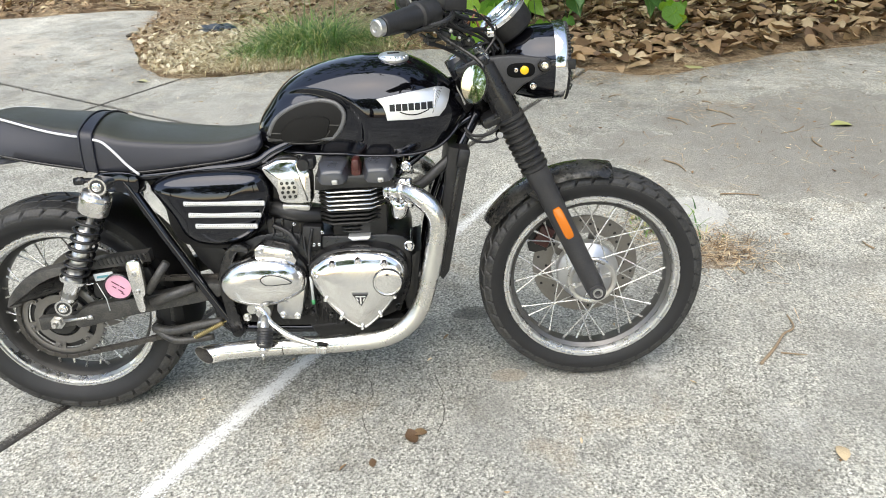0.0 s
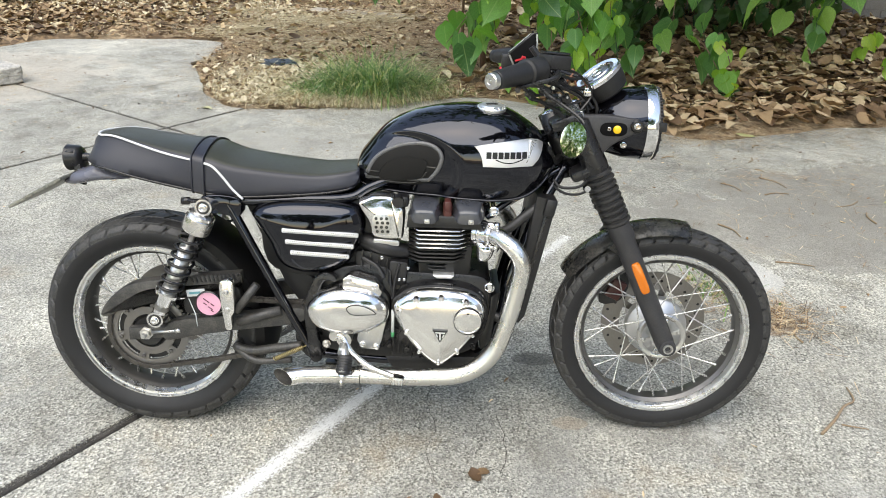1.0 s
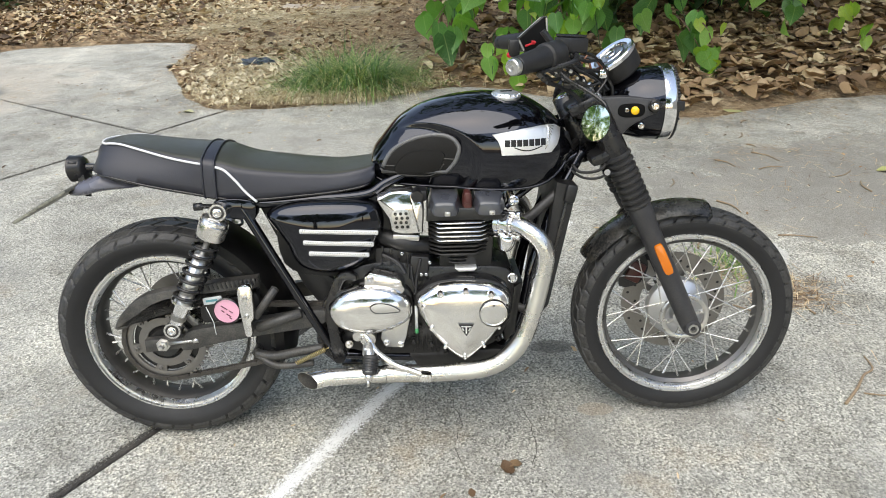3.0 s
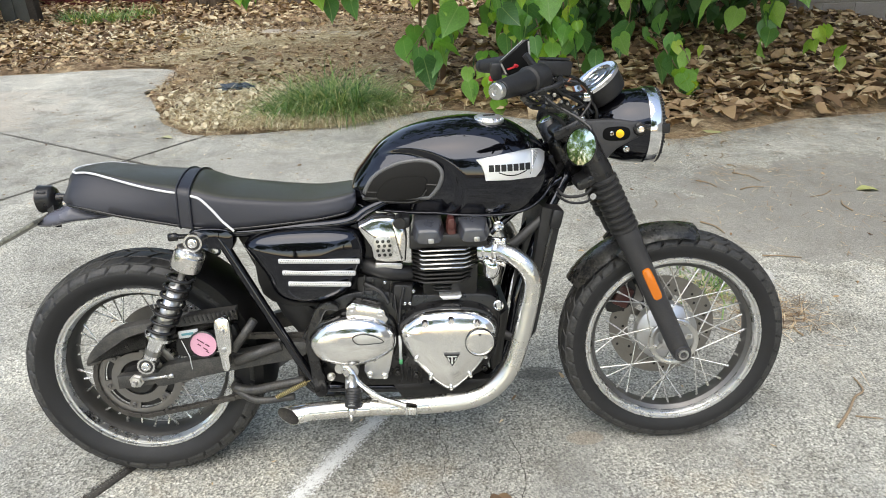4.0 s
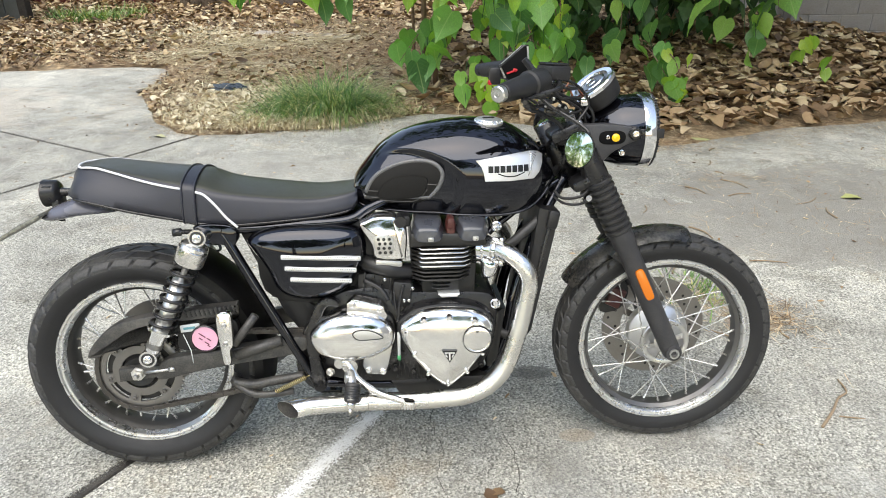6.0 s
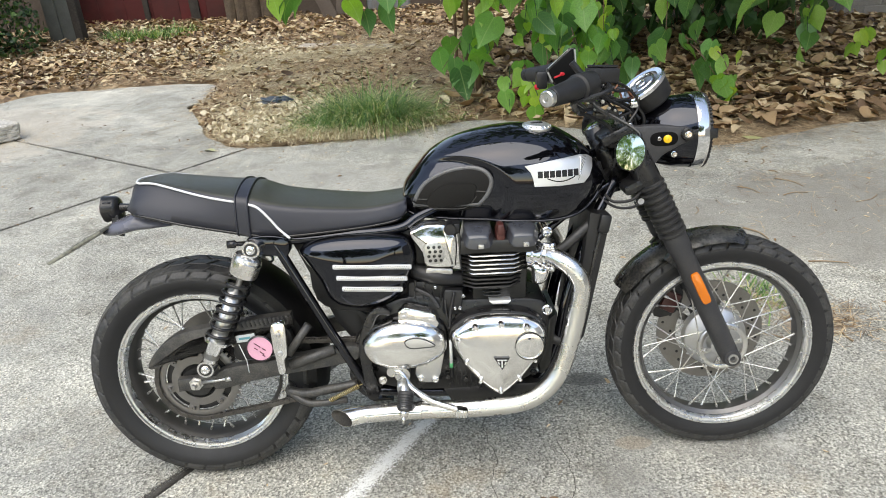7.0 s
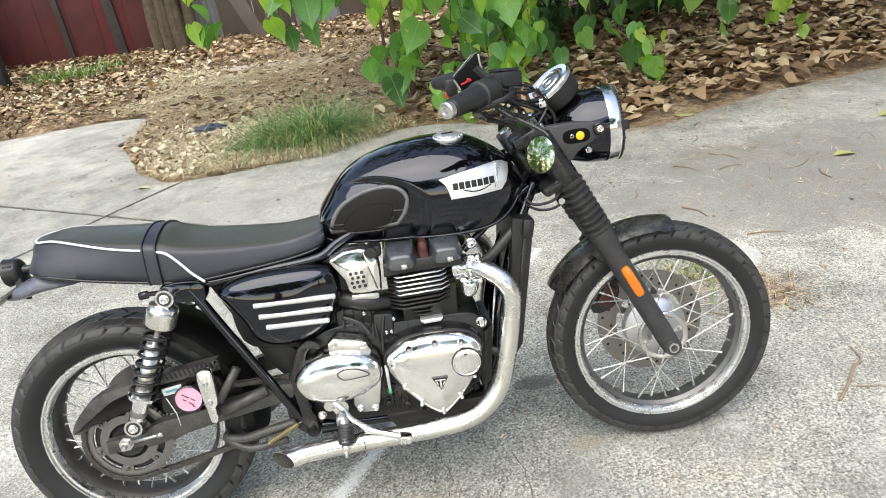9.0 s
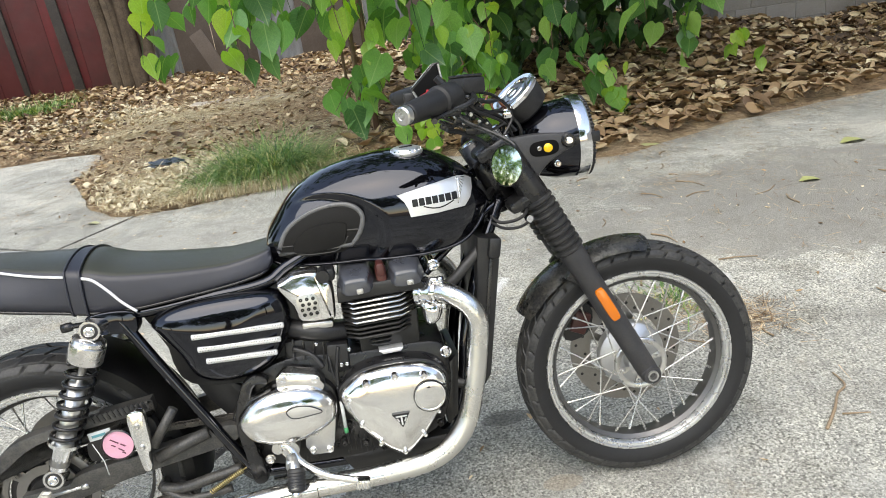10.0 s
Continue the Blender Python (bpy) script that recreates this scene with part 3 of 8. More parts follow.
post = thing("gate_post", "broad grey painted post with a dark edge batten", "post", pose(-5.34, 9.86, 0.0))
for x, y, wide, deep, paint in ((-0.20, 0.0, 0.20, 0.10, POSTGREY), (0.005, 0.012, 0.20, 0.10, POSTGREY), (0.17, 0.03, 0.12, 0.18, DARKWOOD)):
    b = B()
    box(b, (x, y, 0.98), (wide, deep, 2.0), 0.01, pose(0, 0, 0, 0, -1.5, 0))
    part("board" if paint is POSTGREY else "batten", b, paint, post)

tree = thing("old_tree", "rough brown tree trunk with several stems by the fence", "tree", pose(-2.9, 11.4, 0.12))
for k, (x, y, r, lx) in enumerate(((-0.30, 0.1, 0.095, 0.0), (-0.10, -0.02, 0.085, 0.06), (0.09, 0.03, 0.10, 0.12), (0.29, 0.12, 0.085, 0.26))):
    b = B()
    pts = [Vector((x + lx * t * t * 0.4 + 0.05 * noise.noise((t * 2, k, 0)), y + 0.05 * noise.noise((t * 2, k, 5)), -0.1 + 3.4 * t)) for t in np.linspace(0, 1, 14)]
    tube(b, pts, [r * (1.35 - 0.5 * t) * (1 + 0.15 * noise.noise((t * 7, k, 9))) for t in np.linspace(0, 1, 14)], 30)
    for v in b.verts:
        # ridged bark running up the stem
        near = min(pts, key=lambda p: abs(p.z - v.co.z))
        out = Vector((v.co.x - near.x, v.co.y - near.y, 0))
        a = math.atan2(out.y, out.x)
        v.co += out * (0.30 * noise.noise((math.cos(a) * 4.5, math.sin(a) * 4.5, v.co.z * 0.8 + k * 3)) + 0.12 * noise.noise((math.cos(a) * 11, math.sin(a) * 11, v.co.z * 2)))
    part("trunk", b, BARK, tree)

# stacked old boards and sheets leaning at the back
lean_to = thing("sheet_fence", "patched back fence of grey metal sheets and brown boards", "fence", pose(0, 12.1, 0.1))
rnd = random.Random(3)
x = -3.3
k = 0
while x < 6.0:
    w_ = rnd.uniform(0.35, 0.8)
    b = B()
    if k % 3 == 1:
        nseg = 24
        lo = [[(x + w_ * i / nseg, 0.012 * math.sin(i * 1.6) + dy, z) for i in range(nseg + 1)] for z, dy in ((-0.1, 0), (2.3, 0))]
        rings(b, lo, False)
        bmesh.ops.solidify(b, geom=b.faces[:], thickness=0.002)
        part("metal_sheet", b, SHEET, lean_to)
    else:
        board(b, x, x + w_ - 0.01, 0.02 * (k % 2), -0.1, 2.2 + rnd.uniform(-0.1, 0.2), 0.022, rnd.uniform(-0.6, 0.6))
        part("board", b, OLDWOOD, lean_to)
    x += w_
    k += 1
side = thing("board_fence", "dark weathered board fence behind the bush", "fence", pose(-9.6, 11.4, 0.1))
for k in range(18):
    b = B()
    board(b, -3.6 + k * 0.4, -3.6 + k * 0.4 + 0.385, 0.012 * (k % 2), -0.1, 2.3 + 0.05 * math.sin(k * 5.1), 0.022)
    part("board", b, OLDWOOD, side)
for at, size, turn in (((-1.55, 11.55, 0.42), (0.24, 0.05, 1.1), -24), ((-1.25, 11.6, 0.5), (0.16, 0.04, 1.2), 9)):
    b = B()
    box(b, at, size, 0.006, pose(0, 0, 0, -8, turn, 0))
    tagged(part("loose_board", b, OLDWOOD), "weathered grey board leaning on the back fence", "board")

wall = B()
box(wall, (6.75, 7.42, 1.0), (2.7, 0.2, 2.4), 0.01)
back_wall = part("wall_back", wall, WALLGREY)
tagged(back_wall, "stained grey concrete block yard wall", "wall", "", "structure")
b = B()
box(b, (0, 0, 0), (0.390, 0.016, 0.190), 0.005)
block_data = bpy.data.meshes.new("block")
b.to_mesh(block_data)
b.free()
block_data.materials.append(BLOCK)
for row in range(11):
    for k in range(6):
        shared("block", block_data, back_wall, pose(5.62 + 0.4 * k + 0.2 * (row % 2), 7.318, 0.1 + 0.2 * row, 0.3 * math.sin(row * 7 + k * 3), 0, 0.4 * math.sin(k * 5 + row)))
wall = B()
box(wall, (5.5, 9.86, 1.0), (0.2, 4.66, 2.4), 0.01)
tagged(part("wall_return", wall, WALLGREY), "stained grey rendered wall added to close the yard", "wall", "", "structure")
# unseen tall wall added to keep sky light off the right side
wall = B()
box(wall, (8.22, -2.0, 1.9), (0.2, 18.6, 4.2), 0.01)
tagged(part("wall_side", wall, WALLGREY), "stained grey rendered wall added to close the yard", "wall", "", "structure")

# dirt-covered pale board lying in the litter
b = B()
box(b, (-0.75, 8.25, gh(-0.75, 8.25) + 0.012), (1.35, 0.24, 0.028), 0.008, pose(0, 0, 0, 4, 1, -14))
tagged(part("fallen_board", b, worn("bleached_board", (0.42, 0.36, 0.29), 0.85, dust=0.5, relief=0.5)), "pale bleached board lying in dry litter", "board")


# ---- leaves, needles and grass ----
def leaf_shape(curl, cup, fine=True):
    """Heart-shaped leaf of unit length along y with a drawn-out tip, lying near z = 0."""
    rows = ((0.0, 0.17), (0.05, 0.32), (0.14, 0.42), (0.27, 0.455), (0.42, 0.42), (0.57, 0.33), (0.71, 0.22), (0.83, 0.115), (0.92, 0.045), (1.0, 0.006))
    rows = rows if fine else rows[::3]
    verts, faces = [], []
    for t, half in rows:
        lobe = max(0.14 - t, 0.0)
        for k in (-1.0, -0.55, 0.0, 0.55, 1.0):
            x = k * half
            ripple = 0.016 * math.sin(23 * t + 4 * k + 9 * curl) * abs(k)
            verts.append((x, t - 0.5 - lobe * (0.2 + 0.55 * abs(k)) * (0 if k == 0 else 1), -curl * (t - 0.45) ** 2 + cup * abs(x) * abs(x) * 2.2 + ripple))
    for i in range(len(rows) - 1):
        for q in range(4):
            a = i * 5 + q
            faces.append((a, a + 1, a + 6, a + 5))
    return verts, faces


def oval_shape(curl, cup, n=6):
    """A dry leaf: pointed oval, crinkled and unevenly edged."""
    verts, faces = [], []
    for i in range(n + 1):
        t = i / n
        half = 0.36 * math.sin(math.pi * (0.03 + 0.95 * t)) ** 0.62
        z = -curl * (t - 0.5) ** 2
        wl, wr = half * (1 + 0.28 * noise.noise((t * 4, curl, 1.0))), half * (1 + 0.28 * noise.noise((t * 4, curl, 6.0)))
        wave = 0.09 * noise.noise((t * 5, cup, 3.0))
        verts += [(-wl, t - 0.5, z + cup * half + wave), (0, t - 0.5, z), (wr, t - 0.5, z + cup * half * 0.8 - wave)]
    for i in range(n):
        for j in range(2):
            a = i * 3 + j
            faces.append((a, a + 1, a + 4, a + 3))
    return verts, faces


def scatter(shapes, spots):
    """Join copies of shapes: spots are (matrix, shape number)."""
    V, F = [], []
    for m, k in spots:
        base = len(V)
        vs, fs = shapes[k]
        V += [tuple(m @ Vector(v)) for v in vs]
        F += [tuple(base + i for i in f) for f in fs]
    return V, F


wavy_x = sorted(edge)
RL = random.Random(21)
ovals = [oval_shape(c, q) for c, q in ((0.6, 0.6), (-0.7, 0.45), (1.4, 0.3), (0.3, -0.6), (-1.2, 0.8), (0.9, 1.0))]


def litter_density(x, y):
    """How thickly leaves lie: heavy right of the plant and along the back, thin on the needle track."""
    right = step01(x, 0.7, 1.6) * step01(y, np.interp(x, [0.6, 1.2, 2.3, 3, 4.3, 8], [4.2, 4.15, 3.35, 3.5, 3.85, 4.6]), np.interp(x, [0.6, 1.2, 2.3, 3, 4.3, 8], [4.9, 4.8, 4.1, 4.0, 4.3, 5.2]))
    left = step01(-x, 1.9, 2.6) * step01(y, np.interp(x, [-8, -4.4, -4, -3.3, -2], [4.8, 5.5, 6.2, 6.5, 6.6]), np.interp(x, [-8, -4.4, -4, -3.3, -2], [5.2, 5.9, 6.6, 7.0, 7.4]))
    back = step01(y, 9.0, 10.2) * 0.9
    mid = 0.10 * step01(y, 4.4, 5.2) + 0.10 * step01(y, 7.5, 9.0)
    return max(right, left, back, mid)


spots = []
tries = 0
while len(spots) < 19000 and tries < 150000:
    tries += 1
    x, y = RL.uniform(-8.5, 8.5), 3.2 + 9.0 * RL.random() ** 1.25
    if RL.random() > litter_density(x, y) or (x > 5.3 and y > 7.25) or inside(x, y):
        continue
    s = RL.uniform(0.08, 0.19) * (1.0 if x > 0.6 else 0.75)
    m = pose(x, y, max(gh(x, y), 0.0) + 0.006 + 0.06 * RL.random() ** 2, RL.gauss(0, 18), RL.gauss(0, 18), RL.uniform(0, 360)) @ Matrix.Diagonal((s * RL.uniform(0.55, 0.95), s, s * 0.65, 1))
    spots.append((m, RL.randrange(6)))
for i in range(3600):
    x, y = RL.gauss(-1.0, 1.25), RL.uniform(3.7, 9.8)
    if inside(x, y) or x > 1.6:
        continue
    s = RL.uniform(0.025, 0.07)
    m = pose(x, y, max(gh(x, y), 0.0) + 0.008 + 0.03 * RL.random(), RL.gauss(0, 26), RL.gauss(0, 26), RL.uniform(0, 360)) @ Matrix.Diagonal((s * RL.uniform(0.3, 0.9), s, s * 0.8, 1))
    spots.append((m, RL.randrange(6)))
V, F = scatter(ovals, spots)
litter = stuff("leaf_litter", V, F, DRY, None, "thick layer of brown dry fallen leaves on earth", "leaves")
for p in litter.data.polygons:
    p.use_smooth = True

# leaves that can be told apart along the front of the heap
leaf_data = []
for k, sh in enumerate(ovals):
    d = bpy.data.meshes.new("dry_leaf")
    d.from_pydata(sh[0], [], sh[1])
    d.materials.append(DRY_ONE)
    for p in d.polygons:
        p.use_smooth = True
    leaf_data.append(d)
made = 0
tries = 0
while made < 290 and tries < 20000:
    tries += 1
    x = RL.uniform(0.8, 5.2)
    front = np.interp(x, [0.8, 1.3, 2.3, 3, 4.3, 8], [4.2, 4.0, 3.15, 3.35, 3.75, 4.5])
    y = front + abs(RL.gauss(0, 0.55))
    s = RL.uniform(0.10, 0.19)
    m = pose(x, y, gh(x, y) + 0.05 + RL.uniform(0.0, 0.04), RL.gauss(0, 15), RL.gauss(0, 15), RL.uniform(0, 360)) @ Matrix.Diagonal((s * RL.uniform(0.6, 0.95), s, s * 0.62, 1))
    shared("dry_leaf", leaf_data[RL.randrange(6)], litter, m)
    made += 1


def strand(V, F, p, way, length, wide, rise, bend, n=3):
    """A thin bent ribbon."""
    side = Vector((-way.y, way.x, 0)).normalized() * wide * 0.5
    base = len(V)
    for i in range(n + 1):
        t = i / n
        c = p + way * length * t * (1 - 0.35 * bend * t) + Vector((0, 0, rise * length * (t - bend * t * t)))
        k = 1 - 0.75 * t
        V.append(tuple(c - side * k))
        V.append(tuple(c + side * k))
    for i in range(n):
        a = base + 2 * i
        F.append((a, a + 1, a + 3, a + 2))


V, F = [], []
for i in range(60000):
    x, y = (RL.uniform(-4.0, 5.5), 3.3 + 6.0 * RL.random() ** 1.5) if i % 3 == 0 else (RL.gauss(-1.0, 1.3), RL.uniform(3.5, 9.6))
    lim = np.interp(x, [p[0] for p in edge], [p[1] for p in edge])
    over = RL.random() < 0.12
    if x < -1.3 and y < 7.2 and (y < np.interp(x, [-4.2, -3.9, -3.3, -2.0, -1.75, -1.5, -1.3], [5.6, 6.3, 6.5, 6.5, 5.2, 4.6, 4.2])):
        continue
    if y < lim - (0.10 if over else -0.01):
        continue
    a = RL.uniform(0, 6.283)
    strand(V, F, Vector((x, y, max(gh(x, y), 0.0 if y < lim else -1) + RL.uniform(0.010, 0.03))), Vector((math.cos(a), math.sin(a), 0)), RL.uniform(0.06, 0.20), 0.004 + 0.0013 * max(y - 3, 0), RL.uniform(-0.02, 0.14), RL.uniform(0, 1), 2)
# needles by the weed patch and around the joint
for cx, cy, sx, sy, n in ((2.09, 0.71, 0.09, 0.08, 420), (1.85, 0.86, 0.08, 0.10, 140), (2.35, 3.1, 0.35, 0.10, 900), (3.2, 3.35, 0.5, 0.10, 700), (4.1, 3.55, 0.5, 0.10, 600), (-0.9, 3.62, 0.25, 0.09, 260), (-1.75, 5.0, 0.14, 0.5, 420), (-2.8, 6.3, 0.6, 0.12, 300), (0.2, 3.72, 0.5, 0.08, 260), (1.9, 1.28, 0.08, 0.08, 60), (-2.95, 3.98, 0.30, 0.14, 160), (-3.5, 4.5, 0.4, 0.15, 160), (3.2, 2.0, 0.7, 0.6, 300), (3.6, 2.6, 0.6, 0.3, 160), (2.6, 2.3, 0.25, 0.12, 120), (2.9, 1.6, 0.4, 0.3, 60), (2.5, 1.9, 0.5, 0.3, 60), (3.6, 1.2, 0.4, 0.3, 40)):
    for i in range(n):
        x, y = RL.gauss(cx, sx), RL.gauss(cy, sy)
        a = RL.uniform(0, 6.283)
        strand(V, F, Vector((x, y, 0.004 + RL.uniform(0, 0.014))), Vector((math.cos(a), math.sin(a), 0)), RL.uniform(0.03, 0.12), 0.003, RL.uniform(-0.02, 0.10), RL.uniform(0, 1), 2)
stuff("needle_litter", V, F, NEEDLE, None, "brown dry needles strewn over earth and paving edge", "needles")

# pale dead grass and leaf scraps round the tuft, and as sun flecks behind
V, F = [], []
for i in range(8200):
    u = RL.random()
    if u < 0.6:
        x, y = RL.gauss(0.0, 0.36), 3.70 + abs(RL.gauss(0, 0.16))
    else:
        x, y = RL.gauss(-0.85, 0.28), RL.gauss(4.45, 0.45)
    if y < np.interp(x, [p[0] for p in edge], [p[1] for p in edge]) - 0.02:
        continue
    a = RL.uniform(0, 6.283) if u > 0.35 else RL.gauss(-1.57, 0.7)
    strand(V, F, Vector((x, y, max(gh(x, y), 0.0) + 0.012)), Vector((math.cos(a), math.sin(a), 0)), RL.uniform(0.06, 0.24), 0.008, RL.uniform(0.05, 0.8), RL.uniform(0.5, 1.2))
for i in range(800):
    x = RL.gauss(0.05, 0.36)
    y = float(np.interp(x, [p[0] for p in edge], [p[1] for p in edge])) + 0.06 + abs(RL.gauss(0, 0.14))
    a = RL.gauss(-1.57, 1.0)
    strand(V, F, Vector((x, y, max(gh(x, y), 0.0) + 0.012)), Vector((math.cos(a), math.sin(a), 0)), RL.uniform(0.10, 0.24), 0.007, RL.uniform(0.4, 1.3), RL.uniform(0.5, 1.1), 4)
for i in range(12000):
    x, y = RL.gauss(-1.0, 0.9), RL.uniform(4.6, 9.3)
    if inside(x, y) or RL.random() > 0.30 + 1.3 * noise.noise((x * 1.1, y * 0.7, 8.0)) + 0.6 * math.exp(-((y - 7.6) / 0.5) ** 2):
        continue
    a = RL.gauss(0.2, 0.7)
    strand(V, F, Vector((x, y, max(gh(x, y), 0) + RL.uniform(0.006, 0.03))), Vector((math.cos(a), math.sin(a), 0)), RL.uniform(0.08, 0.28), 0.006 + 0.0016 * (y - 4), RL.uniform(-0.02, 0.15), RL.uniform(0.2, 1.2), 2)
# pale straw patches stand in for sunlit spots on the needle track
for i in range(3200):
    cx, cy, sx, sy = RL.choice(((-1.35, 7.6, 0.45, 0.22), (-0.5, 7.9, 0.4, 0.2), (-2.3, 8.3, 0.4, 0.25), (-1.9, 6.9, 0.35, 0.25)))
    x, y = RL.gauss(cx, sx), RL.gauss(cy, sy)
    if inside(x, y):
        continue
    a = RL.gauss(0.2, 0.6)
    strand(V, F, Vector((x, y, max(gh(x, y), 0) + RL.uniform(0.02, 0.05))), Vector((math.cos(a), math.sin(a), 0)), RL.uniform(0.08, 0.26), 0.014, RL.uniform(-0.02, 0.15), RL.uniform(0.2, 1.2), 2)
stuff("dead_grass", V, F, STRAW, None, "pale dead grass round the green tuft, and straw painting sun flecks behind", "grass")
spots = []
# clusters from y 8 back stand in for sun flecks on the litter
SCRAPS = ((-0.85, 4.5, 0.32, 0.45, 620), (-3.9, 8.6, 0.55, 0.45, 260), (-2.6, 8.5, 0.45, 0.35, 240), (-2.1, 8.9, 0.5, 0.4, 150), (-1.6, 8.0, 0.4, 0.25, 120), (-3.6, 8.2, 0.8, 0.5, 120), (4.6, 4.3, 0.3, 0.12, 60))
for i in range(1700):
    cx, cy, sx, sy, _n = RL.choices(SCRAPS, [q[4] for q in SCRAPS])[0]
    x, y = RL.gauss(cx, sx), RL.gauss(cy, sy)
    if y < np.interp(x, [p[0] for p in edge], [p[1] for p in edge]) + 0.03:
        continue
    s = RL.uniform(0.025, 0.085)
    spots.append((pose(x, y, gh(x, y) + RL.uniform(0.01, 0.04), RL.gauss(0, 24), RL.gauss(0, 24), RL.uniform(0, 360)) @ Matrix.Diagonal((s, s, s, 1)), RL.randrange(6)))
V, F = scatter(ovals, spots)
stuff("leaf_scraps", V, F, worn("pale_scraps", (0.68, 0.60, 0.44), 0.8, dust=0.7, dust_col=(0.32, 0.22, 0.13), scale=8), None, "pale broken dry leaf scraps on earth, some painting sun flecks", "leaves")

V, F = [], []
clumps = [(RL.gauss(0.02, 0.26), RL.gauss(4.16, 0.17), RL.uniform(0.6, 1.15)) for _ in range(46)]
for i in range(6200):
    cx, cy, tall = clumps[RL.randrange(46)]
    x, y = RL.gauss(cx, 0.065), RL.gauss(cy, 0.055)
    if inside(x, y - 0.10):
        continue
    d = Vector((x - 0.02, (y - 4.14) * 1.3, 0))
    a = math.atan2(y - cy, x - cx) + RL.gauss(0, 1.1) if RL.random() < 0.6 else RL.uniform(0, 6.283)
    h = RL.uniform(0.22, 0.60) * tall * max(1.10 - d.length * 1.05, 0.40)
    strand(V, F, Vector((x, y, gh(x, y))), Vector((math.cos(a), math.sin(a), 0)) * RL.uniform(0.6, 2.0), h, RL.uniform(0.004, 0.010), RL.uniform(0.6, 1.6), RL.uniform(0.45, 1.25), 5)
stuff("grass_tuft", V, F, GRASS, None, "overgrown green grass tuft at the paving edge", "grass")
V, F = [], []
WEEDS = [(RL.uniform(-5.05, -3.5), RL.uniform(9.75, 10.6), RL.uniform(0.05, 0.16)) for _ in range(18)]
for i in range(1000):
    cx, cy, w_ = WEEDS[RL.randrange(18)]
    x, y = RL.gauss(cx, w_), RL.gauss(cy, w_)
    a = RL.uniform(0, 6.283)
    strand(V, F, Vector((x, y, gh(x, y))), Vector((math.cos(a), math.sin(a), 0)) * 0.9, RL.uniform(0.10, 0.28), 0.014, RL.uniform(0.7, 1.4), RL.uniform(0.2, 0.8), 3)
for i in range(190):
    x, y = RL.gauss(1.93, 0.08), RL.gauss(0.93, 0.10)
    a = RL.uniform(0, 6.283)
    strand(V, F, Vector((x, y, 0.0)), Vector((math.cos(a), math.sin(a), 0)) * 0.8, RL.uniform(0.03, 0.09), 0.007, RL.uniform(0.5, 1.2), RL.uniform(0.2, 0.8), 3)
stuff("weeds", V, F, GRASS, None, "green weeds in the joint and by the fence", "weeds")

# crumpled dark plastic scrap
b = B()
bmesh.ops.create_icosphere(b, subdivisions=3, radius=1)
for v in b.verts:
    k = 1 + 0.55 * noise.noise(v.co * 2.3) + 0.3 * noise.noise(v.co * 6)
    v.co = Vector((v.co.x * 0.15, v.co.y * 0.08, v.co.z * 0.045)) * k
tagged(part("plastic_scrap", b, PLASTICBAG, None, "", pose(-0.97, 5.08, gh(-0.97, 5.08) + 0.05, 0, 6, 20)), "crumpled dark plastic scrap lying in dry litter", "litter")


# loose leaves and twigs on the paving
def loose_leaf(at, size, material, label, turn, kind=0):
    vs, fs = ovals[kind]
    d = bpy.data.meshes.new("fallen_leaf")
    d.from_pydata(vs, [], fs)
    d.materials.append(material)
    for p in d.polygons:
        p.use_smooth = True
    ob = new("fallen_leaf", d)
    low = min(v[2] for v in vs) * size
    ob.matrix_basis = pose(at[0], at[1], 0.002 - low * 0.4, 0, 0, turn) @ Matrix.Diagonal((size * 0.9, size, size * 0.4, 1))
    tagged(ob, label, "leaf", "loose leaves on paving")


for at, s, m_, lab, turn, k in (((3.18, 1.98), 0.11, YLEAF, "yellow-green fallen leaf lying on concrete", 80, 0), ((-1.13, 3.50), 0.09, YLEAF, "pale yellow fallen leaf lying on concrete", 70, 0),
                                ((0.94, -0.215), 0.055, DRY_ONE, "small curled brown leaf lying on concrete", 20, 4), ((0.96, -0.20), 0.04, DRY_ONE, "small curled brown leaf lying on concrete", 100, 2),
                                ((2.03, -0.33), 0.05, DRY_ONE, "narrow brown leaf lying on concrete", -15, 2), ((2.78, 3.2), 0.13, YLEAF, "yellow-green fallen leaf lying on concrete", 60, 1),
                                ((0.84, -0.30), 0.03, DRY_ONE, "small curled brown leaf lying on concrete", 10, 3), ((3.82, 2.53), 0.15, YLEAF, "pale yellowed leaf lying on concrete", 85, 0)):
    loose_leaf(at, s, m_, lab, turn, k)


def twig(points, r, label):
    b = B()
    pts = [Vector(p) for p in spl([(x, y, r + z) for x, y, z in points], 5)]
    tube(b, pts, [r * (1 - 0.5 * i / len(pts)) for i in range(len(pts))], 6)
    tagged(part("twig", b, TWIGM), label, "twig", "twigs on paving")


twig([(1.97, 0.03, 0), (2.04, 0.10, 0.004), (2.09, 0.16, 0.006), (2.14, 0.20, 0.002), (2.15, 0.27, 0)], 0.005, "pale forked twig lying on concrete")
twig([(2.05, 0.08, 0), (2.12, 0.06, 0.003)], 0.003, "thin pale twig lying on concrete")
twig([(2.26, 1.20, 0), (2.33, 1.19, 0.003), (2.42, 1.17, 0)], 0.004, "thin brown twig lying on concrete")
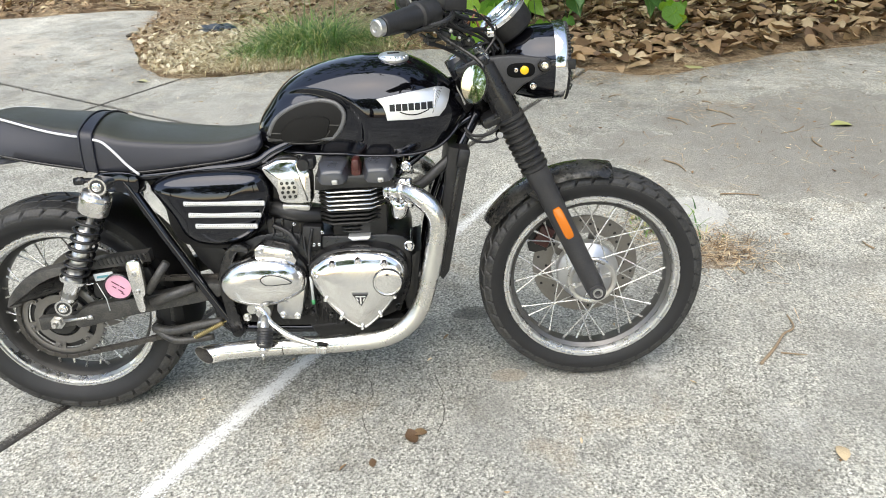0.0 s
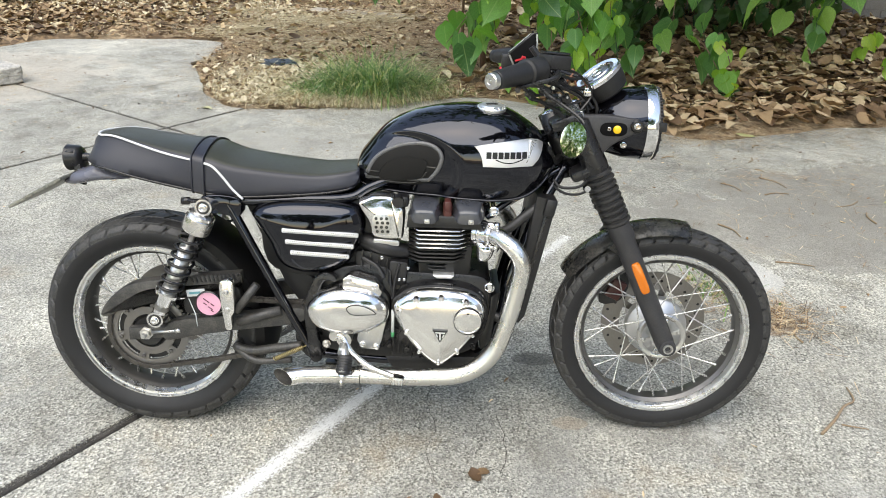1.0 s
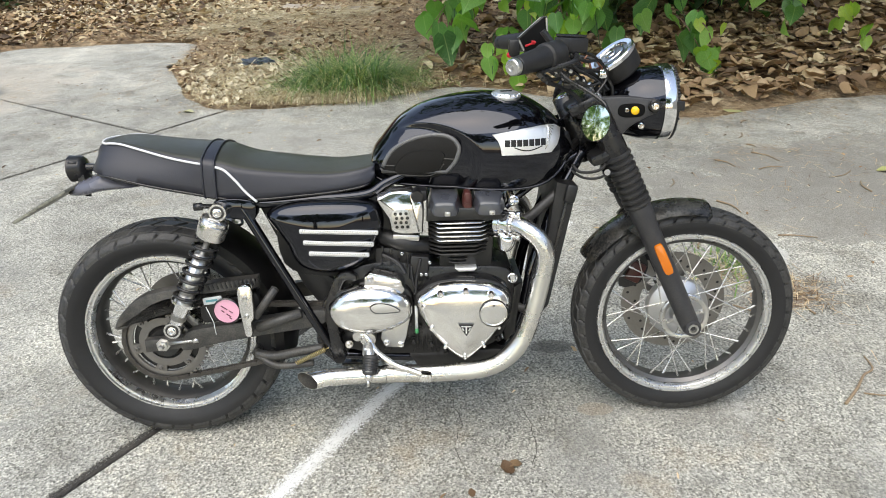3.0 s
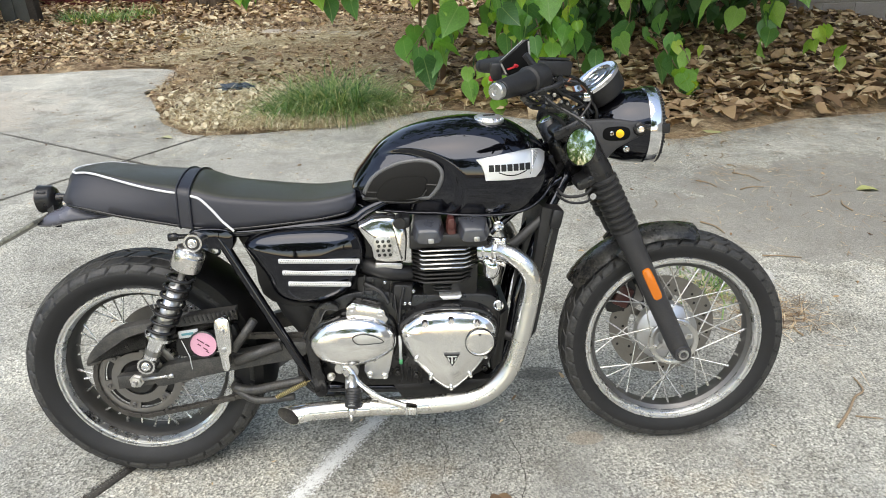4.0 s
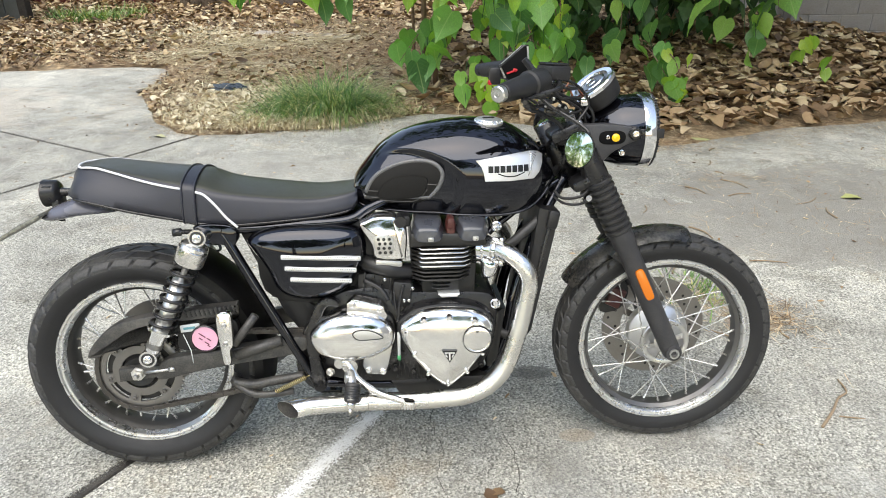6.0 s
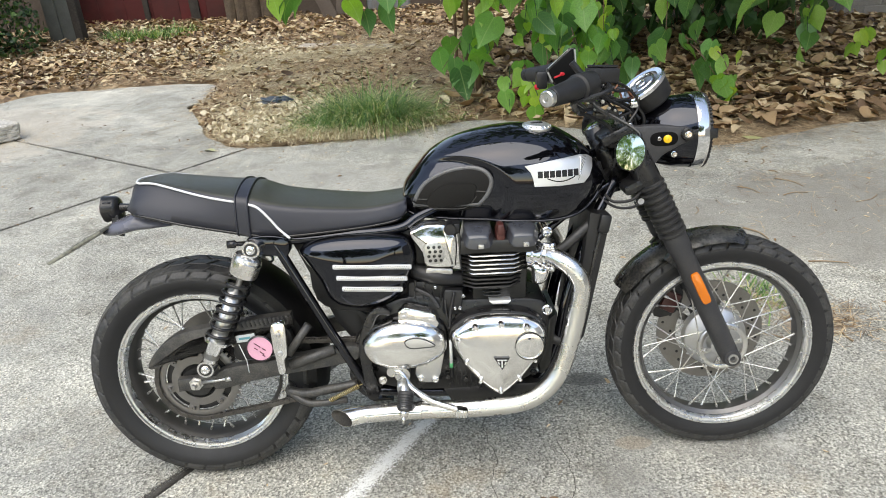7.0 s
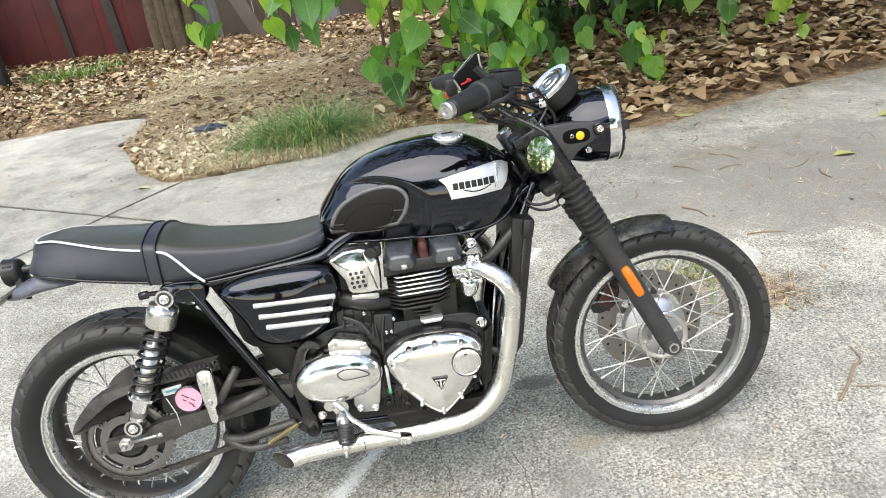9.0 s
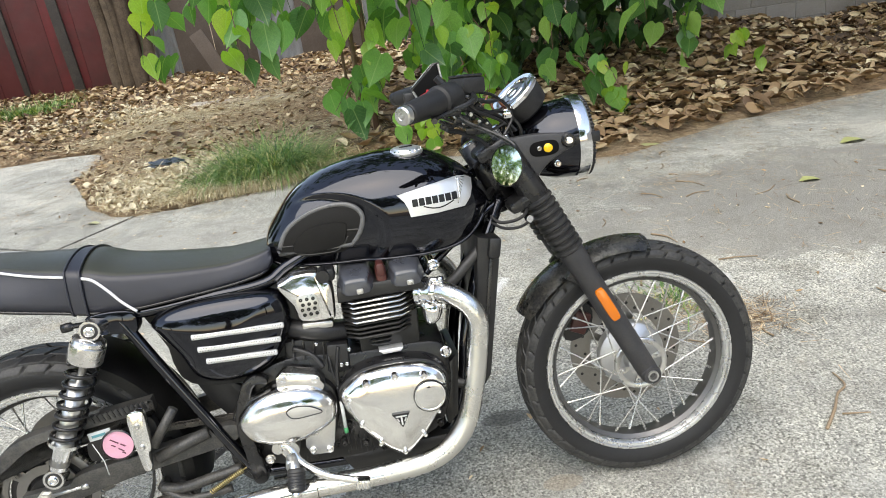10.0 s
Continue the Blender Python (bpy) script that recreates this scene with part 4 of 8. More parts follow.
for k in range(40):
    x, y = RL.uniform(1.7, 4.8), RL.uniform(0.3, 3.1)
    a, l = RL.uniform(0, 6.283), RL.uniform(0.05, 0.2)
    dx, dy = math.cos(a) * l, math.sin(a) * l
    twig([(x, y, 0), (x + dx * 0.5 - dy * 0.12, y + dy * 0.5 + dx * 0.12, 0.002), (x + dx, y + dy, 0)], RL.uniform(0.0025, 0.005), "thin dry twig lying on concrete")
V, F = [], []
for i in range(2600):
    x, y = RL.uniform(-5, 5.5), RL.uniform(-0.9, 5.5)
    if y > np.interp(x, [p[0] for p in edge], [p[1] for p in edge]) or RL.random() > 0.25 + 0.75 * step01(y, 0.5, 3.5):
        continue
    s = RL.uniform(0.004, 0.016)
    m = pose(x, y, 0.003, RL.gauss(0, 15), RL.gauss(0, 15), RL.uniform(0, 360)) @ Matrix.Diagonal((s, s * RL.uniform(1, 2.5), s, 1))
    base = len(V)
    vs, fs = ovals[RL.randrange(6)]
    V += [tuple(m @ Vector(v)) for v in vs]
    F += [tuple(base + q for q in f) for f in fs]
stuff("crumbs", V, F, NEEDLE, None, "tiny dry leaf crumbs strewn on concrete", "litter")


# ---- the broad-leaved plant and hanging branches ----
green, young = [], []
for c, q in ((0.25, 0.10), (0.5, 0.22), (0.7, -0.12), (0.1, 0.35)):
    vs, fs = leaf_shape(c, q)
    d = bpy.data.meshes.new("leaf")
    d.from_pydata(vs, [], fs)
    d.materials.append(LEAF)
    for p in d.polygons:
        p.use_smooth = True
    green.append(d)
    y_ = d.copy()
    y_.materials[0] = LEAF_YOUNG
    young.append(y_)

plant = thing("broadleaf_tree", "young broad-leaved tree with hanging heart-shaped green leaves", "tree", pose(0.87, 5.2, gh(0.87, 5.2)))
PB = Vector((0.87, 5.2, gh(0.87, 5.2)))
for k, (x, y, r, lx) in enumerate(((-0.12, 0.06, 0.014, -0.02), (-0.03, 0.0, 0.024, 0.02), (0.075, 0.03, 0.026, 0.06))):
    b = B()
    tube(b, [Vector((x + lx * t, y - 0.15 * t, -0.05 + 2.7 * t)) for t in np.linspace(0, 1, 10)], [r * (1.1 - 0.4 * t) for t in np.linspace(0, 1, 10)], 10)
    part("stem", b, STEM, plant)


def spray(top, tip, count, size, spread, seed, kind=None):
    """A thin drooping shoot with leaves along it; world coordinates."""
    r = random.Random(seed)
    a, c = Vector(top) - PB, Vector(tip) - PB
    mid = (a + c) / 2 + Vector((r.uniform(-0.08, 0.08), -0.08, 0.10))
    line = spl([a, mid, c], 8)
    b = B()
    tube(b, line, [0.006 * (1.1 - 0.8 * i / len(line)) for i in range(len(line))], 6)
    part("shoot", b, LEAF_DARK if seed % 2 else STEM, plant)
    for i in range(count):
        p = line[min(int(len(line) * (0.12 + 0.88 * (i + r.random()) / count)), len(line) - 1)]
        off = Vector((r.gauss(0, spread), r.gauss(0, spread * 0.8), r.gauss(-0.05, spread * 0.6)))
        s = size * r.uniform(0.65, 1.15)
        # tip hangs down, face roughly towards the yard
        m = pose(*(p + off), r.gauss(-78, 15), r.gauss(0, 17), r.gauss(0, 42)) @ Matrix.Diagonal((s * r.uniform(0.86, 1.08), s * 1.10, s, 1))
        shared("leaf", (kind or green)[r.randrange(4)], plant, m)


# hanging shoots: where each begins, its tip, leaves, leaf size, spread
sprays = [((-0.50, 4.9, 1.75), (-0.72, 4.6, 0.92), 9, 0.22, 0.07), ((0.0, 4.9, 1.8), (0.02, 4.6, 0.80), 10, 0.27, 0.08), ((0.22, 4.9, 1.8), (0.24, 4.6, 0.86), 9, 0.27, 0.07), ((0.45, 4.9, 1.85), (0.42, 4.7, 1.12), 7, 0.24, 0.09),
          ((0.85, 5.1, 1.9), (0.98, 4.6, 0.82), 9, 0.25, 0.08), ((1.10, 5.0, 1.9), (1.12, 4.7, 0.98), 8, 0.25, 0.09), ((0.80, 5.2, 0.50), (0.62, 4.6, 0.34), 5, 0.23, 0.06), ((0.90, 5.2, 0.55), (0.88, 4.6, 0.26), 6, 0.25, 0.07), ((0.95, 5.2, 0.60), (1.06, 4.7, 0.36), 6, 0.24, 0.07),
          ((1.45, 5.0, 1.7), (1.46, 4.6, 0.58), 14, 0.27, 0.10), ((1.62, 5.0, 1.8), (1.70, 4.6, 0.58), 15, 0.28, 0.11), ((1.60, 4.9, 0.9), (1.62, 4.5, 0.36), 8, 0.23, 0.10), ((1.85, 4.9, 1.0), (1.92, 4.5, 0.26), 13, 0.20, 0.10), ((2.15, 5.2, 1.9), (2.20, 4.9, 1.0), 5, 0.25, 0.09),
          ((2.35, 4.9, 1.7), (2.50, 4.5, 0.42), 9, 0.24, 0.06), ((2.42, 4.9, 1.7), (2.86, 4.5, 0.26), 9, 0.24, 0.06), ((2.70, 4.7, 0.5), (2.92, 4.4, 0.16), 5, 0.17, 0.06),
          ((3.05, 5.0, 1.8), (3.14, 4.6, 0.78), 7, 0.30, 0.08), ((3.25, 5.0, 1.8), (3.36, 4.6, 0.72), 7, 0.29, 0.08), ((3.60, 5.1, 1.7), (3.66, 4.7, 0.52), 9, 0.25, 0.10), ((3.85, 5.1, 1.8), (3.92, 4.7, 0.74), 8, 0.29, 0.09), ((3.75, 5.0, 0.8), (3.78, 4.7, 0.32), 6, 0.20, 0.09),
          ((2.05, 5.4, 0.8), (2.12, 5.2, 0.30), 5, 0.20, 0.12), ((1.20, 4.5, 0.35), (1.16, 4.1, 0.10), 5, 0.18, 0.06),
          ((1.50, 4.9, 0.8), (1.52, 4.4, 0.16), 12, 0.20, 0.10), ((2.00, 4.9, 0.7), (2.10, 4.4, 0.14), 12, 0.19, 0.10), ((2.75, 4.6, 0.45), (2.98, 4.3, 0.08), 9, 0.18, 0.07), ((1.75, 5.0, 1.2), (1.78, 4.6, 0.42), 10, 0.24, 0.10),
          ((-0.85, 5.0, 2.1), (-0.66, 4.7, 1.22), 14, 0.20, 0.12), ((-0.55, 5.0, 2.1), (-0.36, 4.7, 1.30), 13, 0.20, 0.12), ((-0.2, 5.0, 2.1), (0.0, 4.7, 1.25), 14, 0.22, 0.12), ((0.15, 5.0, 2.1), (0.25, 4.7, 1.18), 13, 0.24, 0.11), ((0.5, 5.1, 2.1), (0.55, 4.8, 1.15), 12, 0.24, 0.12),
          ((0.8, 5.2, 2.1), (0.75, 5.0, 1.1), 12, 0.24, 0.13), ((1.2, 5.2, 2.1), (1.25, 4.9, 1.0), 12, 0.25, 0.13)]
for k, (a, c, n, s, w_) in enumerate(sprays):
    spray(a, c, n, s, w_, 40 + k)
young_sprays = [((0.72, 4.8, 1.8), (0.80, 4.55, 0.86), 9, 0.24, 0.07), ((1.00, 4.8, 1.8), (1.02, 4.55, 0.84), 8, 0.24, 0.07), ((-0.02, 4.7, 1.6), (-0.02, 4.5, 0.78), 5, 0.22, 0.05), ((-0.78, 4.8, 1.6), (-0.80, 4.55, 0.94), 4, 0.18, 0.04),
                ((1.92, 4.8, 1.7), (1.98, 4.5, 0.62), 24, 0.135, 0.07), ((1.32, 5.0, 0.9), (1.34, 4.8, 0.62), 7, 0.13, 0.06), ((2.86, 4.5, 0.45), (3.0, 4.2, 0.12), 7, 0.13, 0.06), ((1.52, 4.8, 1.8), (1.56, 4.5, 0.95), 6, 0.24, 0.08),
                ((4.16, 4.8, 0.40), (4.30, 4.5, 0.26), 8, 0.13, 0.06), ((1.30, 4.3, 0.30), (1.42, 3.95, 0.08), 7, 0.14, 0.05), ((1.75, 4.8, 0.7), (1.80, 4.5, 0.40), 9, 0.15, 0.08), ((1.75, 4.7, 0.5), (1.84, 4.3, 0.10), 11, 0.14, 0.09)]
for k, (a, c, n, s, w_) in enumerate(young_sprays):
    spray(a, c, n, s, w_, 90 + k, young)

# shade-coloured leaves behind; unseen leaf roof added to darken the heap, all joined
shapes = [leaf_shape(c, q, False) for c, q in ((0.3, 0.15), (0.6, -0.1), (0.1, 0.3))]
spots = []
for i in range(3000):
    u = RL.random()
    if u < 0.32:
        x, y, z = RL.uniform(2.0, 4.6), RL.uniform(6.3, 7.9), RL.uniform(0.5, 2.2)
        if z < 0.75 and RL.random() < 0.55:
            continue
    else:
        x, y, z = RL.uniform(0.2, 4.3), RL.uniform(4.9, 8.0), 1.8 + 1.5 * RL.random()
    s = RL.uniform(0.13, 0.26)
    spots.append((pose(x, y, z, RL.gauss(-65, 25), RL.gauss(0, 25), RL.uniform(0, 360)) @ Matrix.Diagonal((s, s, s, 1)), RL.randrange(3)))
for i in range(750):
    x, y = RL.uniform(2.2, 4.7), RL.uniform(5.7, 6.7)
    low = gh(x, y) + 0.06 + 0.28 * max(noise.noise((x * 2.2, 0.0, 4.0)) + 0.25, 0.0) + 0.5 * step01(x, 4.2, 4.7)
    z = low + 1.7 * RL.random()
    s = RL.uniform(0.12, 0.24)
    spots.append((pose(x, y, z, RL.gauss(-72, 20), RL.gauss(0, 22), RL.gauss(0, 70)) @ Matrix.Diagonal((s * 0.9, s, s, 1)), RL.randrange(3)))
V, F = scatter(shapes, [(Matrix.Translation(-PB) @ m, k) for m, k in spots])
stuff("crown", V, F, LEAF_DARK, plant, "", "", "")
for k, (x0, x1, z) in enumerate(((-1.6, 0.9, 2.5), (0.9, 4.6, 2.4), (0.9, 2.6, 2.9), (0.9, 0.2, 3.0))):
    b = B()
    tube(b, spl([Vector((0.95, 5.1, 2.2)) - PB, Vector(((x0 + x1) / 2, 5.3, z)) - PB, Vector((x1 if x1 != 0.9 else x0, 5.5, z + 0.3)) - PB], 6), 0.018, 8)
    part("limb", b, STEM, plant)

# out-of-view tree at the wall corner, added so its crown shades the right
over = thing("unseen_overhanging_tree", "unseen broad leafy tree added to shade the right of the yard", "tree", pose(7.2, 6.4, gh(7.2, 6.4)))
b = B()
tube(b, spl([(0, 0, -0.1), (0.05, -0.1, 1.2), (-0.1, -0.3, 2.4), (-0.4, -0.8, 3.6)], 5), [0.20 - 0.006 * k for k in range(16)], 12)
part("trunk", b, BARK, over)
for tip in ((-3.6, -2.0, 3.6), (-2.4, -4.2, 3.8), (-0.4, -4.6, 4.0), (-3.8, -0.2, 3.5), (-1.6, -2.6, 4.4), (1.0, -2.0, 4.2), (-5.6, -3.9, 4.7), (-4.4, -4.6, 4.6)):
    b = B()
    tube(b, spl([(-0.12, -0.35, 2.5), (tip[0] * 0.5, tip[1] * 0.5, tip[2] * 0.9), tip], 5), [0.07 - 0.005 * k for k in range(11)], 8)
    part("limb", b, BARK, over)
spots = []
for i in range(6500):
    if i % 3:
        x, y, z = RL.gauss(-2.5, 1.5), RL.gauss(-1.7, 1.7), RL.gauss(3.95, 0.42)
    else:
        x, y, z = RL.gauss(-5.8, 1.5), RL.gauss(-3.1, 1.1), RL.gauss(4.6, 0.45)
    if z < 2.85 or noise.noise((x * 0.9, y * 0.9, z)) < -0.10:
        continue
    s = RL.uniform(0.13, 0.27)
    spots.append((pose(x, y, z, RL.gauss(-40, 35), RL.gauss(0, 30), RL.uniform(0, 360)) @ Matrix.Diagonal((s, s, s, 1)), RL.randrange(3)))
V, F = scatter(shapes, spots)
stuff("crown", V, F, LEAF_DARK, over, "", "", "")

# bush behind the grey post
bush = thing("bush", "dense dark green small-leaved bush by the fence", "bush", pose(-6.50, 8.72, gh(-6.50, 8.72)))
b = B()
for k in range(7):
    a = k * 0.9
    tube(b, [Vector((0.1 * math.cos(a), 0.1 * math.sin(a), -0.05)), Vector((0.4 * math.cos(a), 0.35 * math.sin(a), 0.7)), Vector((0.8 * math.cos(a), 0.6 * math.sin(a), 1.5))], [0.025, 0.018, 0.008], 6)
part("stem", b, BARK, bush)
spots = []
for i in range(9500):
    a, r, z = RL.uniform(0, 6.283), RL.random() ** 0.5, RL.random()
    k = 1 + 0.3 * noise.noise((math.cos(a) * 2, math.sin(a) * 2, z * 4))
    s = RL.uniform(0.035, 0.085)
    spots.append((pose(1.15 * r * k * math.cos(a), 0.95 * r * k * math.sin(a), 0.04 + 2.3 * z, RL.gauss(-40, 40), RL.gauss(0, 40), RL.uniform(0, 360)) @ Matrix.Diagonal((s, s, s, 1)), RL.randrange(3)))
V, F = scatter(shapes, spots)
stuff("crown", V, F, BUSHLEAF, bush, "", "", "")
# leafy hedge along the far side of the yard
hedge = thing("hedge", "tall green leafy hedge along the yard", "hedge", pose(-13.2, -5.0, 0.0))
b = B()
for k in range(14):
    tube(b, [Vector((0.0, -7.0 + k, 0.0)), Vector((0.1, -6.9 + k, 1.6)), Vector((0.0, -7.1 + k, 3.0))], [0.05, 0.04, 0.015], 6)
part("stem", b, BARK, hedge)
spots = []
for i in range(5200):
    y, z = RL.uniform(-7.4, 7.4), RL.uniform(0.05, 3.6)
    s = RL.uniform(0.16, 0.34)
    spots.append((pose(RL.gauss(0, 0.45), y, z * (1 + 0.2 * noise.noise((y, z, 2.0))), RL.gauss(-50, 35), RL.gauss(0, 30), RL.uniform(0, 360)) @ Matrix.Diagonal((s, s, s, 1)), RL.randrange(3)))
V, F = scatter(shapes, spots)
stuff("crown", V, F, LEAF_PALE, hedge, "", "", "")
# unseen tall trees added round the yard for shade and dark reflections
for k, (x, y, r, h) in enumerate(((-11.0, 17.0, 3.6, 9.5), (1.8, 18.0, 3.4, 7.0), (6.0, 15.5, 4.2, 11.5), (13.5, 13.5, 3.8, 10.0), (-15, 13, 3.8, 9.5), (-18, 3, 4.2, 10.0), (17, 4, 4.0, 10.5), (-11, -17, 4.4, 9.5), (-2.5, -18.5, 4.6, 10.0), (6.5, -17.5, 4.4, 9.5))):
    tr = thing("shade_tree", "unseen tall dark leafy tree added round the yard", "tree", pose(x, y, 0.2), "trees round the yard")
    b = B()
    tube(b, [Vector((0, 0, -0.2)), Vector((0.1, 0, 2.0)), Vector((-0.1, 0.1, h * 0.6))], [0.28, 0.2, 0.1], 10)
    for q in range(6):
        a = q * 1.05
        tube(b, [Vector((0, 0, h * 0.35)), Vector((r * 0.4 * math.cos(a), r * 0.4 * math.sin(a), h * 0.6)), Vector((r * 0.8 * math.cos(a), r * 0.8 * math.sin(a), h * 0.75))], [0.1, 0.06, 0.02], 6)
    part("trunk", b, BARK, tr)
    rr = random.Random(60 + k)
    spots = []
    for i in range(2600):
        p = Vector((rr.gauss(0, 1), rr.gauss(0, 1), rr.gauss(0, 1))).normalized() * rr.random() ** 0.4
        q = 1 + 0.35 * noise.noise((p.x * 2 + k * 7, p.y * 2, p.z * 2))
        s = rr.uniform(0.25, 0.55)
        spots.append((pose(p.x * r * q, p.y * r * q, h * 0.68 + p.z * h * 0.33 * q, rr.uniform(0, 360), rr.uniform(0, 360), rr.uniform(0, 360)) @ Matrix.Diagonal((s, s, s, 1)), rr.randrange(3)))
    V, F = scatter(shapes, spots)
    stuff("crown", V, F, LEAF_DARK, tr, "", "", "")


# ---- the motorcycle ----
# its own axes: x forwards from the rear axle, y to its left, z up in the plane of the wheels
WB, HR, HF, TR, TF = 1.438, 0.3085, 0.3065, 0.3147, 0.3104
RAKE, STEER = 25.5, -2.5
bike = thing("motorcycle", "black classic twin-cylinder motorcycle parked leaning on its side stand", "motorcycle", pose(0.0172, 0.0072, 0.002, -7.36, 0, 1.82))
ax_ = Vector((-math.sin(radians(RAKE)), 0, math.cos(radians(RAKE))))
fw_ = Vector((math.cos(radians(RAKE)), 0, math.sin(radians(RAKE))))
pivot = Vector((WB, 0, HF)) - 0.055 * fw_
S = Matrix.Translation(pivot) @ Matrix.Rotation(radians(STEER), 4, ax_) @ Matrix.Translation(-pivot)


def tyre_mesh(c, r, rim_r, half, rim_half, pitches):
    """Carcass with a rounded crown and raised dual-sport blocks."""
    b = B()
    d = r - rim_r
    prof = [(-rim_half + 0.004, rim_r - 0.004), (-rim_half - 0.002, rim_r + 0.006), (-half * 0.93, rim_r + d * 0.28), (-half, rim_r + d * 0.50), (-half * 0.955, rim_r + d * 0.62),
            (-half * 0.80, r - 0.0215), (-half * 0.5, r - 0.0130), (0, r - 0.0095)]
    prof = prof + [(-a, q) for a, q in prof[-2::-1]]
    return lathe(b, prof, c, (0, 1, 0), 96)


def tread_mesh(c, r, rim_r, half, pitches):
    """Raised slanted dual-sport blocks."""
    b = B()
    d = r - rim_r
    o = Vector(c)

    def surf(s, a, lift):
        # s: -1..1 across the tread
        x = abs(s)
        v = half * 0.995 * math.sin(s * 1.30) / math.sin(1.30)
        rad = r - d * 0.365 * x ** 2.5 - 0.006 + lift
        return o + Vector((rad * math.cos(a), v, rad * math.sin(a)))

    for k in range(pitches):
        a0 = 2 * math.pi * k / pitches
        p = 2 * math.pi / pitches
        for side in (-1, 1):
            sh = 0.5 * p if side > 0 else 0.0
            # centre, middle and shoulder blocks, slanted
            for s0, s1, f0, f1, lean in ((0.03, 0.385, 0.05, 0.92, 0.75), (0.415, 0.71, 0.09, 0.95, 0.85), (0.735, 0.97, 0.12, 0.95, 0.45)):
                quad = [(s0, f0), (s1, f0 + lean * (s1 - s0) / 0.3 * 0.5), (s1, f1 + lean * (s1 - s0) / 0.3 * 0.5), (s0, f1)]
                lo = []
                low = 0.0030 * max(s0 - 0.4, 0.0) / 0.35
                for lift, ins in ((-0.008, 0.0), (0.0058 - low, 0.0), (0.0074 - low, 0.07)):
                    cs, cf = sum(q[0] for q in quad) / 4, sum(q[1] for q in quad) / 4
                    ring = []
                    for i in range(4):
                        q0, q1 = quad[i], quad[(i + 1) % 4]
                        for t in (0.0, 0.5):
                            s_, f_ = q0[0] + (q1[0] - q0[0]) * t, q0[1] + (q1[1] - q0[1]) * t
                            s_, f_ = s_ + (cs - s_) * ins, f_ + (cf - f_) * ins
                            ring.append(surf(side * s_, a0 + sh + p * f_, lift))
                    lo.append(ring)
                rings(b, lo, True, False, True)
    return fix(b)


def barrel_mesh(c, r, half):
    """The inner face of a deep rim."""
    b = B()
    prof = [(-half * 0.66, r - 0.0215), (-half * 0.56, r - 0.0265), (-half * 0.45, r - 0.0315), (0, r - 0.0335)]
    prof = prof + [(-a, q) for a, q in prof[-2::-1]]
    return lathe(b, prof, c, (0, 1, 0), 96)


def rim_mesh(c, r, half):
    b = B()
    prof = [(-half, r), (-half - 0.003, r - 0.002), (-half - 0.003, r - 0.006), (-half + 0.001, r - 0.0075), (-half + 0.0035, r - 0.0090), (-half + 0.0015, r - 0.0110), (-half + 0.002, r - 0.0150), (-half + 0.007, r - 0.0185), (-half * 0.62, r - 0.021), (-half * 0.5, r - 0.028), (0, r - 0.032)]
    prof = prof + [(-a, q) for a, q in prof[-2::-1]] + [(half - 0.006, r - 0.004), (0, r - 0.020), (-half + 0.006, r - 0.004)]
    return lathe(b, prof, c, (0, 1, 0), 96, True)


spoke_data = None


def spokes(parent, c, rim_r, n, flanges, m=None):
    """Crossed wire spokes; flanges: (side offset, radius)."""
    global spoke_data
    if spoke_data is None:
        b = B()
        tube(b, [(0, 0, 0), (0, 0, 0.90), (0, 0, 0.9001), (0, 0, 0.985), (0, 0, 1.0)], [1, 1, 1.9, 1.9, 1.6], 6)
        spoke_data = bpy.data.meshes.new("spoke")
        b.to_mesh(spoke_data)
        b.free()
        for p in spoke_data.polygons:
            p.use_smooth = True
        spoke_data.materials.append(SPOKE)
    c = Vector(c)
    for k in range(n):
        side, rad = flanges[k % 2]
        cross = 1 if (k // 2) % 2 else -1
        a = 2 * math.pi * (k + 0.3) / n
        ah = a + cross * radians(62)
        p0 = c + Vector((rad * math.cos(ah), side, rad * math.sin(ah)))
        p1 = c + Vector((rim_r * math.cos(a), side * 0.12, rim_r * math.sin(a)))
        way = p1 - p0
        mm = Matrix.Translation(p0) @ way.to_track_quat("Z", "Y").to_matrix().to_4x4() @ Matrix.Diagonal((0.0020, 0.0020, way.length, 1))
        shared("spoke", spoke_data, parent, (m @ mm) if m is not None else mm)


def arc_plate(b, c, r0, r1, v, thick, a0, a1, n=10):
    lo = []
    for i in range(n + 1):
        a = a0 + (a1 - a0) * i / n
        lo.append([(c[0] + r * math.cos(a), c[1] + q, c[2] + r * math.sin(a)) for r, q in ((r0, v - thick / 2), (r1, v - thick / 2), (r1, v + thick / 2), (r0, v + thick / 2))])
    rings(b, lo, True, True, True)
    return fix(b)


# -- rear wheel --
RC = (0, 0, HR)
b = B()
lathe(b, [(-0.085, 0.014), (-0.085, 0.045), (-0.06, 0.055), (-0.05, 0.068), (-0.042, 0.068), (-0.036, 0.045), (0.036, 0.045), (0.042, 0.062), (0.05, 0.062), (0.07, 0.04), (0.07, 0.014)], RC, (0, 1, 0), 40)
rear_wheel = part("rear_wheel", b, SATIN, bike, "wire-spoked rear wheel")
part("tyre", tyre_mesh(RC, TR, 0.2324, 0.076, 0.058, 44), RUBBER, rear_wheel, "dusty black block-tread tyre")
tagged(part("tread", tread_mesh(RC, TR, 0.2324, 0.076, 33), TREAD, rear_wheel, "dusty tread blocks"), kind="stuff")
part("rim", rim_mesh(RC, 0.2345, 0.058), RIM, rear_wheel, "polished alloy rim")
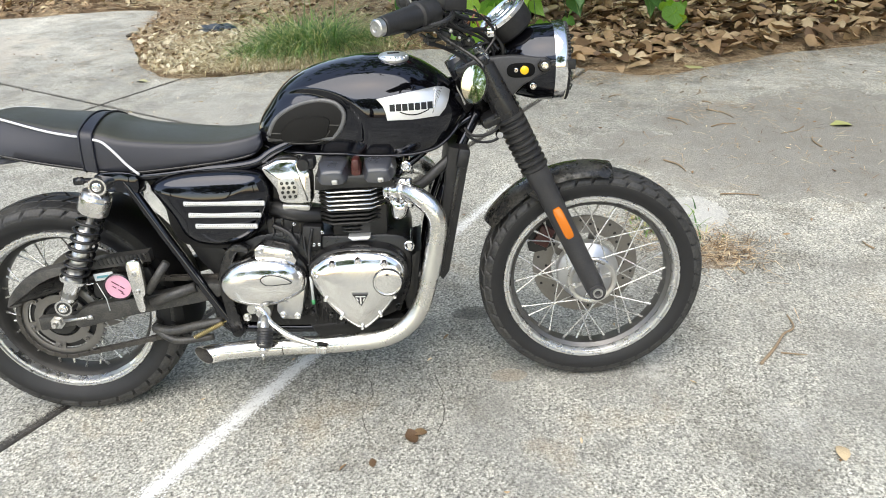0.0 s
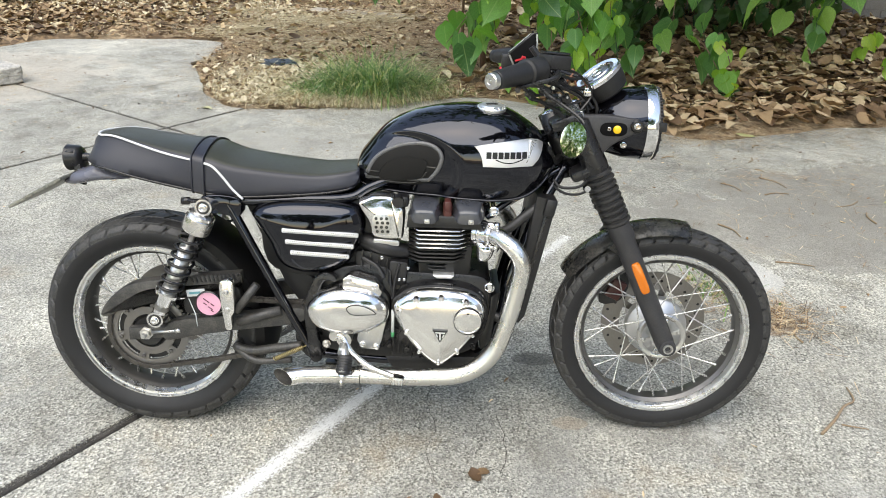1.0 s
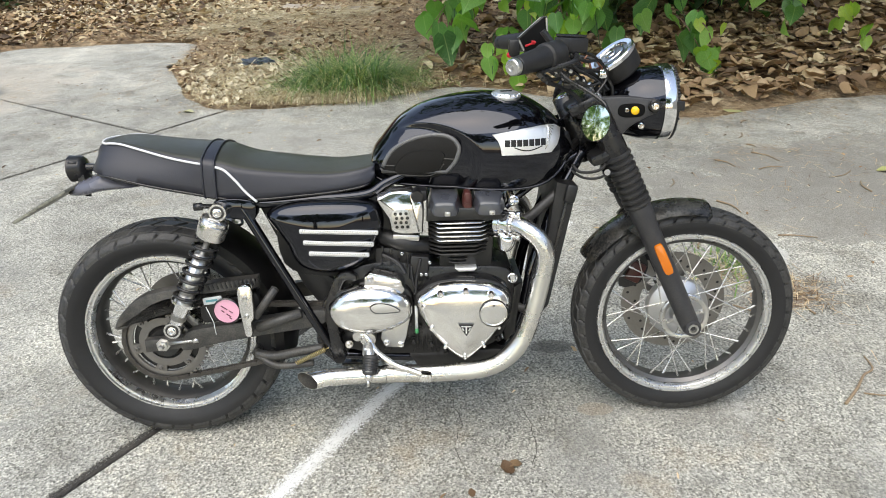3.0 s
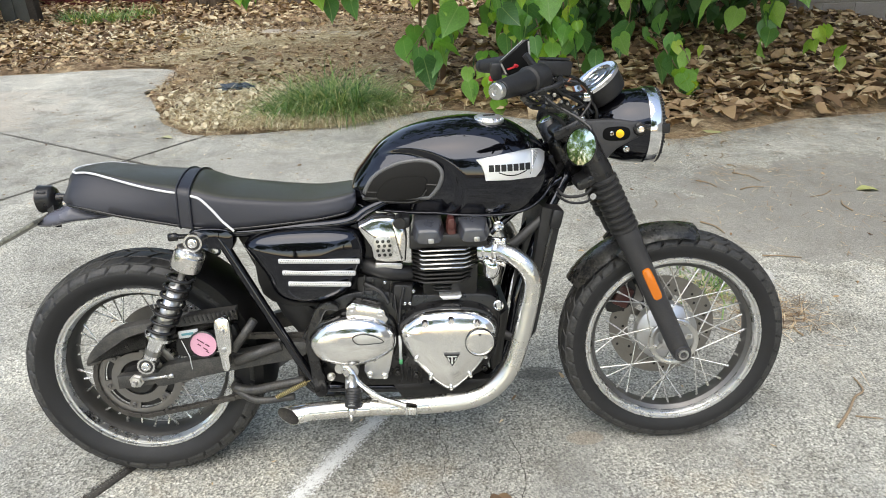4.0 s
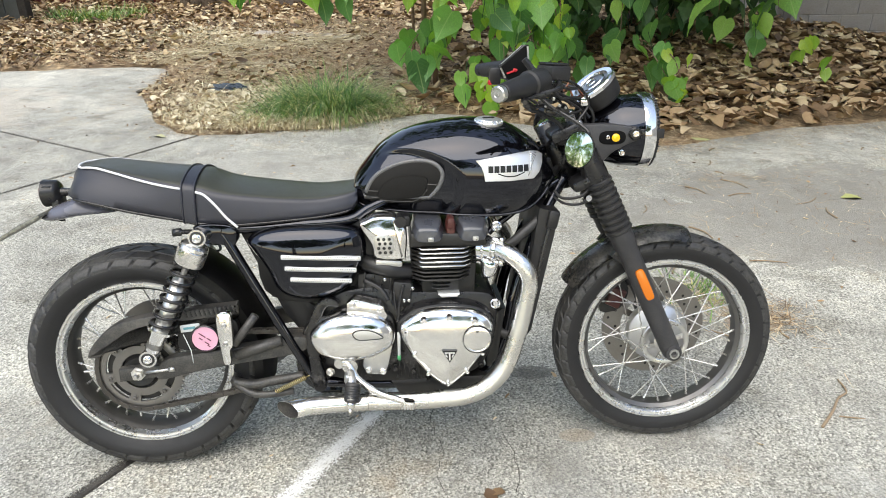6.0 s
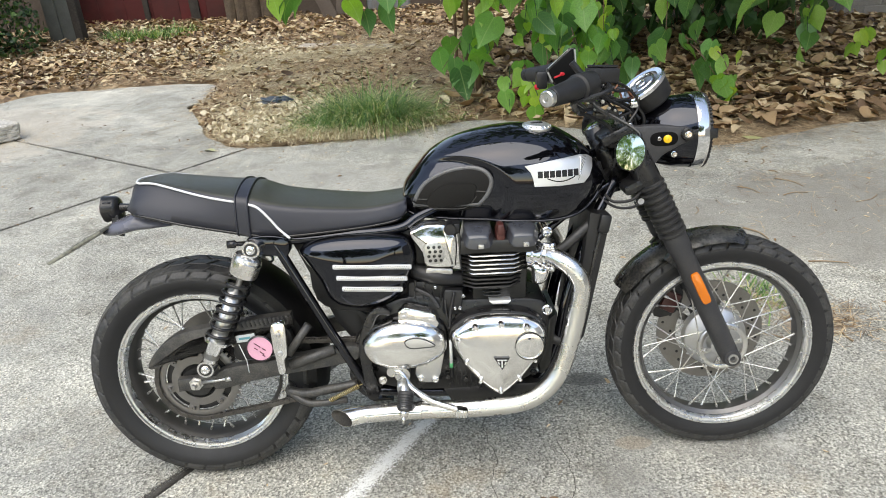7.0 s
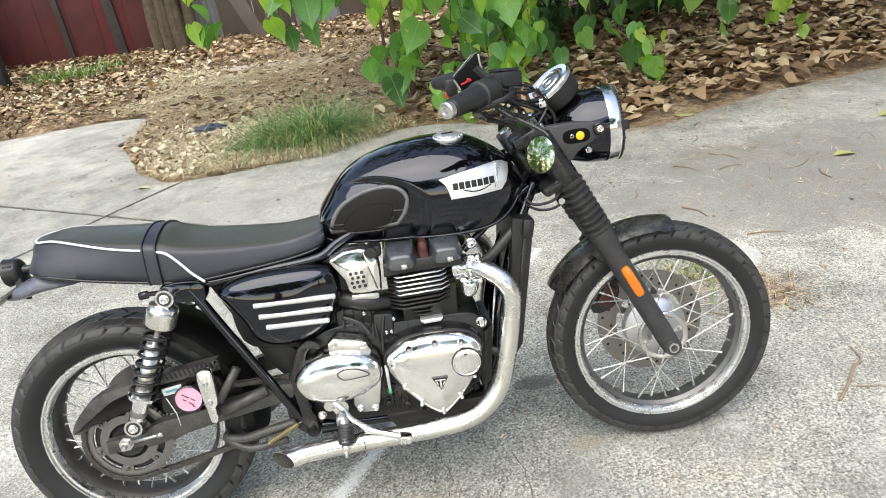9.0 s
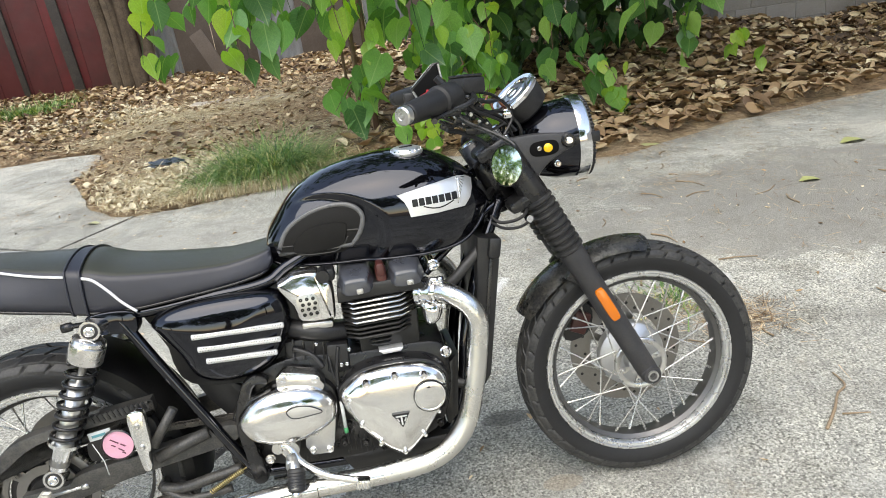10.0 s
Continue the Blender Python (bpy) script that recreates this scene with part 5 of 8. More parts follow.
# shadow in the deep rim is put into this dark, grimy colour
part("rim_barrel", barrel_mesh(RC, 0.2345, 0.058), worn("shaded_grimy_rim_barrel", (0.05, 0.048, 0.045), 0.45, 0.3, dust=0.4, dust_col=(0.10, 0.09, 0.08), scale=25), rear_wheel, "inner rim darkened for shadow and grime")
spokes(rear_wheel, RC, 0.208, 36, ((-0.045, 0.062), (0.045, 0.058)))
b = B()
SPV = -0.098
lathe(b, [(SPV - 0.003, 0.089), (SPV - 0.0035, 0.092), (SPV - 0.0035, 0.106), (SPV - 0.002, 0.108), (SPV + 0.003, 0.108), (SPV + 0.003, 0.089)], RC, (0, 1, 0), 72, True)
lathe(b, [(SPV - 0.003, 0.050), (SPV - 0.003, 0.072), (SPV + 0.003, 0.072), (SPV + 0.003, 0.050)], RC, (0, 1, 0), 72, True)
for k in range(6):
    arc_plate(b, RC, 0.071, 0.090, SPV, 0.006, 1.0472 * k + 0.05, 1.0472 * k + 0.40, 5)
for k in range(46):
    a = 2 * math.pi * k / 46
    arc_plate(b, RC, 0.107, 0.1145, SPV, 0.005, a, a + 0.066, 1)
part("sprocket", b, SPROCKET, rear_wheel, "dirty steel chain sprocket")
b = B()
lathe(b, [(-0.070, 0.02), (-0.105, 0.02), (-0.108, 0.040), (-0.092, 0.046), (-0.090, 0.088), (-0.070, 0.088)], RC, (0, 1, 0), 32)
part("cush_hub", b, MATT, rear_wheel)
for k in range(6):
    a = 1.0472 * k + 0.22
    bolt("sprocket_bolt", (0.081 * math.cos(a), SPV - 0.003, HR + 0.081 * math.sin(a)), rear_wheel, 0.006, 0.008, SPROCKET)
b = B()
lathe(b, [(0.095, 0.07), (0.095, 0.128), (0.100, 0.128), (0.100, 0.07)], RC, (0, 1, 0), 56, True)
part("brake_disc", b, SPROCKET, rear_wheel, "drilled steel brake disc")

# chain: links round both sprockets
FS = Vector((0.555, 0, 0.36))
b = B()
loop = []
rA, rB = 0.1115, 0.040
cA, cB = Vector((0, 0, HR)), FS
d_ = (cB - cA)
base_a = math.atan2(d_.z, d_.x)
off = math.asin((rA - rB) / d_.length)
aT, aB = base_a + math.pi / 2 - off, base_a - math.pi / 2 + off
pT0, pT1 = cA + rA * Vector((math.cos(aT), 0, math.sin(aT))), cB + rB * Vector((math.cos(aT), 0, math.sin(aT)))
pB0, pB1 = cA + rA * Vector((math.cos(aB), 0, math.sin(aB))), cB + rB * Vector((math.cos(aB), 0, math.sin(aB)))
path = [pT0.lerp(pT1, t) for t in np.linspace(0, 1, 40)]
path += [cB + rB * Vector((math.cos(a), 0, math.sin(a))) for a in np.linspace(aT, aB, 10)]
path += [pB1.lerp(pB0, t) - Vector((0, 0, 0.012 * math.sin(math.pi * t))) for t in np.linspace(0, 1, 40)]
path += [cA + rA * Vector((math.cos(a), 0, math.sin(a))) for a in np.linspace(aB, aT - 2 * math.pi, 30)]
last = path[0]
centres = [path[0]]
for p in path[1:]:
    while (p - last).length >= 0.0159:
        last = last + (p - last).normalized() * 0.0159
        centres.append(last.copy())
for i, p in enumerate(centres):
    q = centres[(i + 1) % len(centres)]
    t = (q - p).normalized()
    turn = Matrix.Rotation(-math.atan2(t.z, t.x), 4, "Y")
    mid = (p + q) / 2 + Vector((0, SPV, 0))
    dv = 0.0075 if i % 2 else 0.0055
    for s in (-1, 1):
        box(b, mid + Vector((0, s * dv, 0)), (0.021, 0.0022, 0.0125), 0.0009, turn, 1)
    lathe(b, [(-0.009, 0.001), (-0.009, 0.004), (0.009, 0.004), (0.009, 0.001)], p + Vector((0, SPV, 0)), (0, 1, 0), 6)
part("chain", b, CHAIN, bike, "oily drive chain")

# -- swinging arm, chain guard, rear hugger --
for s in (-1, 1):
    b = B()
    prism(b, smooth2([(0.055, 0.296), (0.07, 0.348), (0.16, 0.366), (0.30, 0.383), (0.42, 0.402), (0.45, 0.385), (0.42, 0.355), (0.28, 0.334), (0.16, 0.315)], 4), s * 0.106, s * 0.134, 0.005)
    part("swing_arm", b, DUSTY, bike, "dusty black steel swing arm")
    b = B()
    prism(b, [(-0.045, 0.292), (-0.045, 0.328), (0.075, 0.336), (0.075, 0.304)], s * 0.108, s * 0.130, 0.003)
    adj = part("chain_adjuster", b, DUSTY, bike)
    b = B()
    tube(b, [(0.02, s * 0.132, 0.318), (0.098, s * 0.132, 0.326)], 0.0045, 8)
    tube(b, [(0.085, s * 0.132, 0.3245), (0.099, s * 0.132, 0.326)], 0.008, 6)
    part("adjuster_bolt", b, ALLOY, adj)
b = B()
lathe(b, [(0.0, 0.019), (0.004, 0.019), (0.004, 0.0145), (0.014, 0.0140), (0.015, 0.008), (0.026, 0.0075), (0.028, 0.006), (0.028, 0.0005)], (0.004, -0.128, HR + 0.006), (0, -1, 0), 6)
part("axle_nut", b, ALLOY, bike, "steel axle nut")
b = B()
guard = smooth2([(-0.119, 0.362), (-0.100, 0.400), (-0.055, 0.440), (0.001, 0.462), (0.137, 0.481), (0.25, 0.4915), (0.2685, 0.494), (0.2705, 0.4935), (0.2710, 0.492), (0.2715, 0.465), (0.2710, 0.4635), (0.269, 0.463), (0.25, 0.4615), (0.160, 0.452), (0.030, 0.438), (-0.040, 0.405), (-0.085, 0.365)], 5)
prism(b, guard, -0.090, -0.126, 0.006)
chain_guard = part("chain_guard", b, DUSTY, bike, "dusty black chain guard")
for k in range(11):
    b = B()
    box(b, (0.142 + k * 0.0115, -0.1275, 0.474 + k * 0.0011), (0.006, 0.003, 0.020), 0.001, pose(0, 0, 0, 0, -18, 0))
    part("rib", b, MATT, chain_guard)
b = B()
prism(b, smooth2([(0.115, 0.375), (0.128, 0.440), (0.20, 0.448), (0.262, 0.452), (0.262, 0.390), (0.19, 0.378)], 4), -0.10, -0.122, 0.004)
part("guard_plate", b, MATT, chain_guard)
b = B()
lo = []
for k in range(26):
    a = radians(-12) + radians(76) * k / 25
    ring = []
    for v, dr in ((-0.088, -0.035), (-0.086, -0.012), (-0.06, 0.006), (0, 0.012), (0.06, 0.006), (0.086, -0.012), (0.088, -0.035)):
        r = TR + 0.014 + dr
        ring.append((r * math.cos(a), v, HR + r * math.sin(a)))
    lo.append(ring)
rings(b, lo, False)
bmesh.ops.solidify(b, geom=b.faces[:], thickness=0.003)
part("hugger", b, MATT, bike, "black plastic rear mudguard liner")

# pink tax disc in its round holder, with a small paper strip
b = B()
lathe(b, [(0, 0.001), (0, 0.037), (0.006, 0.037), (0.008, 0.034), (0.004, 0.033), (0.004, 0.001)], (0.189, -0.142, 0.413), (0, -1, 0), 36)
holder = part("disc_holder", b, SATIN, bike, "round black sticker holder")
b = B()
lathe(b, [(0, 0.0005), (0, 0.0325)], (0.189, -0.1468, 0.413), (0, -1, 0), 36)
part("paper_disc", b, PINK, holder, "faded pink paper disc")
for du, dw, l in ((0.010, -0.002, 0.012), (0.004, -0.012, 0.014), (-0.006, 0.010, 0.020), (-0.010, 0.000, 0.010), (0.008, -0.020, 0.008)):
    b = B()
    box(b, (0.189 + du, -0.1475, 0.413 + dw), (l, 0.0006, 0.0028), 0.0, pose(0, 0, 0, 0, 38, 0))
    part("ink_bar", b, PINK_INK, holder)
b = B()
box(b, (0.150, -0.128, 0.437), (0.050, 0.003, 0.020), 0.001, pose(0, 0, 0, 0, -6, 0))
tick = part("paper_strip", b, PAPER, chain_guard, "small white paper strip")
b = B()
box(b, (0.148, -0.130, 0.437), (0.03, 0.001, 0.006), 0.0, pose(0, 0, 0, 0, -6, 0))
part("ink_bar", b, TEAL, tick)
b = B()
tube(b, [(0.135, -0.142, 0.425), (0.15, -0.143, 0.38), (0.152, -0.143, 0.345)], 0.0012, 5)
part("tie", b, PAPER, chain_guard)

# passenger foot-peg hanger: polished plate
b = B()
prism(b, smooth2([(0.229, 0.484), (0.262, 0.487), (0.264, 0.44), (0.262, 0.398), (0.254, 0.385), (0.253, 0.350), (0.236, 0.347), (0.231, 0.385), (0.227, 0.43)], 3), -0.150, -0.166, 0.004)
hanger = part("peg_bracket", b, POLISH, bike, "polished alloy foot-peg bracket")
for w_ in (0.455, 0.405):
    bolt("bracket_bolt", (0.245, -0.166, w_), hanger, 0.006, 0.006, ALLOY)
b = B()
tube(b, [(0.262, -0.15, 0.395), (0.32, -0.14, 0.47)], 0.011, 10)
tube(b, [(0.262, -0.14, 0.36), (0.38, -0.135, 0.395)], 0.014, 10)
part("hanger_strut", b, DUSTY, bike)

# -- shock absorbers --
for s in (-1, 1):
    v = s * 0.146
    top, low = Vector((0.203, v, 0.684)), Vector((0.046, v, 0.369))
    t = (low - top).normalized()
    L = (low - top).length
    b = B()
    tube(b, [top + t * 0.07, top + t * 0.125, top + t * 0.1255, low - t * 0.03], [0.008, 0.008, 0.0205, 0.0205], 16)
    shock = part("shock_absorber", b, ALLOY, bike, "coil-over rear shock absorber")
    b = B()
    lathe(b, [(0.020, 0.010), (0.020, 0.028), (0.024, 0.034), (0.031, 0.0355), (0.033, 0.0340), (0.035, 0.0365), (0.070, 0.0370), (0.074, 0.035), (0.074, 0.012)], top, t, 32)
    part("shroud", b, worn("satin_chrome_shroud", (0.76, 0.74, 0.71), 0.26, 1.0, dust=0.06), shock, "chrome spring shroud")
    b = B()
    n, turns, r = 190, 7.6, 0.0300
    e1 = t.orthogonal().normalized()
    e2 = t.cross(e1)
    pts = []
    for k in range(n):
        f = k / (n - 1)
        a = 2 * math.pi * turns * f
        pts.append(top + t * (0.080 + (L - 0.165) * f) + r * (math.cos(a) * e1 + math.sin(a) * e2))
    tube(b, pts, 0.0043, 7)
    part("spring", b, SATIN, shock, "black coil spring")
    b = B()
    lathe(b, [(L - 0.088, 0.016), (L - 0.088, 0.034), (L - 0.080, 0.034), (L - 0.078, 0.022), (L - 0.02, 0.019), (L - 0.02, 0.008)], top, t, 24)
    part("lower_body", b, CHROME, shock)
    for p in (top, low):
        b = B()
        lathe(b, [(-0.018, 0.010), (-0.018, 0.022), (0.018, 0.022), (0.018, 0.010)], p, (0, 1, 0), 24, True)
        eye = part("eye", b, POLISH, shock)
        b = B()
        lathe(b, [(0.0175, 0.010), (0.0192, 0.011), (0.0192, 0.0165), (0.0175, 0.0175)], p, (0, s, 0), 24)
        part("eye_rubber", b, GAITER, eye)
        bolt("eye_bolt", p + Vector((0, s * 0.018, 0)), eye, 0.010, 0.008, CHROME, (0, s, 0))

# -- frame tubes --
for s in (-1, 1):
    b = B()
    tube(b, spl([(0.255, s * 0.125, 0.690), (0.275, s * 0.128, 0.650), (0.36, s * 0.132, 0.475), (0.455, s * 0.132, 0.285), (0.47, s * 0.13, 0.255)], 6), 0.0125, 12)
    part("frame_tube", b, GLOSS, bike, "black steel frame tube")
    b = B()
    tube(b, spl([(0.10, s * 0.09, 0.735), (0.20, s * 0.105, 0.712), (0.29, s * 0.112, 0.692), (0.434, s * 0.112, 0.698), (0.567, s * 0.11, 0.706), (0.63, s * 0.09, 0.735), (0.80, s * 0.05, 0.79), (1.08, s * 0.03, 0.86)], 6), 0.0125, 12)
    part("frame_tube", b, GLOSS, bike)
    b = B()
    tube(b, spl([(1.135, s * 0.03, 0.79), (1.07, s * 0.06, 0.68), (1.00, s * 0.085, 0.50), (0.965, s * 0.09, 0.34), (0.90, s * 0.085, 0.245), (0.70, s * 0.085, 0.232), (0.47, s * 0.11, 0.26)], 6), 0.0145, 12)
    part("frame_tube", b, GLOSS, bike)
    b = B()
    tube(b, spl([(1.13, s * 0.03, 0.785), (1.05, s * 0.055, 0.742), (0.95, s * 0.075, 0.672), (0.925, s * 0.08, 0.652)], 5), 0.009, 10)
    part("frame_tube", b, GLOSS, bike)
b = B()
tube(b, [pivot + ax_ * 0.53, pivot + ax_ * 0.71], 0.030, 20)
part("headstock", b, SATIN, bike)
b = B()
prism(b, smooth2([(0.41, 0.30), (0.43, 0.40), (0.46, 0.44), (0.49, 0.43), (0.50, 0.34), (0.49, 0.25), (0.45, 0.24)], 4), -0.09, -0.118, 0.008)
part("pivot_plate", b, SATIN, bike, "black swing arm pivot plate")

# side stand, stowed linkage and spring
b = B()
tube(b, spl([(0.50, 0.12, 0.25), (0.47, 0.20, 0.16), (0.46, 0.262, 0.048)], 5), 0.011, 10)
box(b, (0.455, 0.272, 0.040), (0.07, 0.045, 0.008), 0.002, pose(0, 0, 0, 7.4, 0, 0))
part("side_stand", b, SATIN, bike, "black steel side stand")
b = B()
tube(b, spl([(0.24, -0.10, 0.265), (0.29, -0.115, 0.262), (0.36, -0.12, 0.275), (0.43, -0.12, 0.285)], 5), 0.013, 10)
tube(b, spl([(0.24, -0.10, 0.265), (0.30, -0.13, 0.240), (0.40, -0.13, 0.245)], 5), 0.010, 8)
tube(b, spl([(0.24, -0.10, 0.265), (0.24, 0.0, 0.262), (0.24, 0.10, 0.265)], 4), 0.012, 8)
part("centre_stand", b, DUSTY, bike, "dusty black folded centre stand")
b = B()
p0, p1 = Vector((0.355, -0.142, 0.252)), Vector((0.435, -0.142, 0.290))
tt = (p1 - p0).normalized()
e1, e2 = tt.orthogonal().normalized(), None
e2 = tt.cross(e1)
tube(b, [p0 + (p1 - p0) * f + 0.0055 * (math.cos(110 * f) * e1 + math.sin(110 * f) * e2) for f in np.linspace(0, 1, 150)], 0.0016, 5)
tube(b, [p1, p1 + tt * 0.02], 0.002, 5)
part("stand_spring", b, SPRING, bike, "tarnished coil spring")

# -- engine --
b = B()
case = smooth2([(0.455, 0.36), (0.475, 0.46), (0.53, 0.515), (0.62, 0.53), (0.70, 0.515), (0.80, 0.51), (0.925, 0.50), (0.945, 0.43), (0.925, 0.33), (0.87, 0.27), (0.70, 0.255), (0.56, 0.262), (0.48, 0.29)], 5)
prism(b, case, 0.13, -0.125, 0.014)
engine = part("engine", b, CASE, bike, "black parallel-twin engine with polished covers")
b = B()
prism(b, [(0.66, 0.262), (0.92, 0.262), (0.90, 0.222), (0.68, 0.216)], 0.10, -0.12, 0.008)
part("sump", b, CAST, engine)

HEART = smooth2([(0.687, 0.434), (0.709, 0.464), (0.749, 0.482), (0.812, 0.487), (0.879, 0.478), (0.917, 0.455), (0.927, 0.420), (0.905, 0.369), (0.860, 0.308), (0.822, 0.274), (0.805, 0.270), (0.788, 0.277), (0.755, 0.307), (0.712, 0.366)], 5)
b = B()
prism(b, inset(HEART, -0.006), -0.11, -0.170, 0.006)
part("clutch_housing", b, CASE, engine)
b = B()
prism(b, smooth2([(0.475, 0.40), (0.50, 0.455), (0.55, 0.485), (0.63, 0.48), (0.675, 0.44), (0.667, 0.36), (0.62, 0.315), (0.53, 0.325)], 4), -0.11, -0.150, 0.008)
part("gearbox_end", b, CASE, engine)
for u, w_ in ((0.700, 0.500), (0.672, 0.300), (0.72, 0.290), (0.90, 0.300), (0.690, 0.345), (0.925, 0.395), (0.76, 0.268)):
    bolt("case_bolt", (u, -0.125, w_), engine, 0.007, 0.014, SATIN)
for k in range(5):
    b = B()
    box(b, (0.685 + 0.012 * k, -0.122, 0.300 - 0.004 * k), (0.004, 0.012, 0.05), 0.0015)
    part("case_rib", b, CASE, engine)
b = B()
dome(b, HEART, -0.166, -0.209, 14, 0.40, 0.40)
heart = part("clutch_cover", b, POLISH, engine, "polished heart-shaped clutch cover")
for u, w_ in ((0.745, 0.466), (0.812, 0.471), (0.879, 0.460), (0.699, 0.431), (0.717, 0.367), (0.753, 0.311), (0.807, 0.277), (0.860, 0.311), (0.901, 0.364), (0.919, 0.425)):
    b = B()
    q = 1.0 if w_ > 0.455 else 0.66
    cu_, cw_ = u + (0.808 - u) * 0.05, w_ + (0.395 - w_) * 0.05
    lathe(b, [(-0.03, 0.0105 * q), (0.0, 0.0100 * q), (0.004, 0.0085 * q), (0.007, 0.008 * q), (0.010, 0.0065 * q), (0.010, 0.004 * q), (0.007, 0.0035 * q), (0.007, 0.0004)], (cu_, -0.2005 if q == 1 else -0.197, cw_), (0, -1, 0), 14)
    part("cover_bolt", b, POLISH, heart)
b = B()
lathe(b, [(-0.012, 0.0365), (0.004, 0.0360), (0.006, 0.0345), (0.0065, 0.0320), (0.0040, 0.0310), (0.0045, 0.0295), (0.0055, 0.012), (0.0050, 0.0005)], (0.882, -0.205, 0.408), (0, -1, 0), 40)
b_cap, b = b, B()
# thin dark ring added to paint the groove round the cap darker
lathe(b, [(0.002, 0.0365), (0.0045, 0.0372), (0.002, 0.0382)], (0.882, -0.205, 0.408), (0, -1, 0), 40, True)
part("cap_groove_shade", b, INK, heart)
b = b_cap
cap_ = part("oil_filler_cap", b, POLISH, heart, "round polished filler cap")
b = B()
box(b, (0.882, -0.2105, 0.430), (0.007, 0.002, 0.004), 0.0005)
part("mark", b, INK, cap_)
b = B()
prism(b, [(0.791, 0.384), (0.831, 0.382), (0.811, 0.349)], -0.200, -0.2145, 0.001)
tri = part("badge", b, INK, heart, "small black triangular badge")
for c_, sz, a in (((0.811, -0.2152, 0.377), (0.026, 0.0012, 0.003), 2), ((0.811, -0.2152, 0.366), (0.004, 0.0012, 0.019), 0), ((0.803, -0.2152, 0.369), (0.003, 0.0012, 0.009), -28), ((0.819, -0.2152, 0.368), (0.003, 0.0012, 0.009), 28)):
    b = B()
    box(b, c_, sz, 0.0, pose(0, 0, 0, 0, a, 0))
    part("badge_bar", b, BADGE, tri)

EGG = smooth2([(0.457, 0.416), (0.474, 0.449), (0.510, 0.474), (0.564, 0.484), (0.625, 0.475), (0.660, 0.452), (0.674, 0.414), (0.660, 0.382), (0.600, 0.356), (0.535, 0.354), (0.478, 0.376)], 5)
b = B()
dome(b, EGG, -0.15, -0.214, 12, 0.38, 0.42)
egg = part("sprocket_cover", b, POLISH, engine, "polished oval sprocket cover")
b = B()
WIN = smooth2([(0.570, 0.440), (0.590, 0.449), (0.620, 0.444), (0.645, 0.427), (0.620, 0.423), (0.582, 0.423)], 4)
prism(b, WIN, -0.19, -0.2165, 0.002)
inlay = part("cover_inlay", b, INLAY, egg, "brushed leaf-shaped inlay")
b = B()
tube(b, [(u, -0.2160, w_) for u, w_ in WIN + WIN[:1]], 0.0014, 5)
part("inlay_groove", b, INK, inlay)
b = B()
prism(b, [(0.553, 0.470), (0.556, 0.506), (0.572, 0.518), (0.640, 0.500), (0.658, 0.470), (0.640, 0.44)], -0.14, -0.178, 0.004)
up = part("upper_cover", b, POLISH, engine, "polished upper case cover")
for u, w_ in ((0.570, 0.503), (0.640, 0.487)):
    bolt("cover_bolt", (u, -0.178, w_), up, 0.008, 0.008, POLISH)
b = B()
prism(b, [(0.588, 0.33), (0.60, 0.305), (0.645, 0.302), (0.655, 0.33), (0.668, 0.39), (0.60, 0.39)], -0.14, -0.172, 0.004)
lo_ = part("lower_cover", b, ALLOY, engine, "alloy lower case cover")
for u, w_ in ((0.603, 0.318), (0.640, 0.312)):
    bolt("cover_bolt", (u, -0.172, w_), lo_, 0.007, 0.006, POLISH)

# barrels, fins and head
b = B()
prism(b, [(0.748, 0.49), (0.745, 0.65), (0.895, 0.65), (0.885, 0.49)], 0.12, -0.118, 0.008)
barrels = part("cylinder_block", b, CAST, engine, "black cylinder block")


def fin(name, u0, u1, v, w_, thick, material, cut=0.03):
    t = bmesh.new()
    o = [(u0 + cut, -v), (u1 - cut * 1.6, -v), (u1, -v + cut * 1.8), (u1, v - cut), (u1 - cut, v), (u0 + cut, v), (u0, v - cut), (u0, -v + cut)]
    lo = [[(x, y, w_ - thick / 2) for x, y in o], [(x, y, w_ + thick / 2) for x, y in o]]
    rings(t, lo, True, True, True)
    bmesh.ops.bevel(t, geom=[e for e in t.edges if abs(e.verts[0].co.z - e.verts[1].co.z) < 1e-6], offset=thick * 0.35, segments=1, affect="EDGES")
    return part(name, fix(t), material, barrels)


for k in range(9):
    fin("fin", 0.722, 0.905 - 0.002 * k, 0.152, 0.634 - 0.0105 * k, 0.0048, CAST) if k % 2 == 1 else fin("fin", 0.722, 0.905 - 0.002 * k, 0.153, 0.634 - 0.0105 * k, 0.0055, CAST)
for k in range(5):
    # machined bright edges on the upper fins
    b = B()
    w_ = 0.634 - 0.0115 * k
    tube(b, [(0.728, -0.120, w_), (0.750, -0.1535, w_), (0.853, -0.1535, w_), (0.900, -0.105, w_)], 0.0027, 6)
    part("fin_edge", b, POLISH, barrels, "machined bright fin edge")
for k in range(6):
    fin("fin", 0.738, 0.885, 0.140 - 0.003 * k, 0.572 - 0.0105 * k, 0.0045, FINM, 0.045)
for k in range(6):
    b = B()
    w_ = 0.572 - 0.0105 * k
    q = 0.140 - 0.003 * k
    tube(b, [(0.741, -q + 0.040, w_), (0.783, -q - 0.0005, w_), (0.813, -q - 0.0005, w_), (0.884, -q + 0.078, w_)], 0.0018, 6)
    part("fin_edge", b, FINEDGE, barrels)
b = B()
prism(b, [(0.718, 0.638), (0.722, 0.675), (0.905, 0.672), (0.912, 0.636)], 0.15, -0.148, 0.008)
head = part("cylinder_head", b, CAST, engine, "black cylinder head")
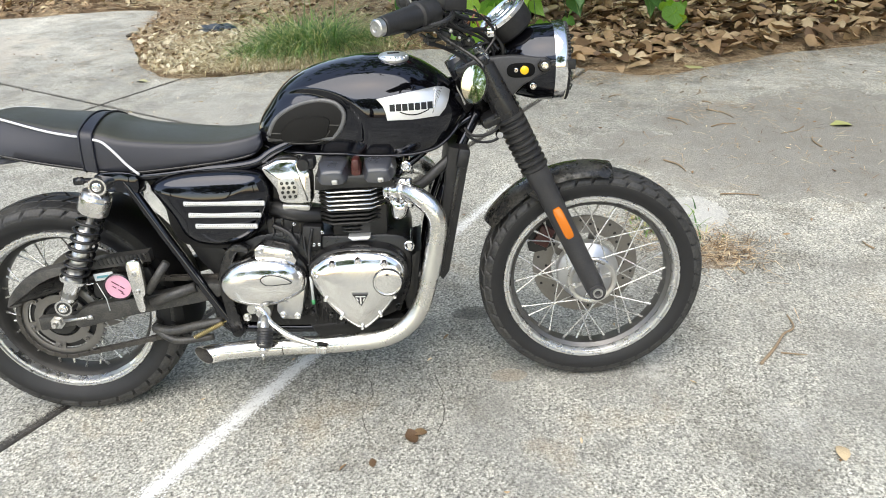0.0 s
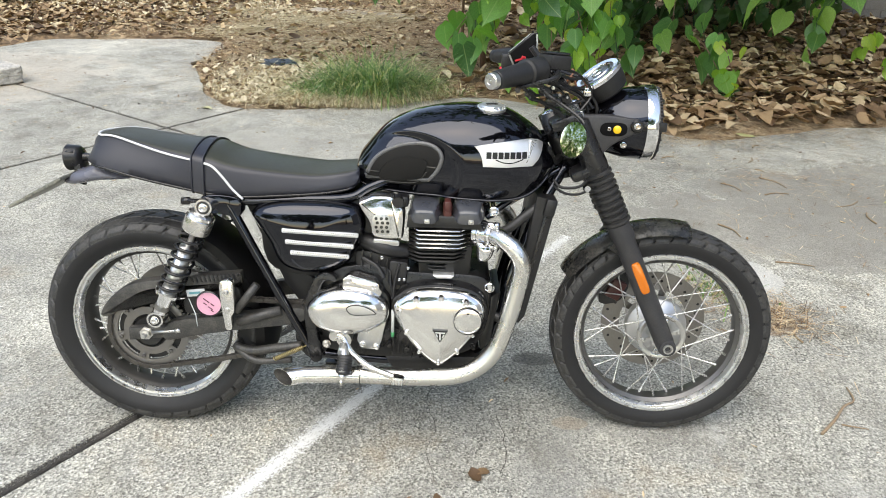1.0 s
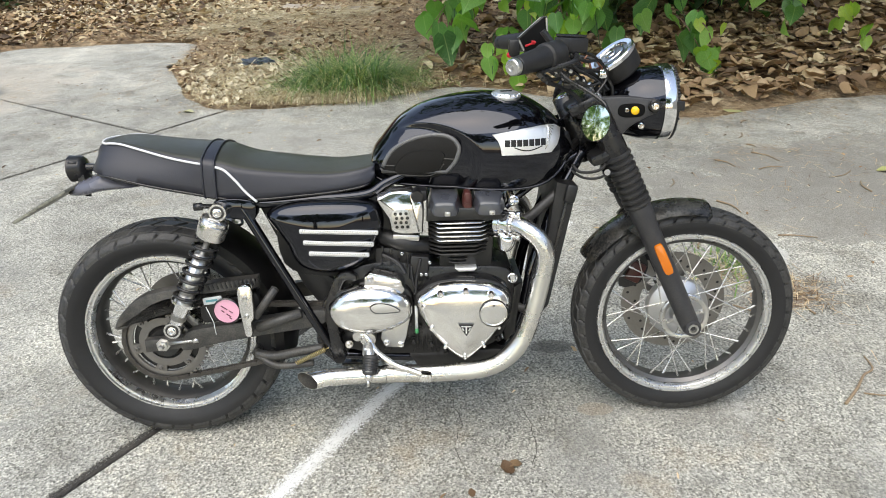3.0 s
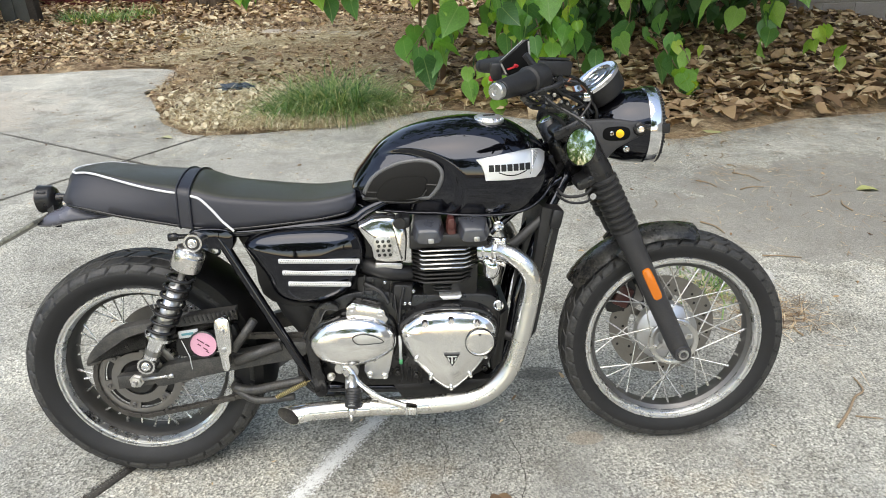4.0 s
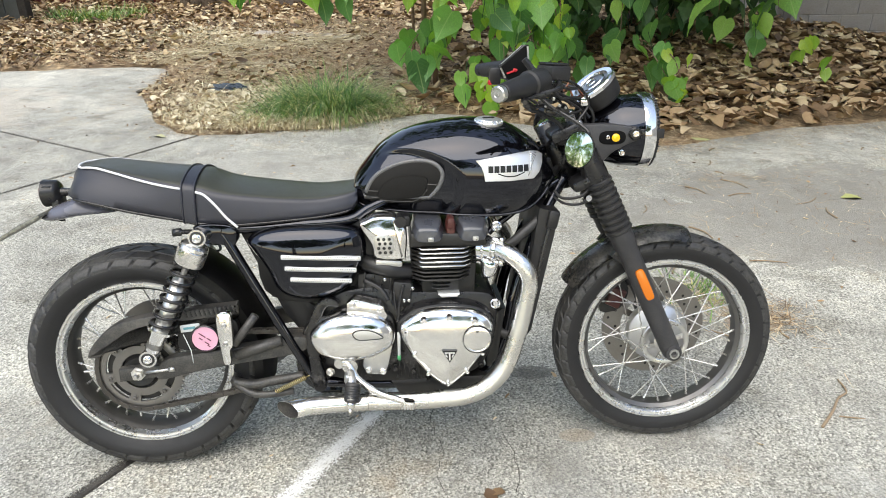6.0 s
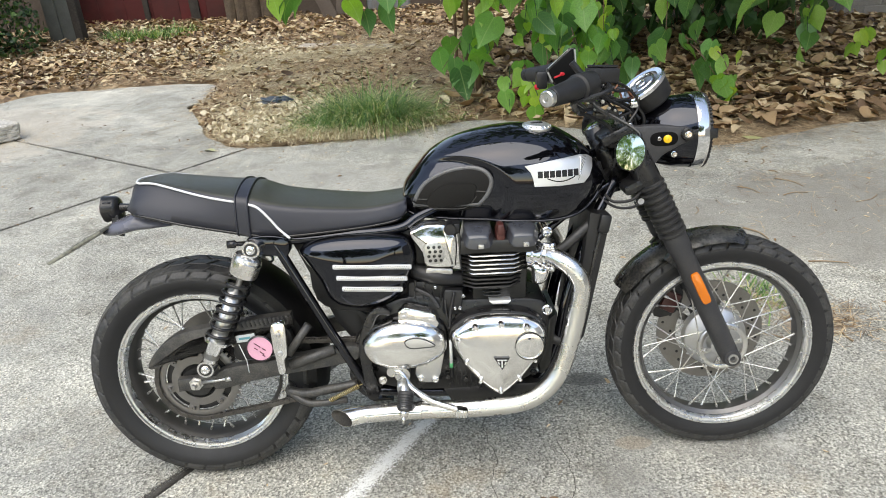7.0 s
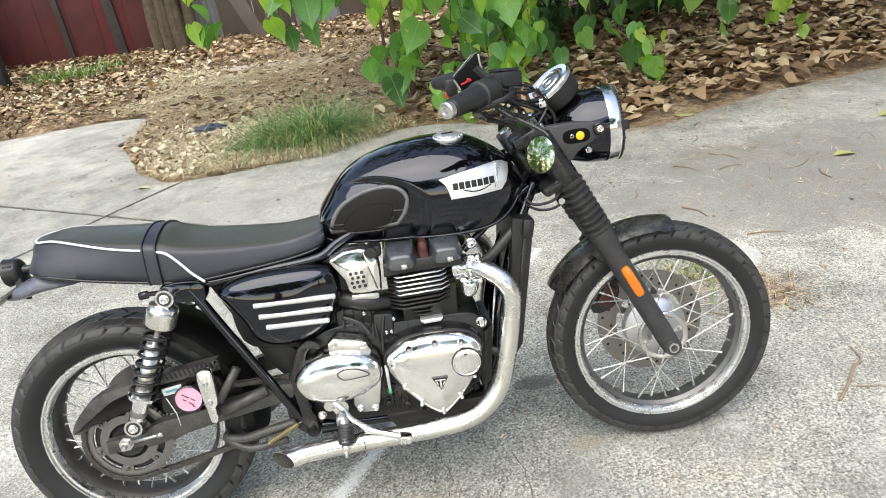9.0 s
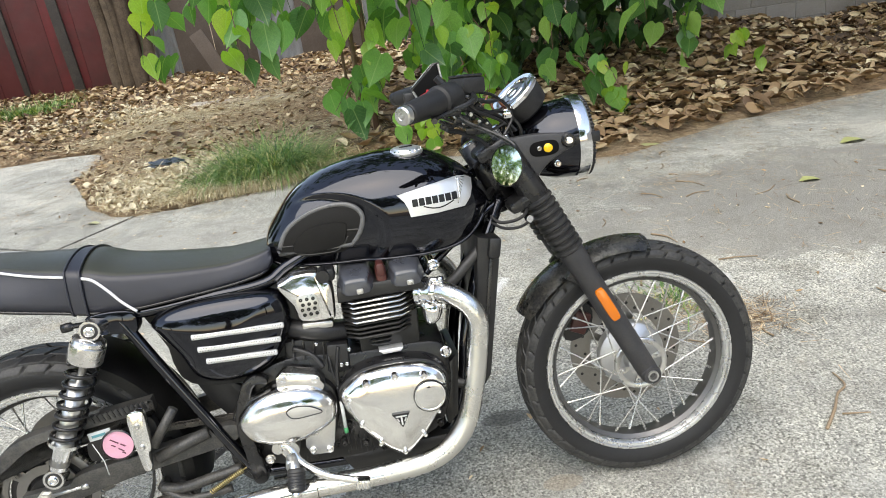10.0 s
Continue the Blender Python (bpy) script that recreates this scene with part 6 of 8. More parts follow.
for u0, u1 in ((0.728, 0.803), (0.840, 0.914)):
    b = B()
    CO = smooth2([(u0, 0.660), (u0 + 0.001, 0.692), (u0 + 0.010, 0.706), (u1 - 0.010, 0.705), (u1 - 0.001, 0.691), (u1, 0.659)], 4)
    lo = []
    for v, d in ((-0.05, 0.0), (-0.118, 0.0), (-0.128, 0.0015), (-0.143, 0.009), (-0.158, 0.018), (-0.163, 0.0225), (-0.165, 0.028)):
        lo.append([((u - (u0 + u1) / 2) * (1 - d / 0.075) + (u0 + u1) / 2, v, 0.656 + (w_ - 0.656) * (1 - d / 0.060)) for u, w_ in CO])
    rings(b, lo, True, True, True)
    fix(b)
    cc = part("cam_cover", b, COVER, head, "satin black cam cover")
    b = B()
    box(b, ((u0 + u1) / 2 + 0.006, -0.160, 0.663), (0.015, 0.02, 0.012), 0.003)
    part("cover_bolt", b, ALLOY, cc)
b = B()
box(b, (0.823, -0.120, 0.675), (0.024, 0.05, 0.056), 0.008)
box(b, (0.823, -0.124, 0.697), (0.018, 0.05, 0.03), 0.006)
part("ignition_coil", b, RUST, head, "dull red-brown coil")
for at in ((0.944, -0.095, 0.674), (0.939, -0.118, 0.470)):
    b = B()
    lathe(b, [(-0.10, 0.010), (0, 0.010), (0, 0.0140), (0.007, 0.0140), (0.009, 0.011), (0.005, 0.008), (0.005, 0.0005)], at, (0, -1, 0), 18)
    part("engine_mount", b, CHROME, engine, "chrome engine mounting bolt")
b = B()
prism(b, [(0.788, 0.512), (0.844, 0.511), (0.837, 0.501), (0.797, 0.501)], -0.11, -0.146, 0.002)
part("maker_plate", b, BADGE, barrels, "small silver plate")
b = B()
prism(b, [(0.905, 0.40), (0.935, 0.44), (0.97, 0.45), (0.95, 0.30), (0.92, 0.28)], 0.09, -0.11, 0.01)
part("front_cover", b, CAST, engine)

# throttle body cover with a grid of dimples, and what stands behind it
b = B()
TB = smooth2([(0.594, 0.699), (0.612, 0.712), (0.640, 0.722), (0.684, 0.720), (0.692, 0.700), (0.712, 0.684), (0.709, 0.622), (0.700, 0.607), (0.634, 0.612), (0.622, 0.650)], 3)
prism(b, TB, -0.10, -0.150, 0.012)
tb = part("throttle_cover", b, POLISH, bike, "polished throttle body cover")
b = B()
TBP = smooth2([(0.633, 0.670), (0.672, 0.672), (0.676, 0.625), (0.636, 0.625)], 3)
prism(b, TBP, -0.14, -0.1535, 0.002)
grid_ = part("perforated_panel", b, ALLOY, tb)
for i in range(4):
    for j in range(3):
        b = B()
        lathe(b, [(0, 0.0006), (0, 0.0042), (0.001, 0.0042)], (0.641 + 0.0135 * j + (0.003 if i % 2 else 0), -0.1538, 0.664 - 0.0115 * i), (0, -1, 0), 10)
        part("hole", b, INK, grid_)
b = B()
box(b, (0.705, -0.11, 0.703), (0.035, 0.05, 0.03), 0.008)
lathe(b, [(0.0, 0.001), (0.0, 0.014), (-0.05, 0.014)], (0.697, -0.152, 0.706), (0, -1, 0), 16)
part("throttle_stub", b, MATT, bike)
b = B()
box(b, (0.665, -0.115, 0.594), (0.07, 0.04, 0.018), 0.006, pose(0, 0, 0, 0, 4, 0))
part("inlet_manifold", b, ALLOY, bike)
b = B()
tube(b, spl([(0.60, -0.10, 0.59), (0.66, -0.12, 0.575), (0.72, -0.10, 0.56)], 5), 0.022, 12)
part("inlet_hose", b, MATT, bike)
b = B()
box(b, (0.695, -0.115, 0.510), (0.05, 0.05, 0.07), 0.008, pose(0, 0, 0, 0, 6, 0))
box(b, (0.64, -0.09, 0.54), (0.12, 0.06, 0.05), 0.01)
lathe(b, [(0, 0.001), (0, 0.016), (-0.06, 0.016)], (0.715, -0.14, 0.465), (0, -1, 0), 14)
part("starter_motor", b, MATT, engine)
for pts, r in (([(0.70, -0.145, 0.54), (0.688, -0.15, 0.49), (0.684, -0.155, 0.44), (0.682, -0.15, 0.40), (0.684, -0.14, 0.30)], 0.004), ([(0.675, -0.14, 0.52), (0.68, -0.15, 0.47), (0.70, -0.15, 0.44), (0.72, -0.14, 0.42)], 0.003),
               ([(0.72, -0.15, 0.47), (0.705, -0.155, 0.44), (0.68, -0.16, 0.45)], 0.0035), ([(0.60, -0.13, 0.55), (0.64, -0.14, 0.53), (0.66, -0.15, 0.50)], 0.006)):
    b = B()
    tube(b, spl(pts, 6), r, 8)
    part("cable", b, MATT, bike)
b = B()
tube(b, [(0.684, -0.160, 0.415), (0.683, -0.160, 0.350)], 0.0042, 8)
sens = part("wire_sleeve", b, PAPER, bike, "white wire sleeve")
b = B()
tube(b, [(0.683, -0.160, 0.351), (0.683, -0.160, 0.338)], 0.0048, 8)
part("wire_tag", b, TAG_GREEN, sens)

b = B()
prism(b, smooth2([(0.458, 0.255), (0.450, 0.33), (0.445, 0.40), (0.458, 0.455), (0.480, 0.498), (0.508, 0.512), (0.532, 0.500), (0.530, 0.486), (0.508, 0.490), (0.492, 0.468), (0.478, 0.41), (0.478, 0.34), (0.490, 0.262)], 4), -0.128, -0.152, 0.005)
part("footrest_plate", b, SATIN, bike, "black footrest plate")
for at in ((0.723, -0.142, 0.527), (0.700, -0.145, 0.496), (0.713, -0.145, 0.496), (0.652, -0.125, 0.548)):
    bolt("housing_screw", at, engine, 0.0035, 0.005, CHROME)
for k in range(4):
    b = B()
    box(b, (0.60 + 0.022 * k, -0.122, 0.545 - 0.004 * k), (0.005, 0.008, 0.05), 0.0015, pose(0, 0, 0, 0, 6, 0))
    part("case_rib", b, CASE, engine)
# black parts filling the middle of the frame: air box, battery tray, coolant
b = B()
prism(b, smooth2([(0.34, 0.52), (0.36, 0.68), (0.60, 0.70), (0.63, 0.60), (0.60, 0.50), (0.46, 0.48)], 4), 0.12, -0.10, 0.01)
part("air_box", b, MATT, bike)

# -- exhaust --
for s in (-1, 1):
    b = B()
    pts = [(0.925, s * 0.125, 0.622), (0.948, s * 0.148, 0.623), (0.975, s * 0.172, 0.614), (1.003, s * 0.184, 0.588), (1.015, s * 0.187, 0.548), (1.004, s * 0.188, 0.482), (0.985, s * 0.189, 0.40), (0.958, s * 0.19, 0.322), (0.911, s * 0.192, 0.268), (0.845, s * 0.194, 0.242), (0.739, s * 0.197, 0.238), (0.59, s * 0.201, 0.243)]
    tube(b, spl(pts, 7), 0.0235, 24)
    ex = part("exhaust_pipe", b, STEEL, bike, "brushed stainless exhaust pipe")
    b = B()
    n = 28
    lo = []
    for u, r, w_, slant in ((0.60, 0.0236, 0.2427, 0), (0.52, 0.0238, 0.2425, 0), (0.45, 0.0240, 0.2395, 0.1), (0.392, 0.0245, 0.231, 1.0), (0.3921, 0.0226, 0.231, 1.0)):
        lo.append([(u + slant * 0.030 * s * math.cos(2 * math.pi * k / n), s * 0.204 + r * math.cos(2 * math.pi * k / n), w_ + r * 0.93 * math.sin(2 * math.pi * k / n)) for k in range(n)])
    rings(b, lo)
    part("slash_cut_end", fix(b), STEEL, ex, "slash-cut open exhaust end")
    b = B()
    lo = []
    for u, r, w_, slant in ((0.3925, 0.0226, 0.231, 1.0), (0.45, 0.0222, 0.2385, 0.1), (0.52, 0.0222, 0.2425, 0.0)):
        lo.append([(u + slant * 0.030 * s * math.cos(2 * math.pi * k / n), s * 0.204 + r * math.cos(2 * math.pi * k / n), w_ + r * 0.93 * math.sin(2 * math.pi * k / n)) for k in range(n)])
    rings(b, lo, True, False, True)
    part("bore", b, SOOT, ex, "sooty dark bore")
    b = B()
    t = Vector((0.8, s * 0.6, 0.05)).normalized()
    lathe(b, [(-0.032, 0.020), (-0.032, 0.036), (-0.020, 0.036), (-0.018, 0.029), (-0.004, 0.029), (-0.002, 0.034), (0.006, 0.034), (0.008, 0.026), (0.014, 0.0245)], (0.932, s * 0.135, 0.622), t, 24)
    part("exhaust_clamp", b, CHROME, ex, "chrome exhaust port clamp")
    b = B()
    for dw in (0.030, -0.030):
        tube(b, [(0.905, s * 0.125, 0.622 + dw), (0.955, s * 0.155, 0.622 + dw)], 0.005, 8)
        tube(b, [(0.945, s * 0.149, 0.622 + dw), (0.955, s * 0.155, 0.622 + dw)], 0.009, 6)
        part("clamp_stud", b, CHROME, ex)
        b = B()
    b.free()
b = B()
dome(b, smooth2([(0.903, 0.600), (0.935, 0.605), (0.948, 0.588), (0.938, 0.556), (0.918, 0.545), (0.904, 0.552)], 4), -0.12, -0.152, 5, 0.5, 0.4)
part("sensor_cover", b, CHROME, bike, "chrome cover below the exhaust port")

# foot peg and brake pedal
b = B()
tube(b, [(0.556, -0.19, 0.324), (0.560, -0.215, 0.308), (0.559, -0.245, 0.271)], 0.012, 12)
tube(b, [(0.556, -0.14, 0.325), (0.556, -0.21, 0.308)], 0.015, 12)
peg = part("foot_peg", b, ALLOY, bike, "folding rider foot peg")
b = B()
lathe(b, [(0, 0.004), (0, 0.016), (0.003, 0.0195)] + [(0.005 + 0.0065 * q + d, r_) for q in range(6) for d, r_ in ((0.0, 0.0205), (0.0045, 0.0205), (0.0052, 0.0192), (0.0058, 0.0192))] + [(0.047, 0.020), (0.05, 0.016), (0.05, 0.004)], (0.5645, -0.215, 0.306), Vector((-0.10, -0.45, -0.80)), 14)
part("peg_rubber", b, GAITER, peg, "black rubber peg sleeve")
b = B()
tube(b, [(0.5585, -0.238, 0.265), (0.556, -0.246, 0.249)], [0.013, 0.009], 12)
tube(b, [(0.556, -0.246, 0.250), (0.555, -0.249, 0.233)], 0.0045, 8)
part("peg_tip", b, POLISH, peg)
b = B()
tube(b, spl([(0.530, -0.17, 0.345), (0.552, -0.18, 0.342), (0.575, -0.195, 0.305), (0.620, -0.215, 0.278), (0.670, -0.228, 0.262), (0.706, -0.232, 0.250)], 6), [0.012] * 6 + [0.0095] * 12 + [0.008] * 13, 12)
pedal = part("brake_pedal", b, POLISH, bike, "polished rear brake pedal")
b = B()
box(b, (0.703, -0.236, 0.250), (0.030, 0.030, 0.020), 0.004, pose(0, 0, 0, 0, 14, 0))
foot = part("pedal_pad", b, POLISH, pedal)
for k in range(4):
    b = B()
    box(b, (0.693 + 0.007 * k, -0.251, 0.251), (0.003, 0.003, 0.019), 0.0008)
    part("pad_rib", b, ALLOY, foot)
b = B()
lathe(b, [(0, 0.001), (0, 0.014), (-0.03, 0.014)], (0.530, -0.185, 0.345), (0, -1, 0), 14)
lathe(b, [(0, 0.001), (0, 0.020), (-0.04, 0.020)], (0.556, -0.185, 0.335), (0, -1, 0), 14)
part("pedal_pivot", b, ALLOY, pedal)
for at in ((0.500, -0.138, 0.300), (0.475, -0.138, 0.282)):
    bolt("frame_bolt", at, bike, 0.009, 0.008, ALLOY)

# -- radiator --
b = B()
prism(b, [(1.052, 0.722), (1.104, 0.712), (1.096, 0.655), (1.040, 0.385), (1.022, 0.362), (1.004, 0.39)], 0.115, -0.112, 0.006)
rad = part("radiator", b, MATT, bike, "black radiator in front of the frame")
b = B()
box(b, (1.050, -0.1155, 0.535), (0.008, 0.004, 0.29), 0.001, pose(0, 0, 0, 0, 11.5, 0))
part("side_strip", b, SATIN, rad)
for w_, u in ((0.70, 1.083), (0.62, 1.066), (0.40, 1.02)):
    bolt("radiator_bolt", (u, -0.112, w_), rad, 0.006, 0.005, SATIN)
b = B()
box(b, (1.088, -0.09, 0.692), (0.03, 0.07, 0.05), 0.008, pose(0, 0, 0, 0, 12, 0))
part("filler_neck", b, MATT, rad)
for pts, r in (([(1.07, -0.09, 0.70), (1.02, -0.10, 0.66), (0.985, -0.10, 0.63), (0.95, -0.09, 0.61)], 0.013), ([(1.03, -0.09, 0.40), (0.99, -0.10, 0.37), (0.95, -0.09, 0.38)], 0.014)):
    b = B()
    tube(b, spl(pts, 6), r, 12)
    part("coolant_hose", b, GAITER, rad)

# dark plate added to blacken the space behind the rear frame tubes
b = B()
prism(b, [(0.290, 0.682), (0.345, 0.690), (0.400, 0.560), (0.440, 0.490), (0.510, 0.440), (0.500, 0.370), (0.445, 0.370), (0.385, 0.460)], -0.080, -0.092, 0.003)
part("inner_plate", b, MATT, bike, "dark plate added to blacken the frame gap")

# -- side panels --
PANEL = smooth2([(0.316, 0.668), (0.324, 0.646), (0.358, 0.590), (0.384, 0.530), (0.440, 0.505), (0.514, 0.511), (0.566, 0.540), (0.596, 0.590), (0.609, 0.630), (0.602, 0.672), (0.582, 0.690), (0.517, 0.699), (0.411, 0.699), (0.345, 0.688)], 4)
for s in (-1, 1):
    b = B()
    dome(b, PANEL, s * 0.105, s * 0.168, 10, 0.42, 0.40)
    panel = part("side_panel", b, GLOSS, bike, "gloss black side panel with three slots")
    for u0, u1, w0, w1 in ((0.400, 0.597, 0.630, 0.620), (0.407, 0.585, 0.600, 0.590), (0.419, 0.572, 0.571, 0.562)):
        b = B()
        box(b, ((u0 + u1) / 2, s * 0.164, (w0 + w1) / 2), (u1 - u0, 0.010, 0.013), 0.004, pose(0, 0, 0, 0, math.degrees(math.atan2(w0 - w1, u1 - u0)), 0))
        bar = part("louvre", b, BADGE, panel, "perforated silver louvre strip")
        b = B()
        n = int((u1 - u0 - 0.01) / 0.0055)
        for k in range(n):
            f = (k + 0.5) / n
            for q in (-0.003, 0.003):
                box(b, (u0 + 0.005 + (u1 - u0 - 0.01) * f + (0.0014 if q > 0 else -0.0014), s * 0.1692, w0 + (w1 - w0) * f + q), (0.0019, 0.0008, 0.0019), 0.0, None)
        part("perforations", b, INK, bar)

# -- fuel tank --
t_top = smooth_at([(0.575, 0.760), (0.583, 0.800), (0.607, 0.834), (0.653, 0.884), (0.709, 0.916), (0.774, 0.934), (0.839, 0.943), (0.898, 0.944), (0.968, 0.934), (1.022, 0.906), (1.066, 0.870), (1.094, 0.826), (1.104, 0.785)])
t_bot = smooth_at([(0.575, 0.755), (0.590, 0.738), (0.620, 0.726), (0.70, 0.716), (0.80, 0.711), (0.943, 0.706), (1.018, 0.716), (1.060, 0.742), (1.090, 0.775), (1.104, 0.783)])
t_half = smooth_at([(0.575, 0.055), (0.590, 0.082), (0.62, 0.100), (0.70, 0.116), (0.78, 0.127), (0.86, 0.137), (0.94, 0.140), (1.00, 0.132), (1.05, 0.112), (1.085, 0.082), (1.104, 0.05)])


def tank_side(u, w):
    """Half width of the tank at a place on its flank."""
    zt, zb, h = t_top(u), t_bot(u), t_half(u)
    f = min(max((w - zb) / max(zt - zb, 1e-4), 0.0), 1.0)
    k = 0.42
    if f < k:
        q = (k - f) / k
        x = (1 - 0.22 * q ** 2.2)
    else:
        q = (f - k) / (1 - k)
        x = max(1 - q ** 2.35, 0.0) ** 0.5
    # knee recess
    du, dw = (u - 0.712) / 0.150, (w - 0.775) / 0.108
    m = max(1 - (max(du * du + dw * dw, 0.0)), 0.0)
    t = min(m / 0.34, 1.0)
    return h * x - 0.014 * t * t * (3 - 2 * t)


b = B()
lo = []
us = [0.575 + (1.104 - 0.575) * (0.5 - 0.5 * math.cos(math.pi * i / 110)) for i in range(111)]
for u in us:
    zt, zb = t_top(u), t_bot(u)
    ring = []
    fs = [0.0, 0.015] + [0.015 + 0.985 * math.sin(math.pi / 2 * i / 44) for i in range(1, 45)]
    right = []
    for f in fs:
        w_ = zb + (zt - zb) * f
        right.append((u, -tank_side(u, w_) if f < 1 else 0.0, w_))
    left = [(p[0], -p[1], p[2]) for p in right[-2::-1]]
    lo.append(right + left)
rings(b, lo, True, True, True)
bmesh.ops.remove_doubles(b, verts=b.verts, dist=1e-5)
tank = part("fuel_tank", fix(b), GLOSS, bike, "gloss black teardrop fuel tank", sharp=60)
# seam lip along the bottom
for s in (-1, 1):
    b = B()
    tube(b, [(u, s * (tank_side(u, t_bot(u)) + 0.002), t_bot(u) + 0.001) for u in np.linspace(0.585, 1.09, 50)], 0.004, 8)
    part("seam", b, GLOSS, tank)


def on_tank(b, outline, lift, thick, s=-1, steps=6, edge_r=0.003, flare=0.0):
    """A pad that follows the tank's flank."""
    cu, cw = sum(p[0] for p in outline) / len(outline), sum(p[1] for p in outline) / len(outline)
    lo = [[(u, s * (tank_side(u, w) - 0.004), w) for u, w in outline], [(u, s * (tank_side(u, w) + lift + thick - edge_r), w) for u, w in outline]]
    for k in range(steps):
        f = 1 - (0.03 + 0.97 * k / (steps - 1)) if k < steps - 1 else 0.02
        lo.append([(cu + (u - cu) * f, s * (tank_side(cu + (u - cu) * f, cw + (w - cw) * f) + lift + thick), cw + (w - cw) * f) for u, w in outline])
    rings(b, lo, True, True, True)
    return fix(b)


KNEE = smooth2([(0.614, 0.750), (0.616, 0.777), (0.642, 0.815), (0.694, 0.842), (0.749, 0.851), (0.787, 0.843), (0.805, 0.819), (0.795, 0.785), (0.772, 0.758), (0.747, 0.743), (0.682, 0.742)], 5)
BADGE_O = [(0.886, 0.852), (0.92, 0.857), (0.96, 0.863), (1.000, 0.867), (1.028, 0.868), (1.050, 0.864), (1.064, 0.855), (1.059, 0.837), (1.050, 0.818), (1.034, 0.802), (0.97, 0.800), (0.909, 0.801), (0.906, 0.820), (0.900, 0.836)]
for s in (-1, 1):
    b = B()
    on_tank(b, KNEE, 0.0, 0.006, s)
    pad = part("knee_pad", b, PAD, tank, "black rubber knee pad")
    b = B()
    on_tank(b, smooth2([(0.647, 0.755), (0.652, 0.785), (0.682, 0.808), (0.732, 0.815), (0.767, 0.808), (0.764, 0.785), (0.744, 0.758)], 4), 0.0, 0.0085, s)
    part("pad_centre", b, PAD, pad)
    for pts in ([(0.620, 0.775), (0.644, 0.774)], [(0.624, 0.757), (0.646, 0.757)], [(0.647, 0.751), (0.734, 0.748), (0.767, 0.779)], [(0.764, 0.793), (0.792, 0.791)]):
        b = B()
        tube(b, [(p.x, s * (tank_side(p.x, p.y) + 0.0062), p.y) for p in spl([(u, w_, 0) for u, w_ in pts], 6)], 0.0016, 5)
        part("pad_rib", b, DUSTY, pad)
    # raised lip round the pad, its highlight put into a lighter grey
    b = B()
    rim_o = [q for q in KNEE if q[1] > 0.758]
    rim_o = sorted(rim_o, key=lambda q: math.atan2(q[1] - 0.77, q[0] - 0.715), reverse=True)
    tube(b, [(u, s * (tank_side(u, w_) + 0.0035), w_) for u, w_ in rim_o], 0.0058, 8)
    part("pad_lip", b, LIP, pad)
    b = B()
    on_tank(b, BADGE_O, 0.0, 0.005, s, 7, 0.001)
    badge = part("tank_badge", b, BADGE, tank, "silver winged tank badge")
    # plain dark blocks and an underline in place of the maker's lettering
    blocks = [([(u, 0.8305), (u + 0.0063, 0.8304), (u + 0.0126, 0.8303)], 0.0082) for u in (0.9165, 0.9315, 0.9465, 0.9615, 0.9765, 0.9915, 1.0065)]
    for pts, r in blocks + [([(0.940, 0.820), (0.962, 0.8125), (0.985, 0.8125), (1.010, 0.821)], 0.0014)]:
        b = B()
        line = spl([(u, w_, 0) for u, w_ in pts], 6)
        top = [(p.x, s * (tank_side(p.x, p.y + r) + 0.0056), p.y + r) for p in line]
        bot = [(p.x, s * (tank_side(p.x, p.y - r) + 0.0056), p.y - r) for p in line]
        rings(b, [top, bot], False)
        part("name_block", b, INK, badge)
    b = B()
    for k in range(9):
        f = k / 8
        u0, w0 = 1.018 + 0.026 * f, 0.812 + 0.050 * f
        tube(b, [(u0, s * (tank_side(u0, w0) + 0.0062), w0), (u0 - 0.02 + 0.026 * (1 - f), s * (tank_side(u0 - 0.02, w0 + 0.012) + 0.0062), min(w0 + 0.018, 0.866))], 0.0012, 5)
    part("wing_ribs", b, CHROME, badge)
b = B()
CN = Vector((0.05, -0.16, 1)).normalized()
lathe(b, [(-0.012, 0.034), (-0.002, 0.038), (0.003, 0.038), (0.006, 0.035), (0.0065, 0.029), (0.009, 0.027), (0.0100, 0.018), (0.0105, 0.0005)], (0.930, -0.036, t_top(0.93) - 0.006 - 0.001), CN, 36)
fcap = part("filler_cap", b, CAPM, tank, "chrome screw filler cap")
for k in range(18):
    a = 2 * math.pi * k / 18
    b = B()
    box(b, (0.930 + 0.0355 * math.cos(a), -0.036 + 0.0355 * math.sin(a), t_top(0.93) - 0.006 - 0.0005), (0.004, 0.004, 0.009), 0.001)
    part("grip_rib", b, CHROME, fcap)
b = B()
box(b, (0.930, -0.036, t_top(0.93) - 0.006 + 0.0095), (0.030, 0.010, 0.004), 0.001, pose(0, 0, 0, 0, 0, 15))
part("lock_cover", b, SATIN, fcap)

# -- seat --
s_top = smooth_at([(-0.130, 0.785), (-0.120, 0.815), (-0.108, 0.838), (-0.092, 0.847), (-0.05, 0.851), (0.0, 0.847), (0.10, 0.837), (0.18, 0.829), (0.215, 0.824), (0.268, 0.803), (0.36, 0.787), (0.42, 0.779), (0.49, 0.773), (0.56, 0.778), (0.590, 0.782)])
s_edge = smooth_at([(-0.130, 0.782), (-0.120, 0.812), (-0.108, 0.835), (-0.092, 0.845), (-0.05, 0.847), (0.0, 0.837), (0.10, 0.812), (0.18, 0.797), (0.215, 0.789), (0.268, 0.776), (0.36, 0.765), (0.42, 0.760), (0.49, 0.757), (0.56, 0.765), (0.590, 0.772)])
